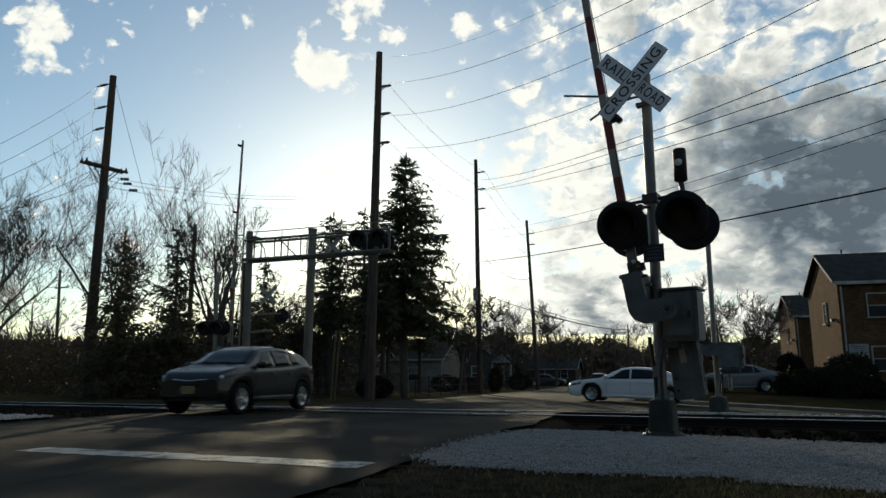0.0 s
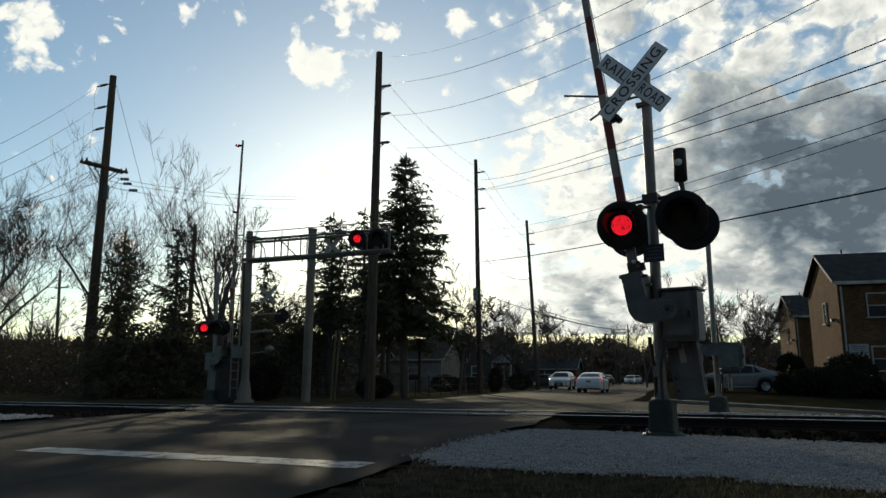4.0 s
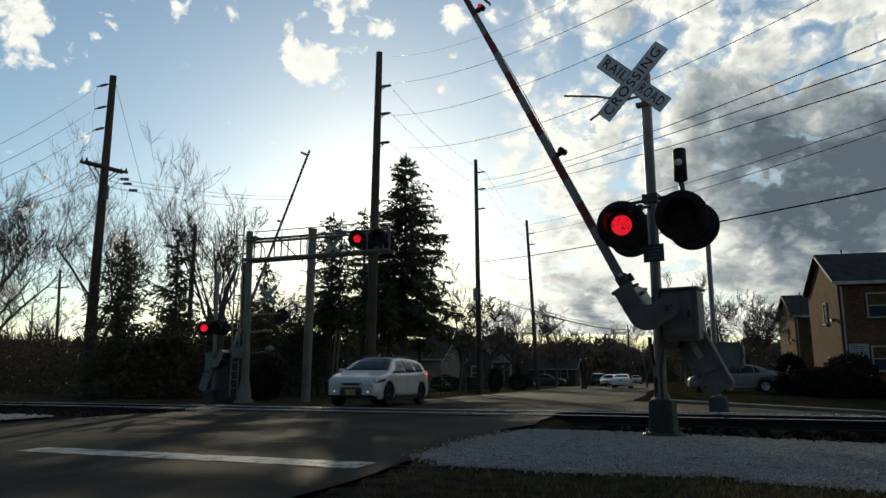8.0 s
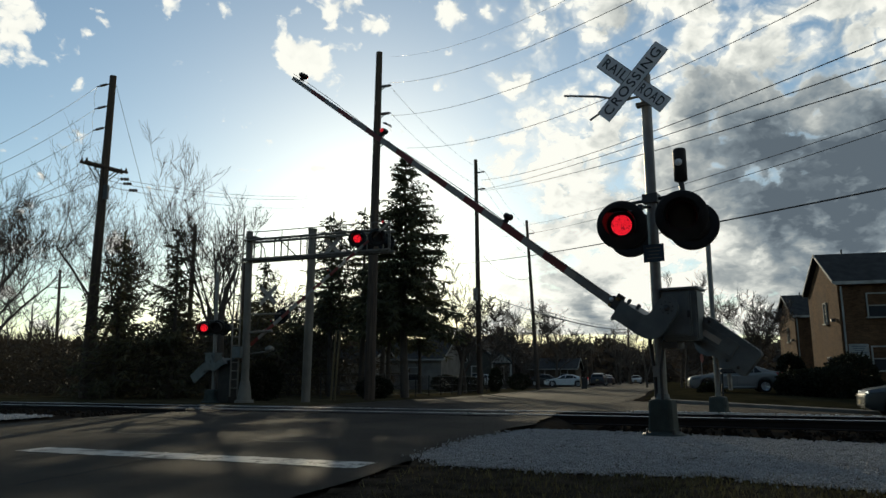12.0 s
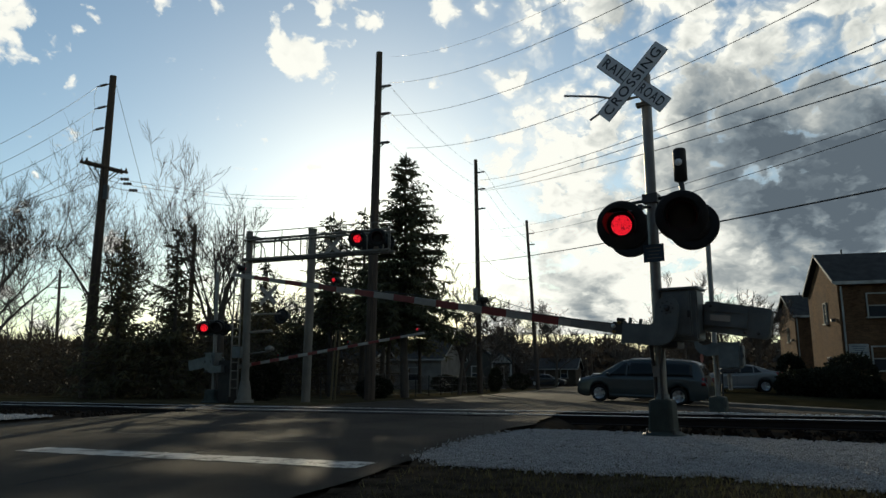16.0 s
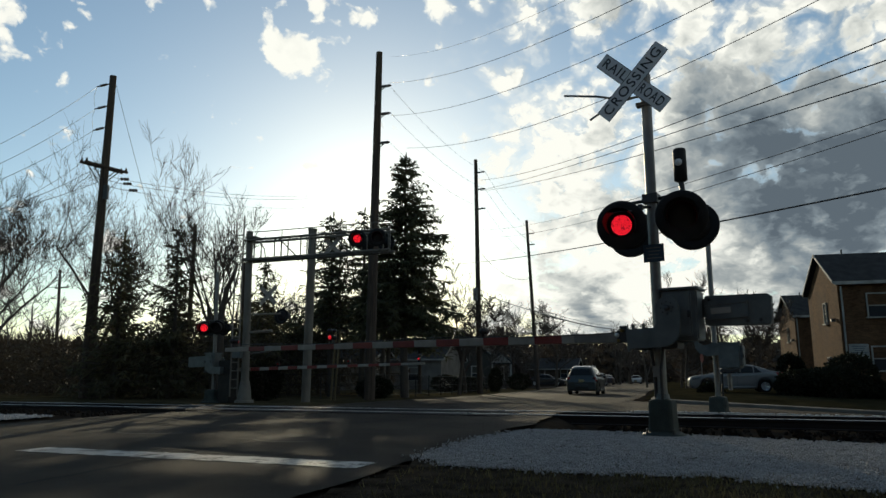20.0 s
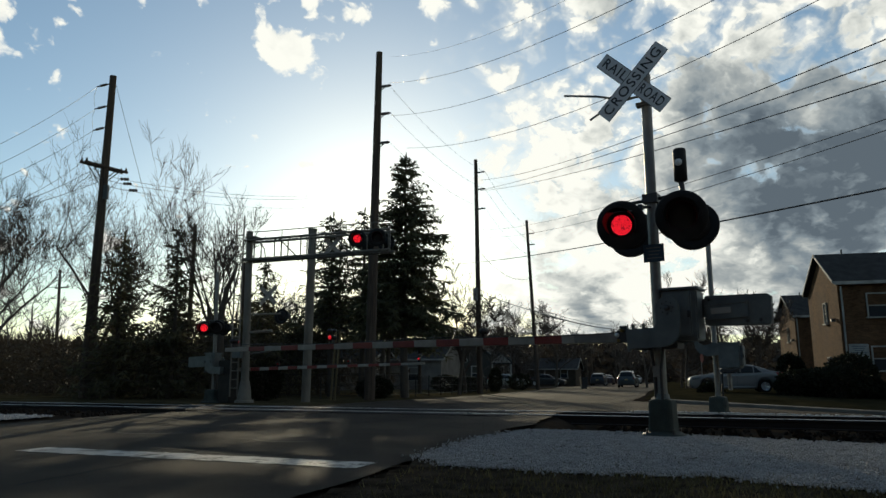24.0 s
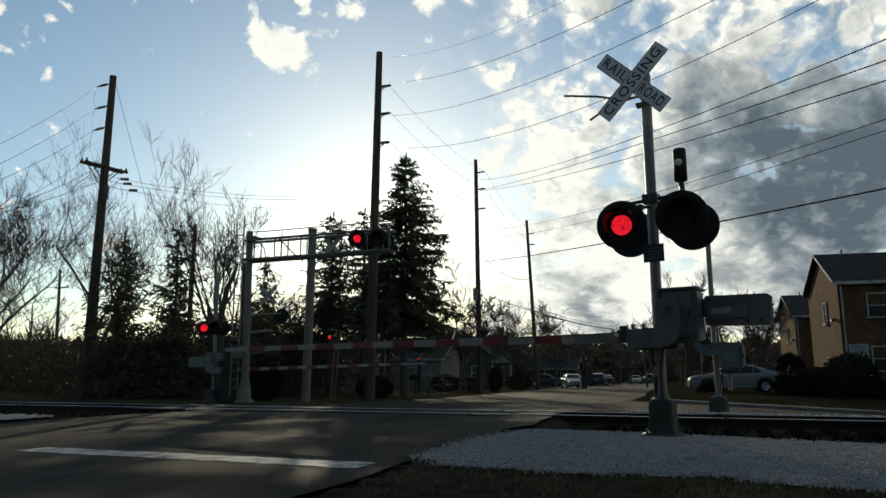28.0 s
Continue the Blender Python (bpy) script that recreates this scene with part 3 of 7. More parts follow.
for n in RAILS:
    me = Mesh()
    prof = [(-0.07, -0.17), (0.07, -0.17), (0.07, -0.155), (0.012, -0.14), (0.012, -0.045), (0.036, -0.035), (0.036, 0.0), (0.03, 0.008), (-0.03, 0.008), (-0.036, 0.0), (-0.036, -0.035), (-0.012, -0.045), (-0.012, -0.14), (-0.07, -0.155)]
    us = (-160, -30, 30, 160)
    me.loft([[on_track(u, n + a, z + 0.014) for a, z in prof] for u in us], smooth=False)
    rail = part("rail", me, RAIL_RUST, track, "rust-brown steel rail")
    me = Mesh()
    me.loft([[on_track(u, n + a, z) for a, z in [(-0.028, 0.021), (0.028, 0.021)] + [(0.028 * math.sin(k), 0.0225 + 0.0075 * math.cos(k)) for k in (1.5, 1.0, 0.5, 0.0, -0.5, -1.0, -1.5)]] for u in us], smooth=True)
    part("running_surface", me, RAIL_STEEL, rail, "wheel-polished top of the rail")
tie_mesh = None
for i in range(110):
    u = -33 + i * 0.6
    c = on_track(u, sum(RAILS) / 2, -0.342)
    p = c.dot(P_DIR)
    if ROAD_L - 0.3 < p < ROAD_R + 0.5 - NARROW:
        continue
    if tie_mesh is None:
        tie_mesh = Mesh().box((0, 0, 0), (0.23, 2.6, 0.18)).data("tie", TIE, 0.01, 1)
    ob = new("tie", tie_mesh)
    ob.parent = track
    ob.matrix_basis = pose(c.x, c.y, c.z, 0, 0, -math.degrees(TRACK))
# rubber crossing panels beside the rails, within the road
for n0, n1 in ((13.75, 14.43), (14.58, 15.2), (15.25, 15.88), (16.03, 16.7)):
    for k in range(5):
        u0 = -13.9 + k * 1.94 - 0.07 * (n0 - 14)
        me = Mesh()
        q = [on_track(a, b) for a, b in ((u0, n0), (u0 + 1.92, n0), (u0 + 1.92, n1), (u0, n1))]
        me.add([(a.x, a.y, 0.024) for a in q] + [(a.x, a.y, -0.1) for a in q], [(0, 1, 2, 3), (4, 7, 6, 5), (0, 4, 5, 1), (1, 5, 6, 2), (2, 6, 7, 3), (3, 7, 4, 0)])
        part("crossing_panel", me, PATCH, track, bevel=0.008)

# ballast in the sunken bed: loose dark stones
rng = random.Random(7)
me = Mesh()
for i in range(5200):
    u, n = rng.uniform(-26, 17), rng.uniform(11.0, 17.4)
    q = on_track(u, n)
    p = q.dot(P_DIR)
    if ROAD_L - 0.6 < p < ROAD_R + 1.0 - NARROW:
        continue
    z = land(q.x, q.y) - bed(q.x, q.y)
    r = rng.uniform(0.025, 0.06)
    m = Euler((rng.uniform(0, 6), rng.uniform(0, 6), rng.uniform(0, 6))).to_matrix()
    me.add([m @ Vector(a) * r + Vector((q.x, q.y, z)) for a in ((1, 0, 0), (-1, 0.2, 0), (0, 1, 0.1), (0.1, -1, 0), (0, 0, 0.8), (0, 0, -0.8))], [(0, 2, 4), (2, 1, 4), (1, 3, 4), (3, 0, 4), (2, 0, 5), (1, 2, 5), (3, 1, 5), (0, 3, 5)])
tagged(part("track_ballast", me, BALLAST), "dirty dark ballast stones along the track", "ballast", kind="stuff")


# ---- white gravel beds ----
def inside(x, y, poly):
    c = False
    for i in range(len(poly)):
        (x1, y1), (x2, y2) = poly[i - 1], poly[i]
        if (y1 > y) != (y2 > y) and x < (x2 - x1) * (y - y1) / (y2 - y1) + x1:
            c = not c
    return c


PAD = [(-0.2, 6.85), (0.12, 7.95), (0.5, 9.0), (1.25, 10.35), (2.74, 9.6), (3.6, 8.9), (4.9, 7.9), (7.5, 5.9), (7.2, 3.6), (3.0, 4.6), (2.0, 5.5), (0.95, 5.75), (0.08, 6.15)]
FAR_PAD = [(-13.0, 16.6), (-7.7, 14.5), (-7.9, 13.4), (-9.3, 12.3), (-14.0, 13.0)]
SIDE_PAD = [(4.6, 17.5), (9.6, 15.55), (9.7, 16.4), (7.6, 18.6), (5.2, 19.3)]


def gravel(poly, count, seed, size, label, bed_mat=None, stone_mat=None, name="gravel_bed", lift=0.012):
    x0, x1 = min(a for a, _ in poly), max(a for a, _ in poly)
    y0, y1 = min(b for _, b in poly), max(b for _, b in poly)
    pad = tagged(new(name), label, "gravel", kind="structure")
    me = Mesh()
    k = 0.16
    cells = [(i, j) for i in range(int((x1 - x0) / k) + 1) for j in range(int((y1 - y0) / k) + 1) if inside(x0 + i * k + k / 2 + 0.05 * math.sin(j * 2.1), y0 + j * k + k / 2 + 0.05 * math.sin(i * 1.7), poly)]
    for i, j in cells:
        qs = [(x0 + (i + a) * k, y0 + (j + b) * k) for a, b in ((0, 0), (1, 0), (1, 1), (0, 1))]
        me.add([(x, y, land(x, y) + lift + 0.007 * noise.noise((x * 3, y * 3, 5))) for x, y in qs], [(0, 1, 2, 3)], True)
    part("gravel_surface", me, bed_mat or GRAVEL_BED, pad)
    rng = random.Random(seed)
    loose, n = Mesh(), 0
    while n < count:
        x, y = rng.uniform(x0 - 0.25, x1 + 0.1), rng.uniform(y0 - 0.15, y1 + 0.1)
        if not inside(x + rng.gauss(0, 0.1), y + rng.gauss(0, 0.1), poly):
            continue
        n += 1
        r = size * rng.uniform(0.6, 1.5)
        m = Euler((rng.uniform(0, 6), rng.uniform(0, 6), rng.uniform(0, 6))).to_matrix()
        c = Vector((x, y, land(x, y) + lift + 0.008))
        loose.add([m @ Vector(a) * r + c for a in ((1, 0, 0), (-1, 0.2, 0), (0, 1, 0.1), (0.1, -0.9, 0), (0, 0, 0.8), (0, 0, -0.8))], [(0, 2, 4), (2, 1, 4), (1, 3, 4), (3, 0, 4), (2, 0, 5), (1, 2, 5), (3, 1, 5), (0, 3, 5)])
    tagged(part("loose_stones", loose, stone_mat or STONE, pad), kind="stuff")
    return pad


gravel(PAD, 62000, 3, 0.0102, "white crushed stone bed round the signal mast", lift=0.036)
SHOULDER = [(-2.2, -2.0), (-0.95, 3.8), (-0.72, 4.8), (-0.47, 5.8), (-0.24, 6.7), (-0.14, 7.35), (0.12, 8.4), (0.6, 7.2), (1.4, 5.9), (2.4, 5.3), (3.1, 4.4), (3.0, -2.0)]
gravel(SHOULDER, 2600, 8, 0.006, "dark gritty dirt shoulder between road and gravel", DIRT, CRUMB, "road_shoulder", 0.024)
gravel(FAR_PAD, 2500, 5, 0.022, "white crushed stone beside the track")
gravel(SIDE_PAD, 1500, 6, 0.024, "white crushed stone round the far gate mast")

# fallen leaves and dark crumbs on the gravel
rng = random.Random(15)
me = Mesh()
spots = [(rng.uniform(0, 7), rng.uniform(5, 10), rng.choice((1, 1, 2, 5, 9))) for _ in range(90)]
for x, y, k in spots:
    for j in range(k):
        c = Vector((x + rng.gauss(0, 0.05), y + rng.gauss(0, 0.04), 0.05))
        if not inside(c.x, c.y, PAD):
            continue
        a, r = rng.uniform(0, 6.28), rng.uniform(0.012, 0.03)
        u, v = Vector((math.cos(a), math.sin(a), rng.uniform(-0.3, 0.5))) * r, Vector((-math.sin(a), math.cos(a), rng.uniform(-0.2, 0.4))) * r * 0.5
        me.add([c - u, c + v, c + u, c - v], [(0, 1, 2, 3)])
tagged(part("fallen_leaves", me, BRUSH), "dark dead leaves on the gravel", "leaves", kind="stuff")

# dry grass along the gravel's near rim and the road's shoulder
rng = random.Random(9)
me = Mesh()
n = 0
while n < 12000:
    x, y = rng.uniform(-0.7, 7), rng.uniform(3.2, 7.4)
    if inside(x, y, PAD) and rng.random() > 0.05:
        continue
    p = math.cos(ROAD) * x - math.sin(ROAD) * y
    if p < ROAD_R + 0.25 - NARROW or (x < 1.4 and rng.random() < 0.7 - 0.3 * x):
        continue
    n += 1
    a, h, w = rng.uniform(0, 6.28), rng.uniform(0.02, 0.07), rng.uniform(0.003, 0.006)
    c = Vector((x, y, 0.016))
    t = Vector((math.cos(a), math.sin(a), 0))
    me.add([c + t * w, c - t * w, c + Vector((rng.uniform(-0.03, 0.03), rng.uniform(-0.03, 0.03), h))], [(0, 1, 2)])
tagged(part("roadside_grass", me, BLADES), "short dry grass at the edge of the gravel", "grass", kind="stuff")

# ---- kerb and pavement of the side road ----
kerb = tagged(new("kerb"), "worn concrete kerb with a rounded corner", "kerb", kind="structure")
line = [on_track(u, 31.0) for u in [36 - i * 1.5 for i in range(26)]]
corner = line[-1]
arc = [corner + (-T_DIR) * (1.5 * math.sin(a)) + R_DIR * (1.5 * (1 - math.cos(a))) for a in [i * math.pi / 16 for i in range(1, 9)]]
line += arc + [arc[-1] + R_DIR * (i * 3.0) for i in range(1, 30)]
for i in range(len(line) - 1):
    a, b = line[i], line[i + 1]
    d = (b - a).normalized()
    s = Vector((d.y, -d.x, 0)) * 0.16
    if s.dot(N_DIR + T_DIR) < 0:
        s = -s
    me = Mesh()
    rings = []
    for q in (a + d * 0.006, b - d * 0.006):
        z = land(q.x, q.y)
        rings.append([Vector((q.x, q.y, z - 0.1)), Vector((q.x, q.y, z + 0.11)), Vector(((q + s * 0.15).x, (q + s * 0.15).y, z + 0.135)), Vector(((q + s).x, (q + s).y, z + 0.135)), Vector(((q + s).x, (q + s).y, z - 0.1))])
    me.loft(rings, smooth=False)
    part("kerb_stone", me, CONCRETE, kerb)
pave = tagged(new("pavement"), "concrete pavement slabs behind the kerb", "pavement", kind="structure")
for i in range(30):
    u = -2.4 + i * 1.2
    qs = [on_track(a, b) for a, b in ((u, 31.18), (u + 1.19, 31.18), (u + 1.19, 32.45), (u, 32.45))]
    me = Mesh()
    me.add([(a.x, a.y, land(a.x, a.y) + 0.13) for a in qs] + [(a.x, a.y, land(a.x, a.y) - 0.05) for a in qs], [(0, 1, 2, 3), (0, 4, 5, 1), (1, 5, 6, 2), (2, 6, 7, 3), (3, 7, 4, 0)])
    part("slab", me, CONCRETE, pave)

# unseen plain brick wall, added behind the camera to block skylight from there
me = Mesh()
for i in range(8):
    a, b = -34 + i * 9.0, -34 + i * 9.0 + 8.98
    me.box(((a + b) / 2, -9.2, 5.3), (b - a, 0.4, 11.0))
wall_behind = tagged(part("skylight_blocker", me, SIDING_DARK), "unseen dark brick wall added behind the camera to block skylight", "wall", kind="structure")
wall_behind.matrix_basis = pose(0, 0, 0, 0, 0, -math.degrees(TRACK) * 0.6)


# ---- crossing signals ----
def bar_letters(text, size, material, name="lettering"):
    """Letters of the built-in font as a mesh, in the xz plane, centred, facing -y."""
    cu = bpy.data.curves.new(name, "FONT")
    cu.body, cu.size, cu.align_x, cu.align_y, cu.extrude, cu.offset = text, size, "CENTER", "CENTER", 0.0015, 0.0015
    cu.space_character = 1.18
    tmp = new(name, cu)
    dg = bpy.context.evaluated_depsgraph_get()
    me = bpy.data.meshes.new_from_object(tmp.evaluated_get(dg))
    bpy.data.objects.remove(tmp)
    me.transform(Matrix.Rotation(radians(90), 4, "X"))
    me.materials.clear()
    me.materials.append(material)
    return me


def crossbuck(parent, c, lettered=True, size=1.0):
    """Two crossed blades; the second lies on the first."""
    for k, (tilt, words, y) in enumerate(((45, ("RAIL", "ROAD"), 0.0), (-45, ("CROSSING",), -0.012))):
        blade = part("crossbuck_blade", Mesh().box((0, 0, 0), (1.22 * size, 0.008, 0.23 * size)), SIGN_WHITE if lettered else STRIPE_WHITE, parent, "white crossbuck blade with worn edges" if lettered else "bare grey back of a crossbuck blade", bevel=0.003)
        blade.matrix_basis = pose(c[0], c[1] + y, c[2], 0, tilt, 0)
        if lettered:
            offs, wide = ((-0.345, 0.345), 0.4) if len(words) == 2 else ((0.0,), 1.06)
            for w, dx in zip(words, offs):
                me = bar_letters(w, 0.19, LETTER)
                have = max(v.co.x for v in me.vertices) - min(v.co.x for v in me.vertices)
                ob = new("lettering", me)
                ob.parent = blade
                ob.matrix_basis = Matrix.Translation((dx * size, -0.0065, 0)) @ Matrix.Diagonal((wide / have, 1, 1.0, 1))
        rim = Mesh()
        for s in (-1, 1):
            rim.box((0, -0.0045, s * 0.112 * size), (1.2 * size, 0.002, 0.008))
        part("blade_border", rim, LETTER, blade, "thin dark border line")


FLASH_COVERS = []     # (shutter, side): side "R" or "L"


def flasher(parent, c, turn, side, tilt=6, r=0.33):
    """A flashing lamp: housing with a dark round target plate, a visor and a red array that always glows; an added
    hinged shutter blanks it between flashes.
    """
    lamp = part("flashing_lamp", Mesh().lathe([(0.0, 0.02), (0.0, r * 0.62), (0.02, r * 0.66), (0.06, r * 0.55), (0.085, 0.07), (0.09, 0.0)], (0, 0, 0), (0, 1, 0), 28), BLACK_PAINT, parent, "black lamp housing")
    lamp.matrix_basis = pose(*c, tilt, 0, turn)
    me = Mesh()
    me.lathe([(0.0, 0.16), (-0.012, 0.17), (-0.012, r - 0.02), (0.0, r), (0.025, r), (0.03, r - 0.015), (0.012, 0.17), (0.0, 0.16)], (0, 0.004, 0), (0, 1, 0), 40)
    part("target_plate", me, BLACK_PAINT, lamp, "round black target plate")
    hood, n = [], 22
    for y0, cut, rr in ((-0.012, 2.3, 0.19), (-0.17, 1.9, 0.2), (-0.32, 1.35, 0.21)):
        hood.append([Vector((rr * math.sin(a), y0, rr * math.cos(a))) for a in [-cut + 2 * cut * i / n for i in range(n + 1)]])
    me = Mesh().loft(hood, caps=False, closed=False)
    me.loft([[v * 0.97 + Vector((0, 0.03 * v.y, 0)) for v in ring] for ring in hood], caps=False, closed=False)
    part("visor", me, BLACK_PAINT, lamp, "black visor")
    me = Mesh().lathe([(-0.008, 0.001), (-0.008, 0.133), (0.0, 0.135)], (0, 0, 0), (0, 1, 0), 28)
    part("array_board", me, RED_BASE, lamp, "glowing red array board")
    me = Mesh()
    rng = random.Random(31)
    for i in range(7):
        for j in range(max(1, i * 6)):
            if rng.random() < 0.1:
                continue
            a, q = 2 * math.pi * j / max(1, i * 6), i * 0.0205
            me.lathe([(-0.013, 0.0005), (-0.0125, 0.0065), (-0.008, 0.0078)], (q * math.cos(a), 0, q * math.sin(a)), (0, 1, 0), 5)
    part("red_light_array", me, RED_LIT, lamp, "glowing red round light array")
    me = Mesh().lathe([(-0.02, 0.001), (-0.022, 0.1), (-0.02, 0.16), (-0.012, 0.168)], (0, 0, -0.165), (0, 1, 0), 28)
    sh = part("shutter", me, PLASTIC, lamp, "dark round shutter added to blank the array between flashes")
    sh.matrix_basis = pose(0, 0, 0.165)
    FLASH_COVERS.append((sh, side, (0, 0, 0.165)))
    return lamp


def arm_light(parent, c, side=None):
    me = Mesh().box((0, 0, 0.03), (0.05, 0.07, 0.06))
    me.lathe([(0, 0.045), (0.1, 0.045), (0.115, 0.03), (0.12, 0.001)], (0.0, 0.06, 0.1), (0, -1, 0), 14)
    lamp = part("arm_light", me, BLACK_PAINT, parent, "small red lamp on the gate arm")
    lamp.matrix_basis = pose(*c)
    for s in (-1, 1):
        me = Mesh().lathe([(0.0, 0.034), (0.02, 0.026), (0.028, 0.001)], (0, s * 0.062, 0.1), (0, s, 0), 12)
        part("lens", me, ARM_RED if side else RED_DIM, lamp, "red lamp lens")
        if side:
            # added cap that hides the always-glowing lens between flashes
            me = Mesh().lathe([(0.036, 0.001), (0.034, 0.03), (0.004, 0.049)], (0, s * 0.062, -0.05), (0, s, 0), 12)
            sh = part("shutter", me, PLASTIC, lamp, "dark cap added to blank the lens between flashes")
            sh.matrix_basis = pose(0, 0, 0.15)
            FLASH_COVERS.append((sh, side, (0, 0, 0.15), s))
    return lamp


def gate_arm(parent, pivot, length, lights, detail=True):
    """Swings about its pivot; in its own space it points along -x when down."""
    arm = new("gate_arm")
    arm.parent = parent
    arm.matrix_basis = pose(*pivot)
    def arc(cx, cz, r, a0, a1, n=9):
        return [(cx + r * math.cos(radians(a0 + (a1 - a0) * k / n)), cz + r * math.sin(radians(a0 + (a1 - a0) * k / n))) for k in range(n + 1)]
    outline = arc(0, 0, 0.145, 0, 180) + arc(-0.225, -0.155, 0.08, 0, -90, 5) + [(-0.5, -0.235), (-0.5, -0.21), (-0.53, -0.21), (-0.545, -0.235), (-0.545, -0.5), (-0.53, -0.515), (-0.5, -0.515), (-0.5, -0.485)] + arc(-0.1, -0.24, 0.245, -90, 0)
    part("arm_bracket", Mesh().prism(outline, "y", -0.1, -0.06), GREY_PAINT, arm, "grey cast arm bracket", bevel=0.008)
    part("arm_bracket", Mesh().prism([(x * 0.96, z * 0.98) for x, z in outline], "y", 0.52, 0.55), GREY_PAINT, arm, "grey cast arm bracket", bevel=0.006)
    hub = Mesh().lathe([(-0.03, 0.001), (-0.03, 0.035), (0.0, 0.04)], (0, -0.1, 0), (0, 1, 0), 14)
    for i in range(8):
        a = i * math.pi / 4
        hub.lathe([(-0.012, 0.001), (-0.012, 0.01), (0.0, 0.01)], (0.075 * math.cos(a), -0.1, 0.075 * math.sin(a)), (0, 1, 0), 6)
    part("pivot_bolt", hub, DARK_STEEL, arm, "dark pivot cap with bolts")
    part("pivot_shaft", Mesh().rod((0, -0.06, 0), (0, 0.52, 0), 0.03), DARK_STEEL, arm)
    part("cross_plate", Mesh().box((-0.52, 0.22, -0.36), (0.02, 0.62, 0.24)).box((-0.33, 0.22, -0.238), (0.36, 0.6, 0.014)).box((-0.47, -0.02, -0.2), (0.03, 0.06, 0.08)).box((-0.36, 0.06, -0.2), (0.03, 0.06, 0.08)), GREY_PAINT, arm, bevel=0.004)
    # arm root and beam
    p0, p1 = Vector((-0.66, 0.0, -0.32)), Vector((-length, 0.0, -0.02))
    d = (p1 - p0).normalized()
    part("root_clamp", Mesh().box((-0.6, 0.0, -0.31), (0.17, 0.09, 0.16)).box((-0.6, 0, -0.2), (0.1, 0.06, 0.05)).rod((-0.62, -0.07, -0.22), (-0.62, 0.09, -0.22), 0.014), DARK_STEEL, arm, "dark clamp with bolts", bevel=0.006)
    part("shear_pin", Mesh().rod((-0.6, -0.1, -0.24), (-0.6, 0.06, -0.24), 0.022, n=10).rod((-0.66, -0.075, -0.36), (-0.66, 0.05, -0.36), 0.02, n=10), BRASS, arm, "tarnished brass shear pin")
    # bright disc put in for the light showing through a clamp hole
    part("clamp_hole_disc", Mesh().lathe([(0.0, 0.001), (0.0, 0.03), (0.012, 0.03)], (-0.68, -0.055, -0.29), (0, 1, 0), 12), ALLOY, arm, "bright disc standing in for a lit hole in the clamp")
    cuts = [0.66, 1.28, 1.46] + [1.46 + 0.406 * (i + 1) for i in range(15)] + [length]
    for i in range(len(cuts) - 1):
        a, b = cuts[i], cuts[i + 1]
        rings = []
        for x in (a, b - 0.001):
            c = p0.lerp(p1, (x - 0.66) / (length - 0.66))
            h, w = 0.062 - 0.0035 * (x - 0.66), 0.03 - 0.0012 * (x - 0.66)
            rings.append([c + Vector((0, sy * w, sz * h)) for sy, sz in ((-1, -0.9), (-0.7, -1), (0.7, -1), (1, -0.9), (1, 0.9), (0.7, 1), (-0.7, 1), (-1, 0.9))])
        me = Mesh().loft(rings, smooth=False)
        if i == 0:
            part("arm_tube", me, GALV, arm, "bare aluminium arm tube")
        else:
            red = i >= 2 and (i % 2 == 0) and i < len(cuts) - 2
            part("stripe", me, STRIPE_RED if red else STRIPE_WHITE, arm, "red arm stripe" if red else "white arm stripe")
    cable = [p0.lerp(p1, k / 12) + Vector((0, -0.036, 0.065 - 0.02 * math.sin(k))) for k in range(13)]
    part("arm_cable", Mesh().path(cable, 0.006, 5), PLASTIC, arm, "thin black lamp cable")
    for x, side in lights:
        c = p0.lerp(p1, (x - 0.66) / (length - 0.66))
        arm_light(arm, (c.x, 0, c.z + 0.05), side)
    # counterweights
    for y in (0.4,):
        me = Mesh().prism([(-0.08, -0.1), (0.5, -0.12), (0.5, 0.12), (-0.08, 0.1)], "y", y, y + 0.035)
        part("counterweight_arm", me, GREY_PAINT, arm, "grey counterweight arm", bevel=0.006)
    for y in ((0.36, 0.46) if detail else (0.36,)):
        me = Mesh().prism([(0.34, -0.2), (0.36, -0.225), (1.08, -0.265), (1.12, -0.235), (1.14, 0.085), (1.1, 0.115), (0.38, 0.155), (0.35, 0.13)], "y", y, y + 0.05)
        cw = part("counterweight", me, GREY_PAINT, arm, "heavy grey counterweight plate", bevel=0.008)
        if y < 0.4:
            part("slot_bar", Mesh().box((0.62, y - 0.012, -0.05), (0.5, 0.024, 0.2)), GREY_PAINT, cw, bevel=0.006)
            part("slot_plate", Mesh().box((0.55, y - 0.03, -0.05), (0.24, 0.012, 0.075)), STRIPE_WHITE, cw, "pale slot plate")
            for dz in (-0.14, 0.04):
                part("slot_rib", Mesh().box((0.62, y - 0.03, dz), (0.52, 0.02, 0.03)), GREY_PAINT, cw, bevel=0.004)
            for bx in (0.42, 0.85, 1.0):
                part("bolt", Mesh().lathe([(0, 0.001), (0, 0.02), (0.02, 0.02)], (bx, y - 0.02, -0.2 if bx > 0.5 else 0.1), (0, 1, 0), 8), DARK_STEEL, cw)
    return arm


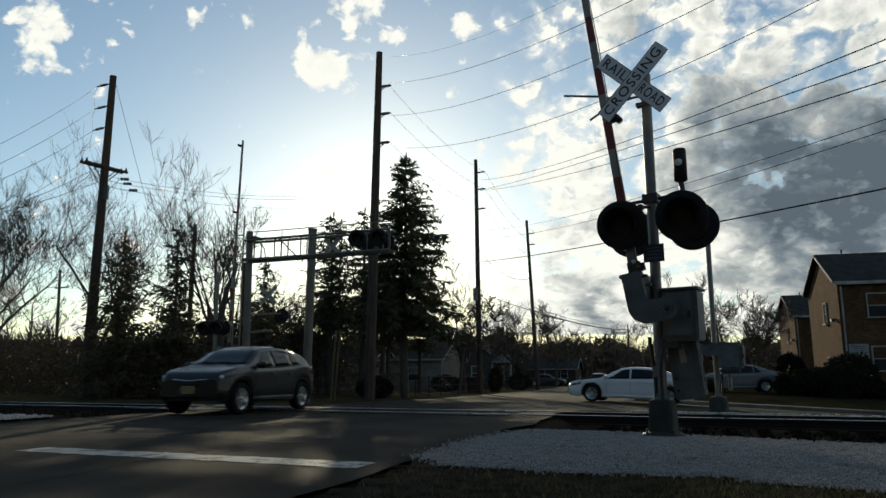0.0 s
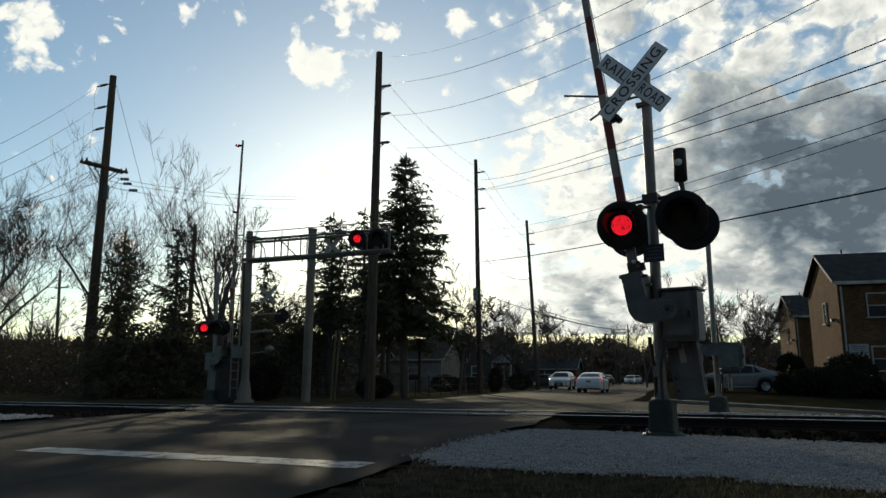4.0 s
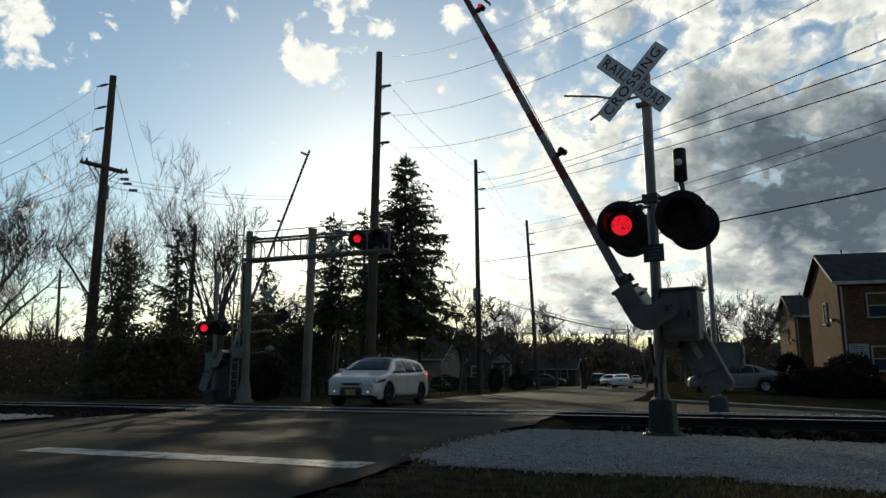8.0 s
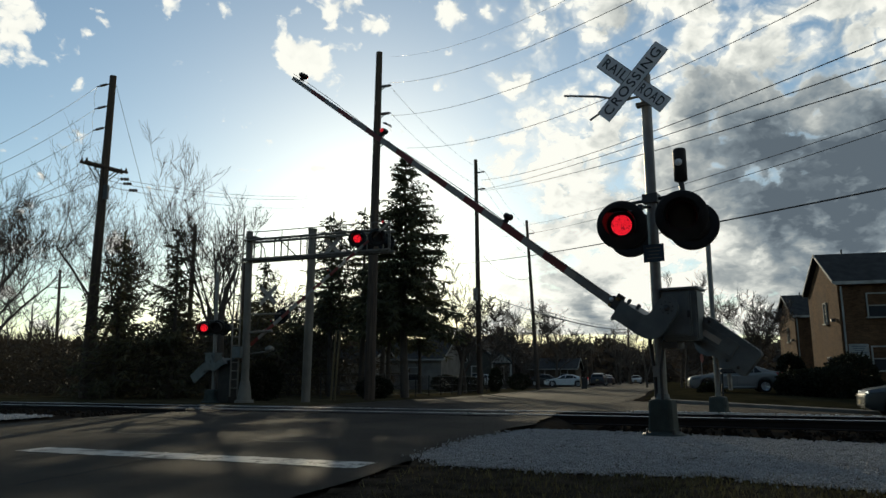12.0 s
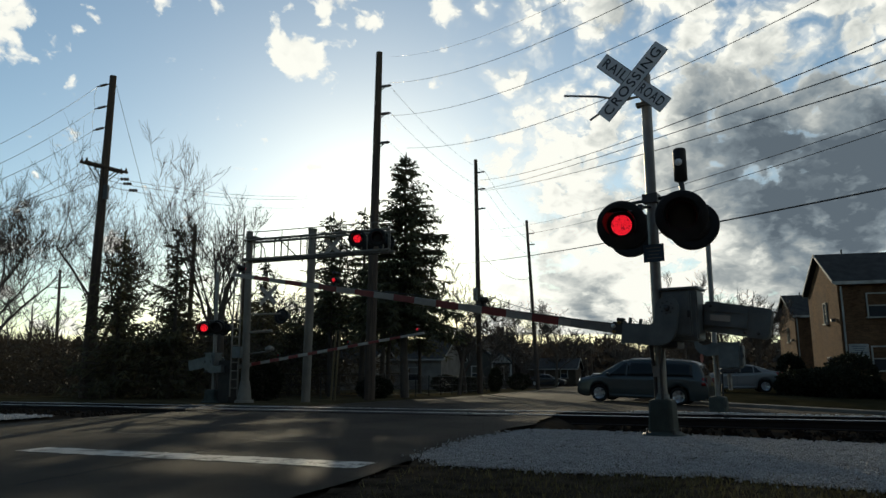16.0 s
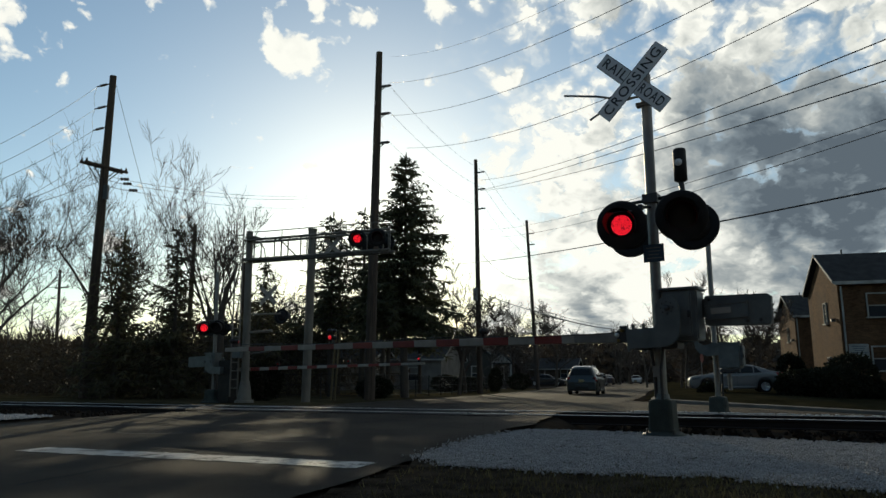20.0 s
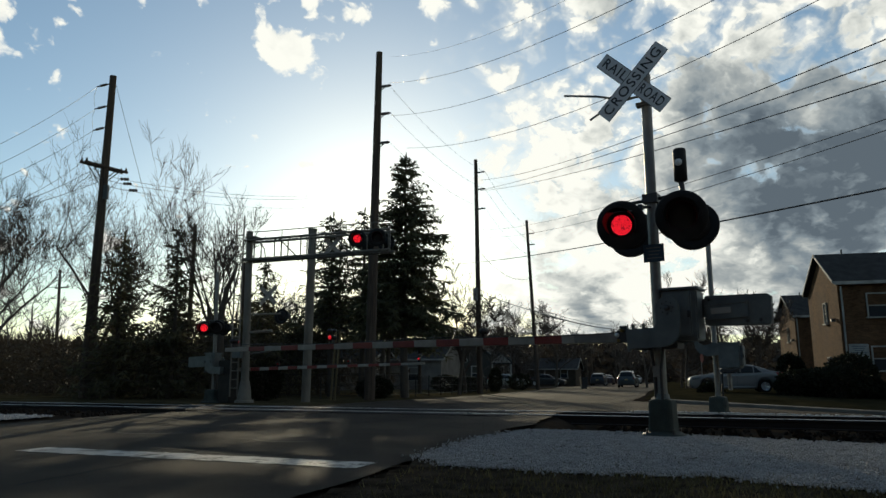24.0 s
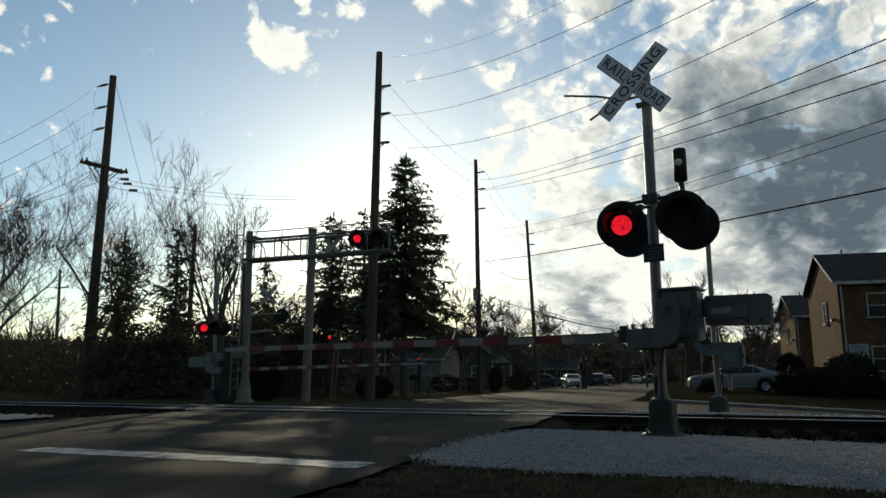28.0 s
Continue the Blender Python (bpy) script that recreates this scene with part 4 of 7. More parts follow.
def mechanism(parent, x0, x1, y0, y1, z0, z1):
    c = ((x0 + x1) / 2, (y0 + y1) / 2, (z0 + z1) / 2)
    w, d, h = x1 - x0, y1 - y0, z1 - z0
    me = Mesh().box(c, (w, d, h))
    box = part("gate_mechanism", me, GREY_PAINT, parent, "grey gate mechanism housing", bevel=0.02)
    part("housing_cover", Mesh().box((c[0], y0 - 0.03, c[2] + 0.01), (w * 0.7, 0.07, h * 0.86)), GREY_PAINT, box, "raised grey cover", bevel=0.02)
    part("housing_lid", Mesh().box((c[0], c[1], z1 + 0.015), (w + 0.05, d + 0.05, 0.035)), GREY_PAINT, box, bevel=0.008)
    for s in (-1, 1):
        part("cover_latch", Mesh().box((c[0] + s * w * 0.3, y0 - 0.075, z0 + h * 0.5), (0.04, 0.025, 0.09)), DARK_STEEL, box, bevel=0.004)
    part("mounting_clamp", Mesh().box((c[0] - w * 0.35, c[1], z0 - 0.05), (0.2, d * 0.9, 0.08)), DARK_STEEL, box, bevel=0.006)
    return box


def mast_base(parent, z=0.0, k=1.0):
    me = Mesh()
    me.loft([[Vector((sx * a, sy * a, h)) for sx, sy in ((-1, -0.8), (-0.8, -1), (0.8, -1), (1, -0.8), (1, 0.8), (0.8, 1), (-0.8, 1), (-1, 0.8))] for a, h in ((0.19 * k, z + 0.06), (0.175 * k, z + 0.4), (0.165 * k, z + 0.45), (0.09 * k, z + 0.47))], smooth=False)
    b = part("junction_base", me, BASE_PAINT, parent, "dark green-grey cast junction base", bevel=0.008)
    part("base_flange", Mesh().lathe([(0.0, 0.02), (0.0, 0.33 * k), (0.03, 0.32 * k), (0.065, 0.23 * k), (0.07, 0.02)], (0, 0, z), (0, 0, 1), 20), BASE_PAINT, b, "round foot flange")
    for i in range(4):
        a = math.pi / 4 + i * math.pi / 2
        part("anchor_bolt", Mesh().rod((0.275 * k * math.cos(a), 0.275 * k * math.sin(a), z + 0.02), (0.275 * k * math.cos(a), 0.275 * k * math.sin(a), z + 0.1), 0.016, n=6), DARK_STEEL, b)
    part("access_door", Mesh().box((0, -0.186 * k, z + 0.23), (0.24 * k, 0.012, 0.26)), BASE_PAINT, b, bevel=0.004)
    return b


# near signal: mast, crossbuck, four lamps, bell, gate
SIGNAL_TURN = -32.65
signal = thing("crossing_signal", pose(2.8, 9.25, 0.0, 0, 0, SIGNAL_TURN), "galvanised crossing signal mast with crossbuck, red flashers and gate", "crossing signal", "crossing signals")
part("mast", Mesh().rod((0, 0, 0.44), (0, 0, 4.86), 0.07, n=18).lathe([(0, 0.078), (0.05, 0.075), (0.07, 0.001)], (0, 0, 4.84), (0, 0, 1), 16), GALV, signal, "galvanised steel mast")
part("mast_collar", Mesh().rod((0, 0, 0.47), (0, 0, 0.56), 0.1, 0.085, 16), GREY_PAINT, signal)
mast_base(signal, 0.03, 0.84)
part("conduit", Mesh().path([(-0.055, -0.05, 0.45), (-0.06, -0.055, 0.8), (-0.085, -0.06, 1.05), (-0.1, -0.08, 1.28)], 0.024, 8).path([(0.03, -0.09, 0.45), (0.03, -0.1, 0.85), (0.1, -0.12, 1.25)], 0.02, 8), PLASTIC, signal, "black cable conduit")
part("conduit_box", Mesh().box((-0.02, -0.085, 0.84), (0.1, 0.05, 0.14)), GALV, signal, bevel=0.006)
crossbuck(signal, (-0.065, -0.36, 4.671), size=0.973)
part("crossbuck_clamp", Mesh().box((-0.03, -0.17, 4.74), (0.07, 0.36, 0.05)).box((-0.03, -0.17, 4.56), (0.07, 0.36, 0.05)).box((-0.02, -0.05, 4.45), (0.2, 0.1, 0.05)).rod((0.0, -0.08, 4.95), (0.04, 0.02, 4.75), 0.03), DARK_STEEL, signal)
part("bracket_rod", Mesh().path([(-0.06, -0.06, 4.57), (-0.35, -0.1, 4.58), (-0.62, -0.16, 4.66), (-1.1, -0.24, 4.75)], 0.016, 7), GALV, signal, "bent steel bracket rod")
part("bracket_rod", Mesh().path([(-0.06, -0.02, 4.6), (-0.45, -0.05, 4.55), (-0.78, -0.1, 4.36)], 0.016, 7), GALV, signal, "bent steel bracket rod")
part("lamp_crossarm", Mesh().rod((-0.42, 0, 3.09), (0.5, 0, 3.14), 0.025, n=10).box((0, 0, 3.12), (0.2, 0.2, 0.12)).rod((0.45, -0.02, 3.12), (0.45, -0.1, 2.86), 0.03).path([(0.0, -0.05, 3.0), (-0.07, -0.2, 2.98), (-0.12, -0.33, 2.93), (-0.2, -0.36, 2.86)], 0.022, 8).path([(0.1, -0.04, 3.02), (0.26, -0.2, 3.0), (0.4, -0.36, 2.9)], 0.022, 8).box((-0.08, -0.24, 2.97), (0.06, 0.07, 0.07)), DARK_STEEL, signal, "dark pipe crossarm")
flasher(signal, (-0.288, -0.42, 2.721), 11, "L", tilt=9, r=0.322)
flasher(signal, (0.483, -0.42, 2.751), 13, "R", tilt=9, r=0.322)
flasher(signal, (-0.36, 0.26, 2.72), 180, "L", tilt=7)
flasher(signal, (0.47, 0.26, 2.74), 180, "R", tilt=7)
bell = part("bell", Mesh().lathe([(0, 0.05), (0.02, 0.085), (0.42, 0.085), (0.45, 0.075), (0.46, 0.001)], (0.4, 0, 3.3), (0, 0, 1), 20), BLACK_PAINT, signal, "black cylindrical warning bell")
part("bell_stem", Mesh().rod((0.42, 0, 3.1), (0.4, 0, 3.32), 0.035), DARK_STEEL, bell)
part("bell_horn", Mesh().lathe([(0, 0.05), (0.012, 0.045), (0.014, 0.001)], (0.4, -0.082, 3.55), (0, -1, 0), 16), SIGN_WHITE, bell, "pale round sound opening")
plate = part("emergency_plate", Mesh().box((0.02, -0.1, 2.37), (0.27, 0.008, 0.235)), BLUE_SIGN, signal, "small blue emergency notice plate", bevel=0.002)
for i in range(4):
    part("text_bar", Mesh().box((0.02 + 0.01 * (i % 2), -0.1055, 2.44 - 0.045 * i), (0.19 - 0.03 * (i % 3), 0.002, 0.012)), GALV, plate)
mechanism(signal, 0.1, 0.54, -0.16, 0.22, 1.22, 1.86)
ARM_PIVOT = (0.22, -0.27, 1.62)
near_arm = gate_arm(signal, ARM_PIVOT, 8.18, ((2.67, "R"), (5.57, "L"), (7.95, "R")))

# far signal on the other side of the track, seen from behind
far_signal = thing("crossing_signal", pose(-8.3, 26.1, -0.12, 0, 0, -25), "weathered crossing signal mast with red flashers and striped gate", "crossing signal", "crossing signals")
part("mast", Mesh().rod((0, 0, 0.44), (-0.1, 0, 4.75), 0.065, n=14), GALV, far_signal, "galvanised steel mast")
mast_base(far_signal, 0.0, 1.3)
part("lamp_crossarm", Mesh().rod((-0.42, 0, 2.95), (0.34, 0, 2.95), 0.025).rod((-0.4, 0, 2.95), (-0.4, 0, 2.75), 0.03).rod((0.3, 0, 2.95), (0.3, 0, 2.75), 0.03), DARK_STEEL, far_signal)
for x, s in ((-0.42, "L"), (0.2, "R")):
    flasher(far_signal, (x, -0.2, 2.68), 30, s, r=0.26)
    flasher(far_signal, (x, 0.2, 2.66), 180, s, r=0.26)
mechanism(far_signal, -0.3, 0.15, -0.2, 0.2, 1.15, 1.75)
part("relay_box", Mesh().box((0.55, 0.1, 0.75), (0.55, 0.4, 1.5)), BLACK_PAINT, far_signal, "dark equipment cabinet", bevel=0.02)
far_arm = gate_arm(far_signal, (0.0, 0.27, 1.5), 8.4, ((2.67, None), (5.57, None), (8.2, "L")), False)

# cantilever with two overhead lamp pairs
cant = thing("cantilever_signal", pose(-7.0, 25.5, -0.1, 0, 0, -17.5), "galvanised overhead cantilever signal with ladder and truss arm", "cantilever signal")
part("column", Mesh().rod((0, 0, 0.5), (-0.1, 0, 6.15), 0.14, 0.12, 18), OLD_STEEL, cant, "tall galvanised column")
part("pedestal", Mesh().loft([Mesh().ring((0, 0, h), (0, 0, 1), r, 16) for h, r in ((0, 0.34), (0.08, 0.33), (0.1, 0.26), (0.55, 0.2), (0.75, 0.16))], smooth=False), OLD_STEEL, cant, "flared base casting")
for z, y in ((5.12, -0.16), (5.12, 0.3), (5.85, -0.16), (5.85, 0.3)):
    part("chord", Mesh().rod((-0.25, y, z - 0.06), (5.5, y, z + (0.03 if z < 5.5 else 0.02)), 0.055 if z < 5.5 else 0.048, n=10), OLD_STEEL, cant, "long truss tube")
for y in (-0.16, 0.3):
    for x in (0.22, 1.05, 1.33, 2.1, 2.42, 4.45, 5.25):
        part("truss_post", Mesh().rod((x, y, 5.1), (x, y, 5.86), 0.024, n=8), OLD_STEEL, cant)
for x0, x1 in ((1.15, 1.95), (2.5, 2.95), (3.3, 4.0)):
    part("truss_brace", Mesh().rod((x0, -0.16, 5.84), (x1, -0.16, 5.1), 0.022, n=8), OLD_STEEL, cant)
part("knee_brace", Mesh().path([(0.12, -0.1, 5.78), (0.42, -0.1, 5.68), (0.6, -0.1, 5.45), (0.66, -0.1, 5.12)], 0.022, 8), OLD_STEEL, cant, "curved knee brace")
for x in (1.33, 2.4, 3.6, 4.8):
    part("rail_post", Mesh().rod((x, -0.16, 5.84), (x, -0.16, 6.11), 0.016, n=7), OLD_STEEL, cant)
for i in range(16):
    part("walkway_bar", Mesh().box((0.1 + i * 0.345, 0.07, 5.14), (0.05, 0.46, 0.03)), OLD_STEEL, cant)
part("handrail", Mesh().rod((0.2, -0.16, 6.08), (5.5, -0.16, 6.14), 0.018).rod((5.5, -0.16, 5.1), (5.5, -0.16, 6.14), 0.018).rod((5.3, 0.3, 5.1), (5.3, 0.3, 6.1), 0.018), OLD_STEEL, cant, "thin walkway handrail")
for s, top in ((-0.52, 6.5), (-0.22, 6.75)):
    part("ladder_rail", Mesh().rod((s, -0.12, 0.2), (s - 0.06, -0.12, top), 0.028, n=8), OLD_STEEL, cant, "ladder side rail")
for i in range(19):
    part("ladder_rung", Mesh().rod((-0.52 - 0.0025 * i, -0.12, 0.5 + i * 0.3), (-0.22 - 0.0025 * i, -0.12, 0.5 + i * 0.3), 0.018, n=6), OLD_STEEL, cant)
part("ladder_cage", Mesh().path([(-0.28, -0.12, 5.2), (-0.8, -0.3, 5.2), (-0.8, -0.3, 6.0), (-0.28, -0.12, 6.0)], 0.022, 6).path([(-0.8, -0.3, 5.6), (-0.28, -0.12, 5.6)], 0.018, 6), OLD_STEEL, cant)
part("top_plate", Mesh().box((0.05, 0.05, 5.9), (0.45, 0.5, 0.06)).box((0.05, 0.05, 5.1), (0.5, 0.55, 0.06)), OLD_STEEL, cant, bevel=0.008)
for x, s in ((4.36, "L"), (5.1, "R")):
    flasher(cant, (x, -0.34, 5.56), 20, s, tilt=10, r=0.31)
    flasher(cant, (x, 0.5, 5.52), 180, s, r=0.31)
for y in (-0.22,):
    crossbuck(cant, (3.05, 0.42, 5.5), lettered=False, size=0.72)
crossbuck(cant, (0.6, 0.3, 3.8), lettered=False, size=0.72)
part("side_arm", Mesh().rod((0.1, 0, 3.1), (1.3, 0.0, 3.1), 0.03).rod((0.1, 0, 2.45), (1.0, 0, 2.5), 0.05), OLD_STEEL, cant)
flasher(cant, (1.25, 0.2, 3.02), 180, "R", r=0.28)
part("bell", Mesh().lathe([(0, 0.001), (0.02, 0.14), (0.08, 0.17), (0.16, 0.1), (0.2, 0.02)], (1.0, -0.1, 1.78), (0, -0.25, 1), 18).rod((0.12, 0, 1.7), (1.0, -0.06, 1.78), 0.03), OLD_STEEL, cant, "round grey gong bell")
part("control_box", Mesh().box((-0.2, -0.25, 1.75), (0.34, 0.2, 0.4)), GREY_PAINT, cant, bevel=0.012)

# gate for the side road
gate3 = thing("crossing_signal", pose(6.88, 18.1, -0.16, 0, 0, 58), "grey crossing signal mast with a gate mechanism beside the side road", "crossing signal", "crossing signals")
part("mast", Mesh().rod((0, 0, 0.4), (0, 0, 5.15), 0.065, n=14), GALV, gate3, "galvanised steel mast")
mast_base(gate3, 0.0, 1.1)
mechanism(gate3, -0.28, 0.2, -0.62, -0.12, 1.15, 1.75)
part("arm_bracket", Mesh().prism([(-0.2, 1.72), (-0.02, 1.8), (0.14, 1.74), (0.24, 1.72), (0.33, 1.78), (0.42, 1.92), (0.46, 1.84), (0.44, 1.66), (0.34, 1.53), (0.18, 1.46), (-0.02, 1.46), (-0.2, 1.5)], "x", -0.2, -0.15), GREY_PAINT, gate3, "grey cast arm bracket", bevel=0.008)
part("conduit", Mesh().path([(0.06, -0.1, 0.4), (-0.05, -0.14, 0.9), (0.08, -0.12, 1.15)], 0.026, 7), PLASTIC, gate3)
for i, y in enumerate((0.75, 0.62)):
    part("warning_light", Mesh().rod((0.05 * i, -0.3, y), (0.05 * i, -0.3, y + 0.28), 0.05, n=10), GALV, gate3)


# ---- utility poles and lines ----
def crossarm(parent, z, half, turn, back=0.0, count=4):
    rot = Matrix.Rotation(radians(turn), 4, "Z")
    me = Mesh().box((0, 0, 0), (2 * half, 0.1, 0.12))
    arm = part("crossarm", me, POLE_WOOD, parent, "weathered wooden crossarm", bevel=0.006)
    arm.matrix_basis = Matrix.Translation((0, 0, z)) @ rot @ Matrix.Translation((0, -0.18 + back, 0))
    for i in range(count):
        x = -half * 0.92 + i * (2 * half * 0.92) / max(1, count - 1)
        part("insulator", Mesh().lathe([(0, 0.03), (0.03, 0.055), (0.05, 0.035), (0.08, 0.055), (0.11, 0.03), (0.14, 0.045), (0.17, 0.001)], (x, 0, 0.06), (0, 0, 1), 8), CERAMIC, arm)
    return arm


def utility_pole(base, top, r, label, group="utility poles"):
    b = Vector(base)
    ob = thing("utility_pole", Matrix.Translation(b), label, "utility pole", group)
    d = Vector(top) - b
    part("shaft", Mesh().loft([Mesh().ring(d * k, d, r * (1 - 0.4 * k), 14) for k in (0, 0.2, 0.4, 0.6, 0.8, 1)]), POLE_WOOD, ob, "tapered weathered wooden shaft")
    return ob


def standoff(pole, at, d, k=1.0):
    """A horizontal line-post insulator."""
    at, d = Vector(at), Vector(d).normalized()
    at.x += POLE_LEAN[pole.name] * at.z
    part("line_post", Mesh().lathe([(h * (1 + 0.3 * (k - 1)), r * k) for h, r in ((0, 0.03), (0.1, 0.05), (0.14, 0.035), (0.2, 0.05), (0.24, 0.035), (0.3, 0.05), (0.34, 0.035), (0.42, 0.045), (0.5, 0.02))], at, d, 9), CERAMIC, pole, "dark line-post insulator")


P1B, P1T = Vector((-16.35, 33, -0.4)), Vector((-16.32, 33, 15.45))
P2B, P2T = Vector((-3.06, 30, -0.35)), Vector((-2.88, 30, 15.25))
P3B, P3T = Vector((2.44, 47.6, -0.4)), Vector((2.28, 47.6, 15.74))
P4B, P4T = Vector((8.24, 62.5, -0.4)), Vector((7.54, 62.5, 14.75))
POLE_LEAN = {}
pole1 = utility_pole(P1B, P1T, 0.26, "tall dark wooden utility pole with double crossarm")
pole2 = utility_pole(P2B, P2T, 0.24, "tall wooden utility pole with line-post insulators")
pole3 = utility_pole(P3B, P3T, 0.2, "slender wooden utility pole beside the road")
pole4 = utility_pole(P4B, P4T, 0.19, "slender leaning wooden utility pole beside the road")
for q, b, t in ((pole2, P2B, P2T), (pole3, P3B, P3T), (pole4, P4B, P4T)):
    POLE_LEAN[q.name] = (t.x - b.x) / (t.z - b.z)
far_poles = [utility_pole(b, t, 0.17, "distant dark utility pole", "utility poles") for b, t in (((-32.3, 60, -0.6), (-32.75, 60, 9.85)), ((24.5, 118, -0.3), (24.3, 118, 8.0)), ((30.8, 118.2, -0.3), (30.7, 118.2, 9.5)), ((31.8, 132, -0.3), (31.6, 132, 9.6)), ((41.8, 165, -0.3), (41.6, 165, 9.2)), ((-13.0, 46, -0.4), (-13.0, 46, 8.2)), ((-15.0, 42, -0.4), (-15.0, 42, 9.9)))]
for back in (0.0, 0.4):
    arm = crossarm(pole1, 11.15 + 0.12 * back, 1.11, 58, back, 2)
    part("brace", Mesh().rod((-0.7, 0, -0.03), (-0.05, 0.12, -0.75), 0.025, n=6), DARK_STEEL, arm)
    part("brace", Mesh().rod((0.7, 0, -0.03), (0.05, 0.12, -0.75), 0.025, n=6), DARK_STEEL, arm)
for z in (15.55, 14.4, 13.3):
    part("strain_insulator", Mesh().lathe([(0, 0.03), (0.1, 0.03), (0.14, 0.075), (0.2, 0.045), (0.27, 0.075), (0.33, 0.045), (0.4, 0.075), (0.48, 0.03), (0.62, 0.03)], (-0.12, 0, z - 0.1), (-0.8, -0.35, -0.4), 9), CERAMIC, pole1, "dark strain insulator")
for i, z in enumerate((13.95, 12.65, 11.3)):
    standoff(pole2, (0.02, 0, z), (1, -0.2, 0.06), 1.5)
    part("brace", Mesh().rod((0.1, 0, z - 0.32), (0.5, -0.08, z), 0.022, n=6), DARK_STEEL, pole2)
part("transformer_bracket", Mesh().box((0.22, -0.1, 9.9), (0.2, 0.2, 0.7)), DARK_STEEL, pole1, bevel=0.01)
part("cable_box", Mesh().box((-0.25, -0.1, 6.7), (0.32, 0.26, 0.85)), GALV, pole3, "grey equipment box", bevel=0.02)
for z in (15.2, 14.0, 12.6):
    standoff(pole3, (0.08, 0, z), (1, -0.2, 0.1), 1.3)
for z in (13.9, 12.9):
    standoff(pole4, (0.08, 0, z), (1, -0.2, 0.1), 1.3)
crossarm(far_poles[0], 8.9, 0.9, -30, 0, 2)
crossarm(far_poles[1], 7.6, 0.8, 20, 0, 2)
crossarm(far_poles[3], 9.2, 0.9, 20, 0, 2)


def wire(name, a, b, sag, r=0.012, label="thin black overhead cable"):
    a, b = Vector(a), Vector(b)
    n = 22
    pts = [a.lerp(b, i / n) - Vector((0, 0, sag * 4 * (i / n) * (1 - i / n))) for i in range(n + 1)]
    return tagged(part(name, Mesh().path(pts, r, 5), WIRE), label, "cable", "overhead cables")


# lines from the roadside poles over the crossing, towards a pole beside the camera
for a, b, sag, r in (
    ((-2.40, 30.0, 15.07), (3.18, 14.0, 9.02), 0.40, 0.004),
    ((-2.39, 30.0, 13.80), (4.47, 13.0, 8.53), 0.49, 0.008),
    ((-2.31, 30.0, 12.25), (5.71, 11.5, 7.81), 0.61, 0.008),
    ((-1.60, 30.0, 10.75), (6.96, 10.0, 7.10), 0.80, 0.008),
    ((2.59, 47.6, 14.28), (6.79, 8.5, 5.51), 0.49, 0.011),
    ((2.58, 47.6, 13.55), (6.74, 8.5, 5.14), 0.20, 0.011),
    ((2.58, 47.6, 13.51), (6.71, 8.5, 4.83), 0.32, 0.011),
    ((2.56, 47.6, 10.75), (6.36, 8.5, 4.23), 0.44, 0.007),
    ((2.55, 47.6, 10.24), (6.34, 8.5, 4.08), 0.49, 0.007),
    ((-0.48, 50.0, 8.74), (5.88, 8.0, 3.08), 0.29, 0.014),
):
    wire("power_line", a, b, sag, r)
# lines between the roadside poles
for z in (15.2, 14.0, 12.6):
    wire("power_line", P3B + Vector((0.5, 0, z + 0.05)), P4B + Vector((0.0, 0, 0.906 * z + 0.3)), 0.6, 0.009)
    wire("power_line", P2B + Vector((0.75, 0, z - 1.3)), P3B + Vector((0.5, 0, z + 0.05)), 0.45, 0.008)
wire("service_line", (3.08, 47.5, 6.18), (7.9, 62.4, 6.58), 0.05, 0.03)
wire("service_line", (7.92, 62.4, 6.58), (30.72, 118, 8.69), 0.5, 0.06)
part("cable_splice", Mesh().rod((10.75, 69.6, 6.62), (11.25, 70.8, 6.64), 0.11, n=8), WIRE, bpy.data.objects["service_line.001"], "dark cable splice")
wire("service_line", (7.9, 62.4, 6.93), (31.31, 118, 9.34), 0.7, 0.022)
wire("service_line", (3.64, 47.5, 5.39), (7.9, 62.4, 5.83), 0.25, 0.016)
wire("service_line", (2.5, 47.5, 9.2), (7.8, 62.4, 9.5), 0.8, 0.014)
wire("service_line", (7.9, 62.4, 5.83), (30.22, 118, 8.03), 1.0, 0.03)
wire("service_line", (30.72, 118, 8.69), (31.7, 132, 8.4), 0.3, 0.03)
# lines at the tall pole beside the track
for a, b, sag, r in (
    ((-16.97, 32.8, 14.8), (-17.18, 23.2, 7.59), 0.25, 0.009),
    ((-16.97, 32.8, 13.65), (-17.06, 23.2, 6.97), 0.25, 0.009),
    ((-16.97, 32.8, 12.55), (-16.98, 23.2, 6.52), 0.25, 0.009),
    ((-17.39, 33.0, 11.09), (-16.44, 23.2, 5.76), 0.35, 0.01),
    ((-16.89, 33.0, 10.66), (-16.62, 23.2, 5.8), 0.25, 0.012),
    ((-16.43, 33.0, 10.1), (-16.77, 23.2, 5.73), 0.15, 0.012),
    ((-15.48, 33.0, 10.16), (-8.83, 45.0, 12.47), 0.3, 0.01),
    ((-15.33, 33.0, 9.93), (-8.82, 45.0, 12.27), 0.3, 0.01),
    ((-15.03, 33.0, 9.6), (-8.99, 45.0, 11.67), 0.3, 0.01),
    ((-16.0, 33.0, 8.0), (-8.5, 46.0, 9.5), 0.3, 0.008),
):
    wire("power_line", a, b, sag, r)
for a, b in (((-16.15, 33.0, 10.42), (-15.48, 33.0, 10.16)), ((-16.15, 33.0, 10.15), (-15.33, 33.0, 9.93)), ((-16.15, 33.0, 9.85), (-15.03, 33.0, 9.6))):
    wire("lead_wire", a, b, 0.03, 0.012)
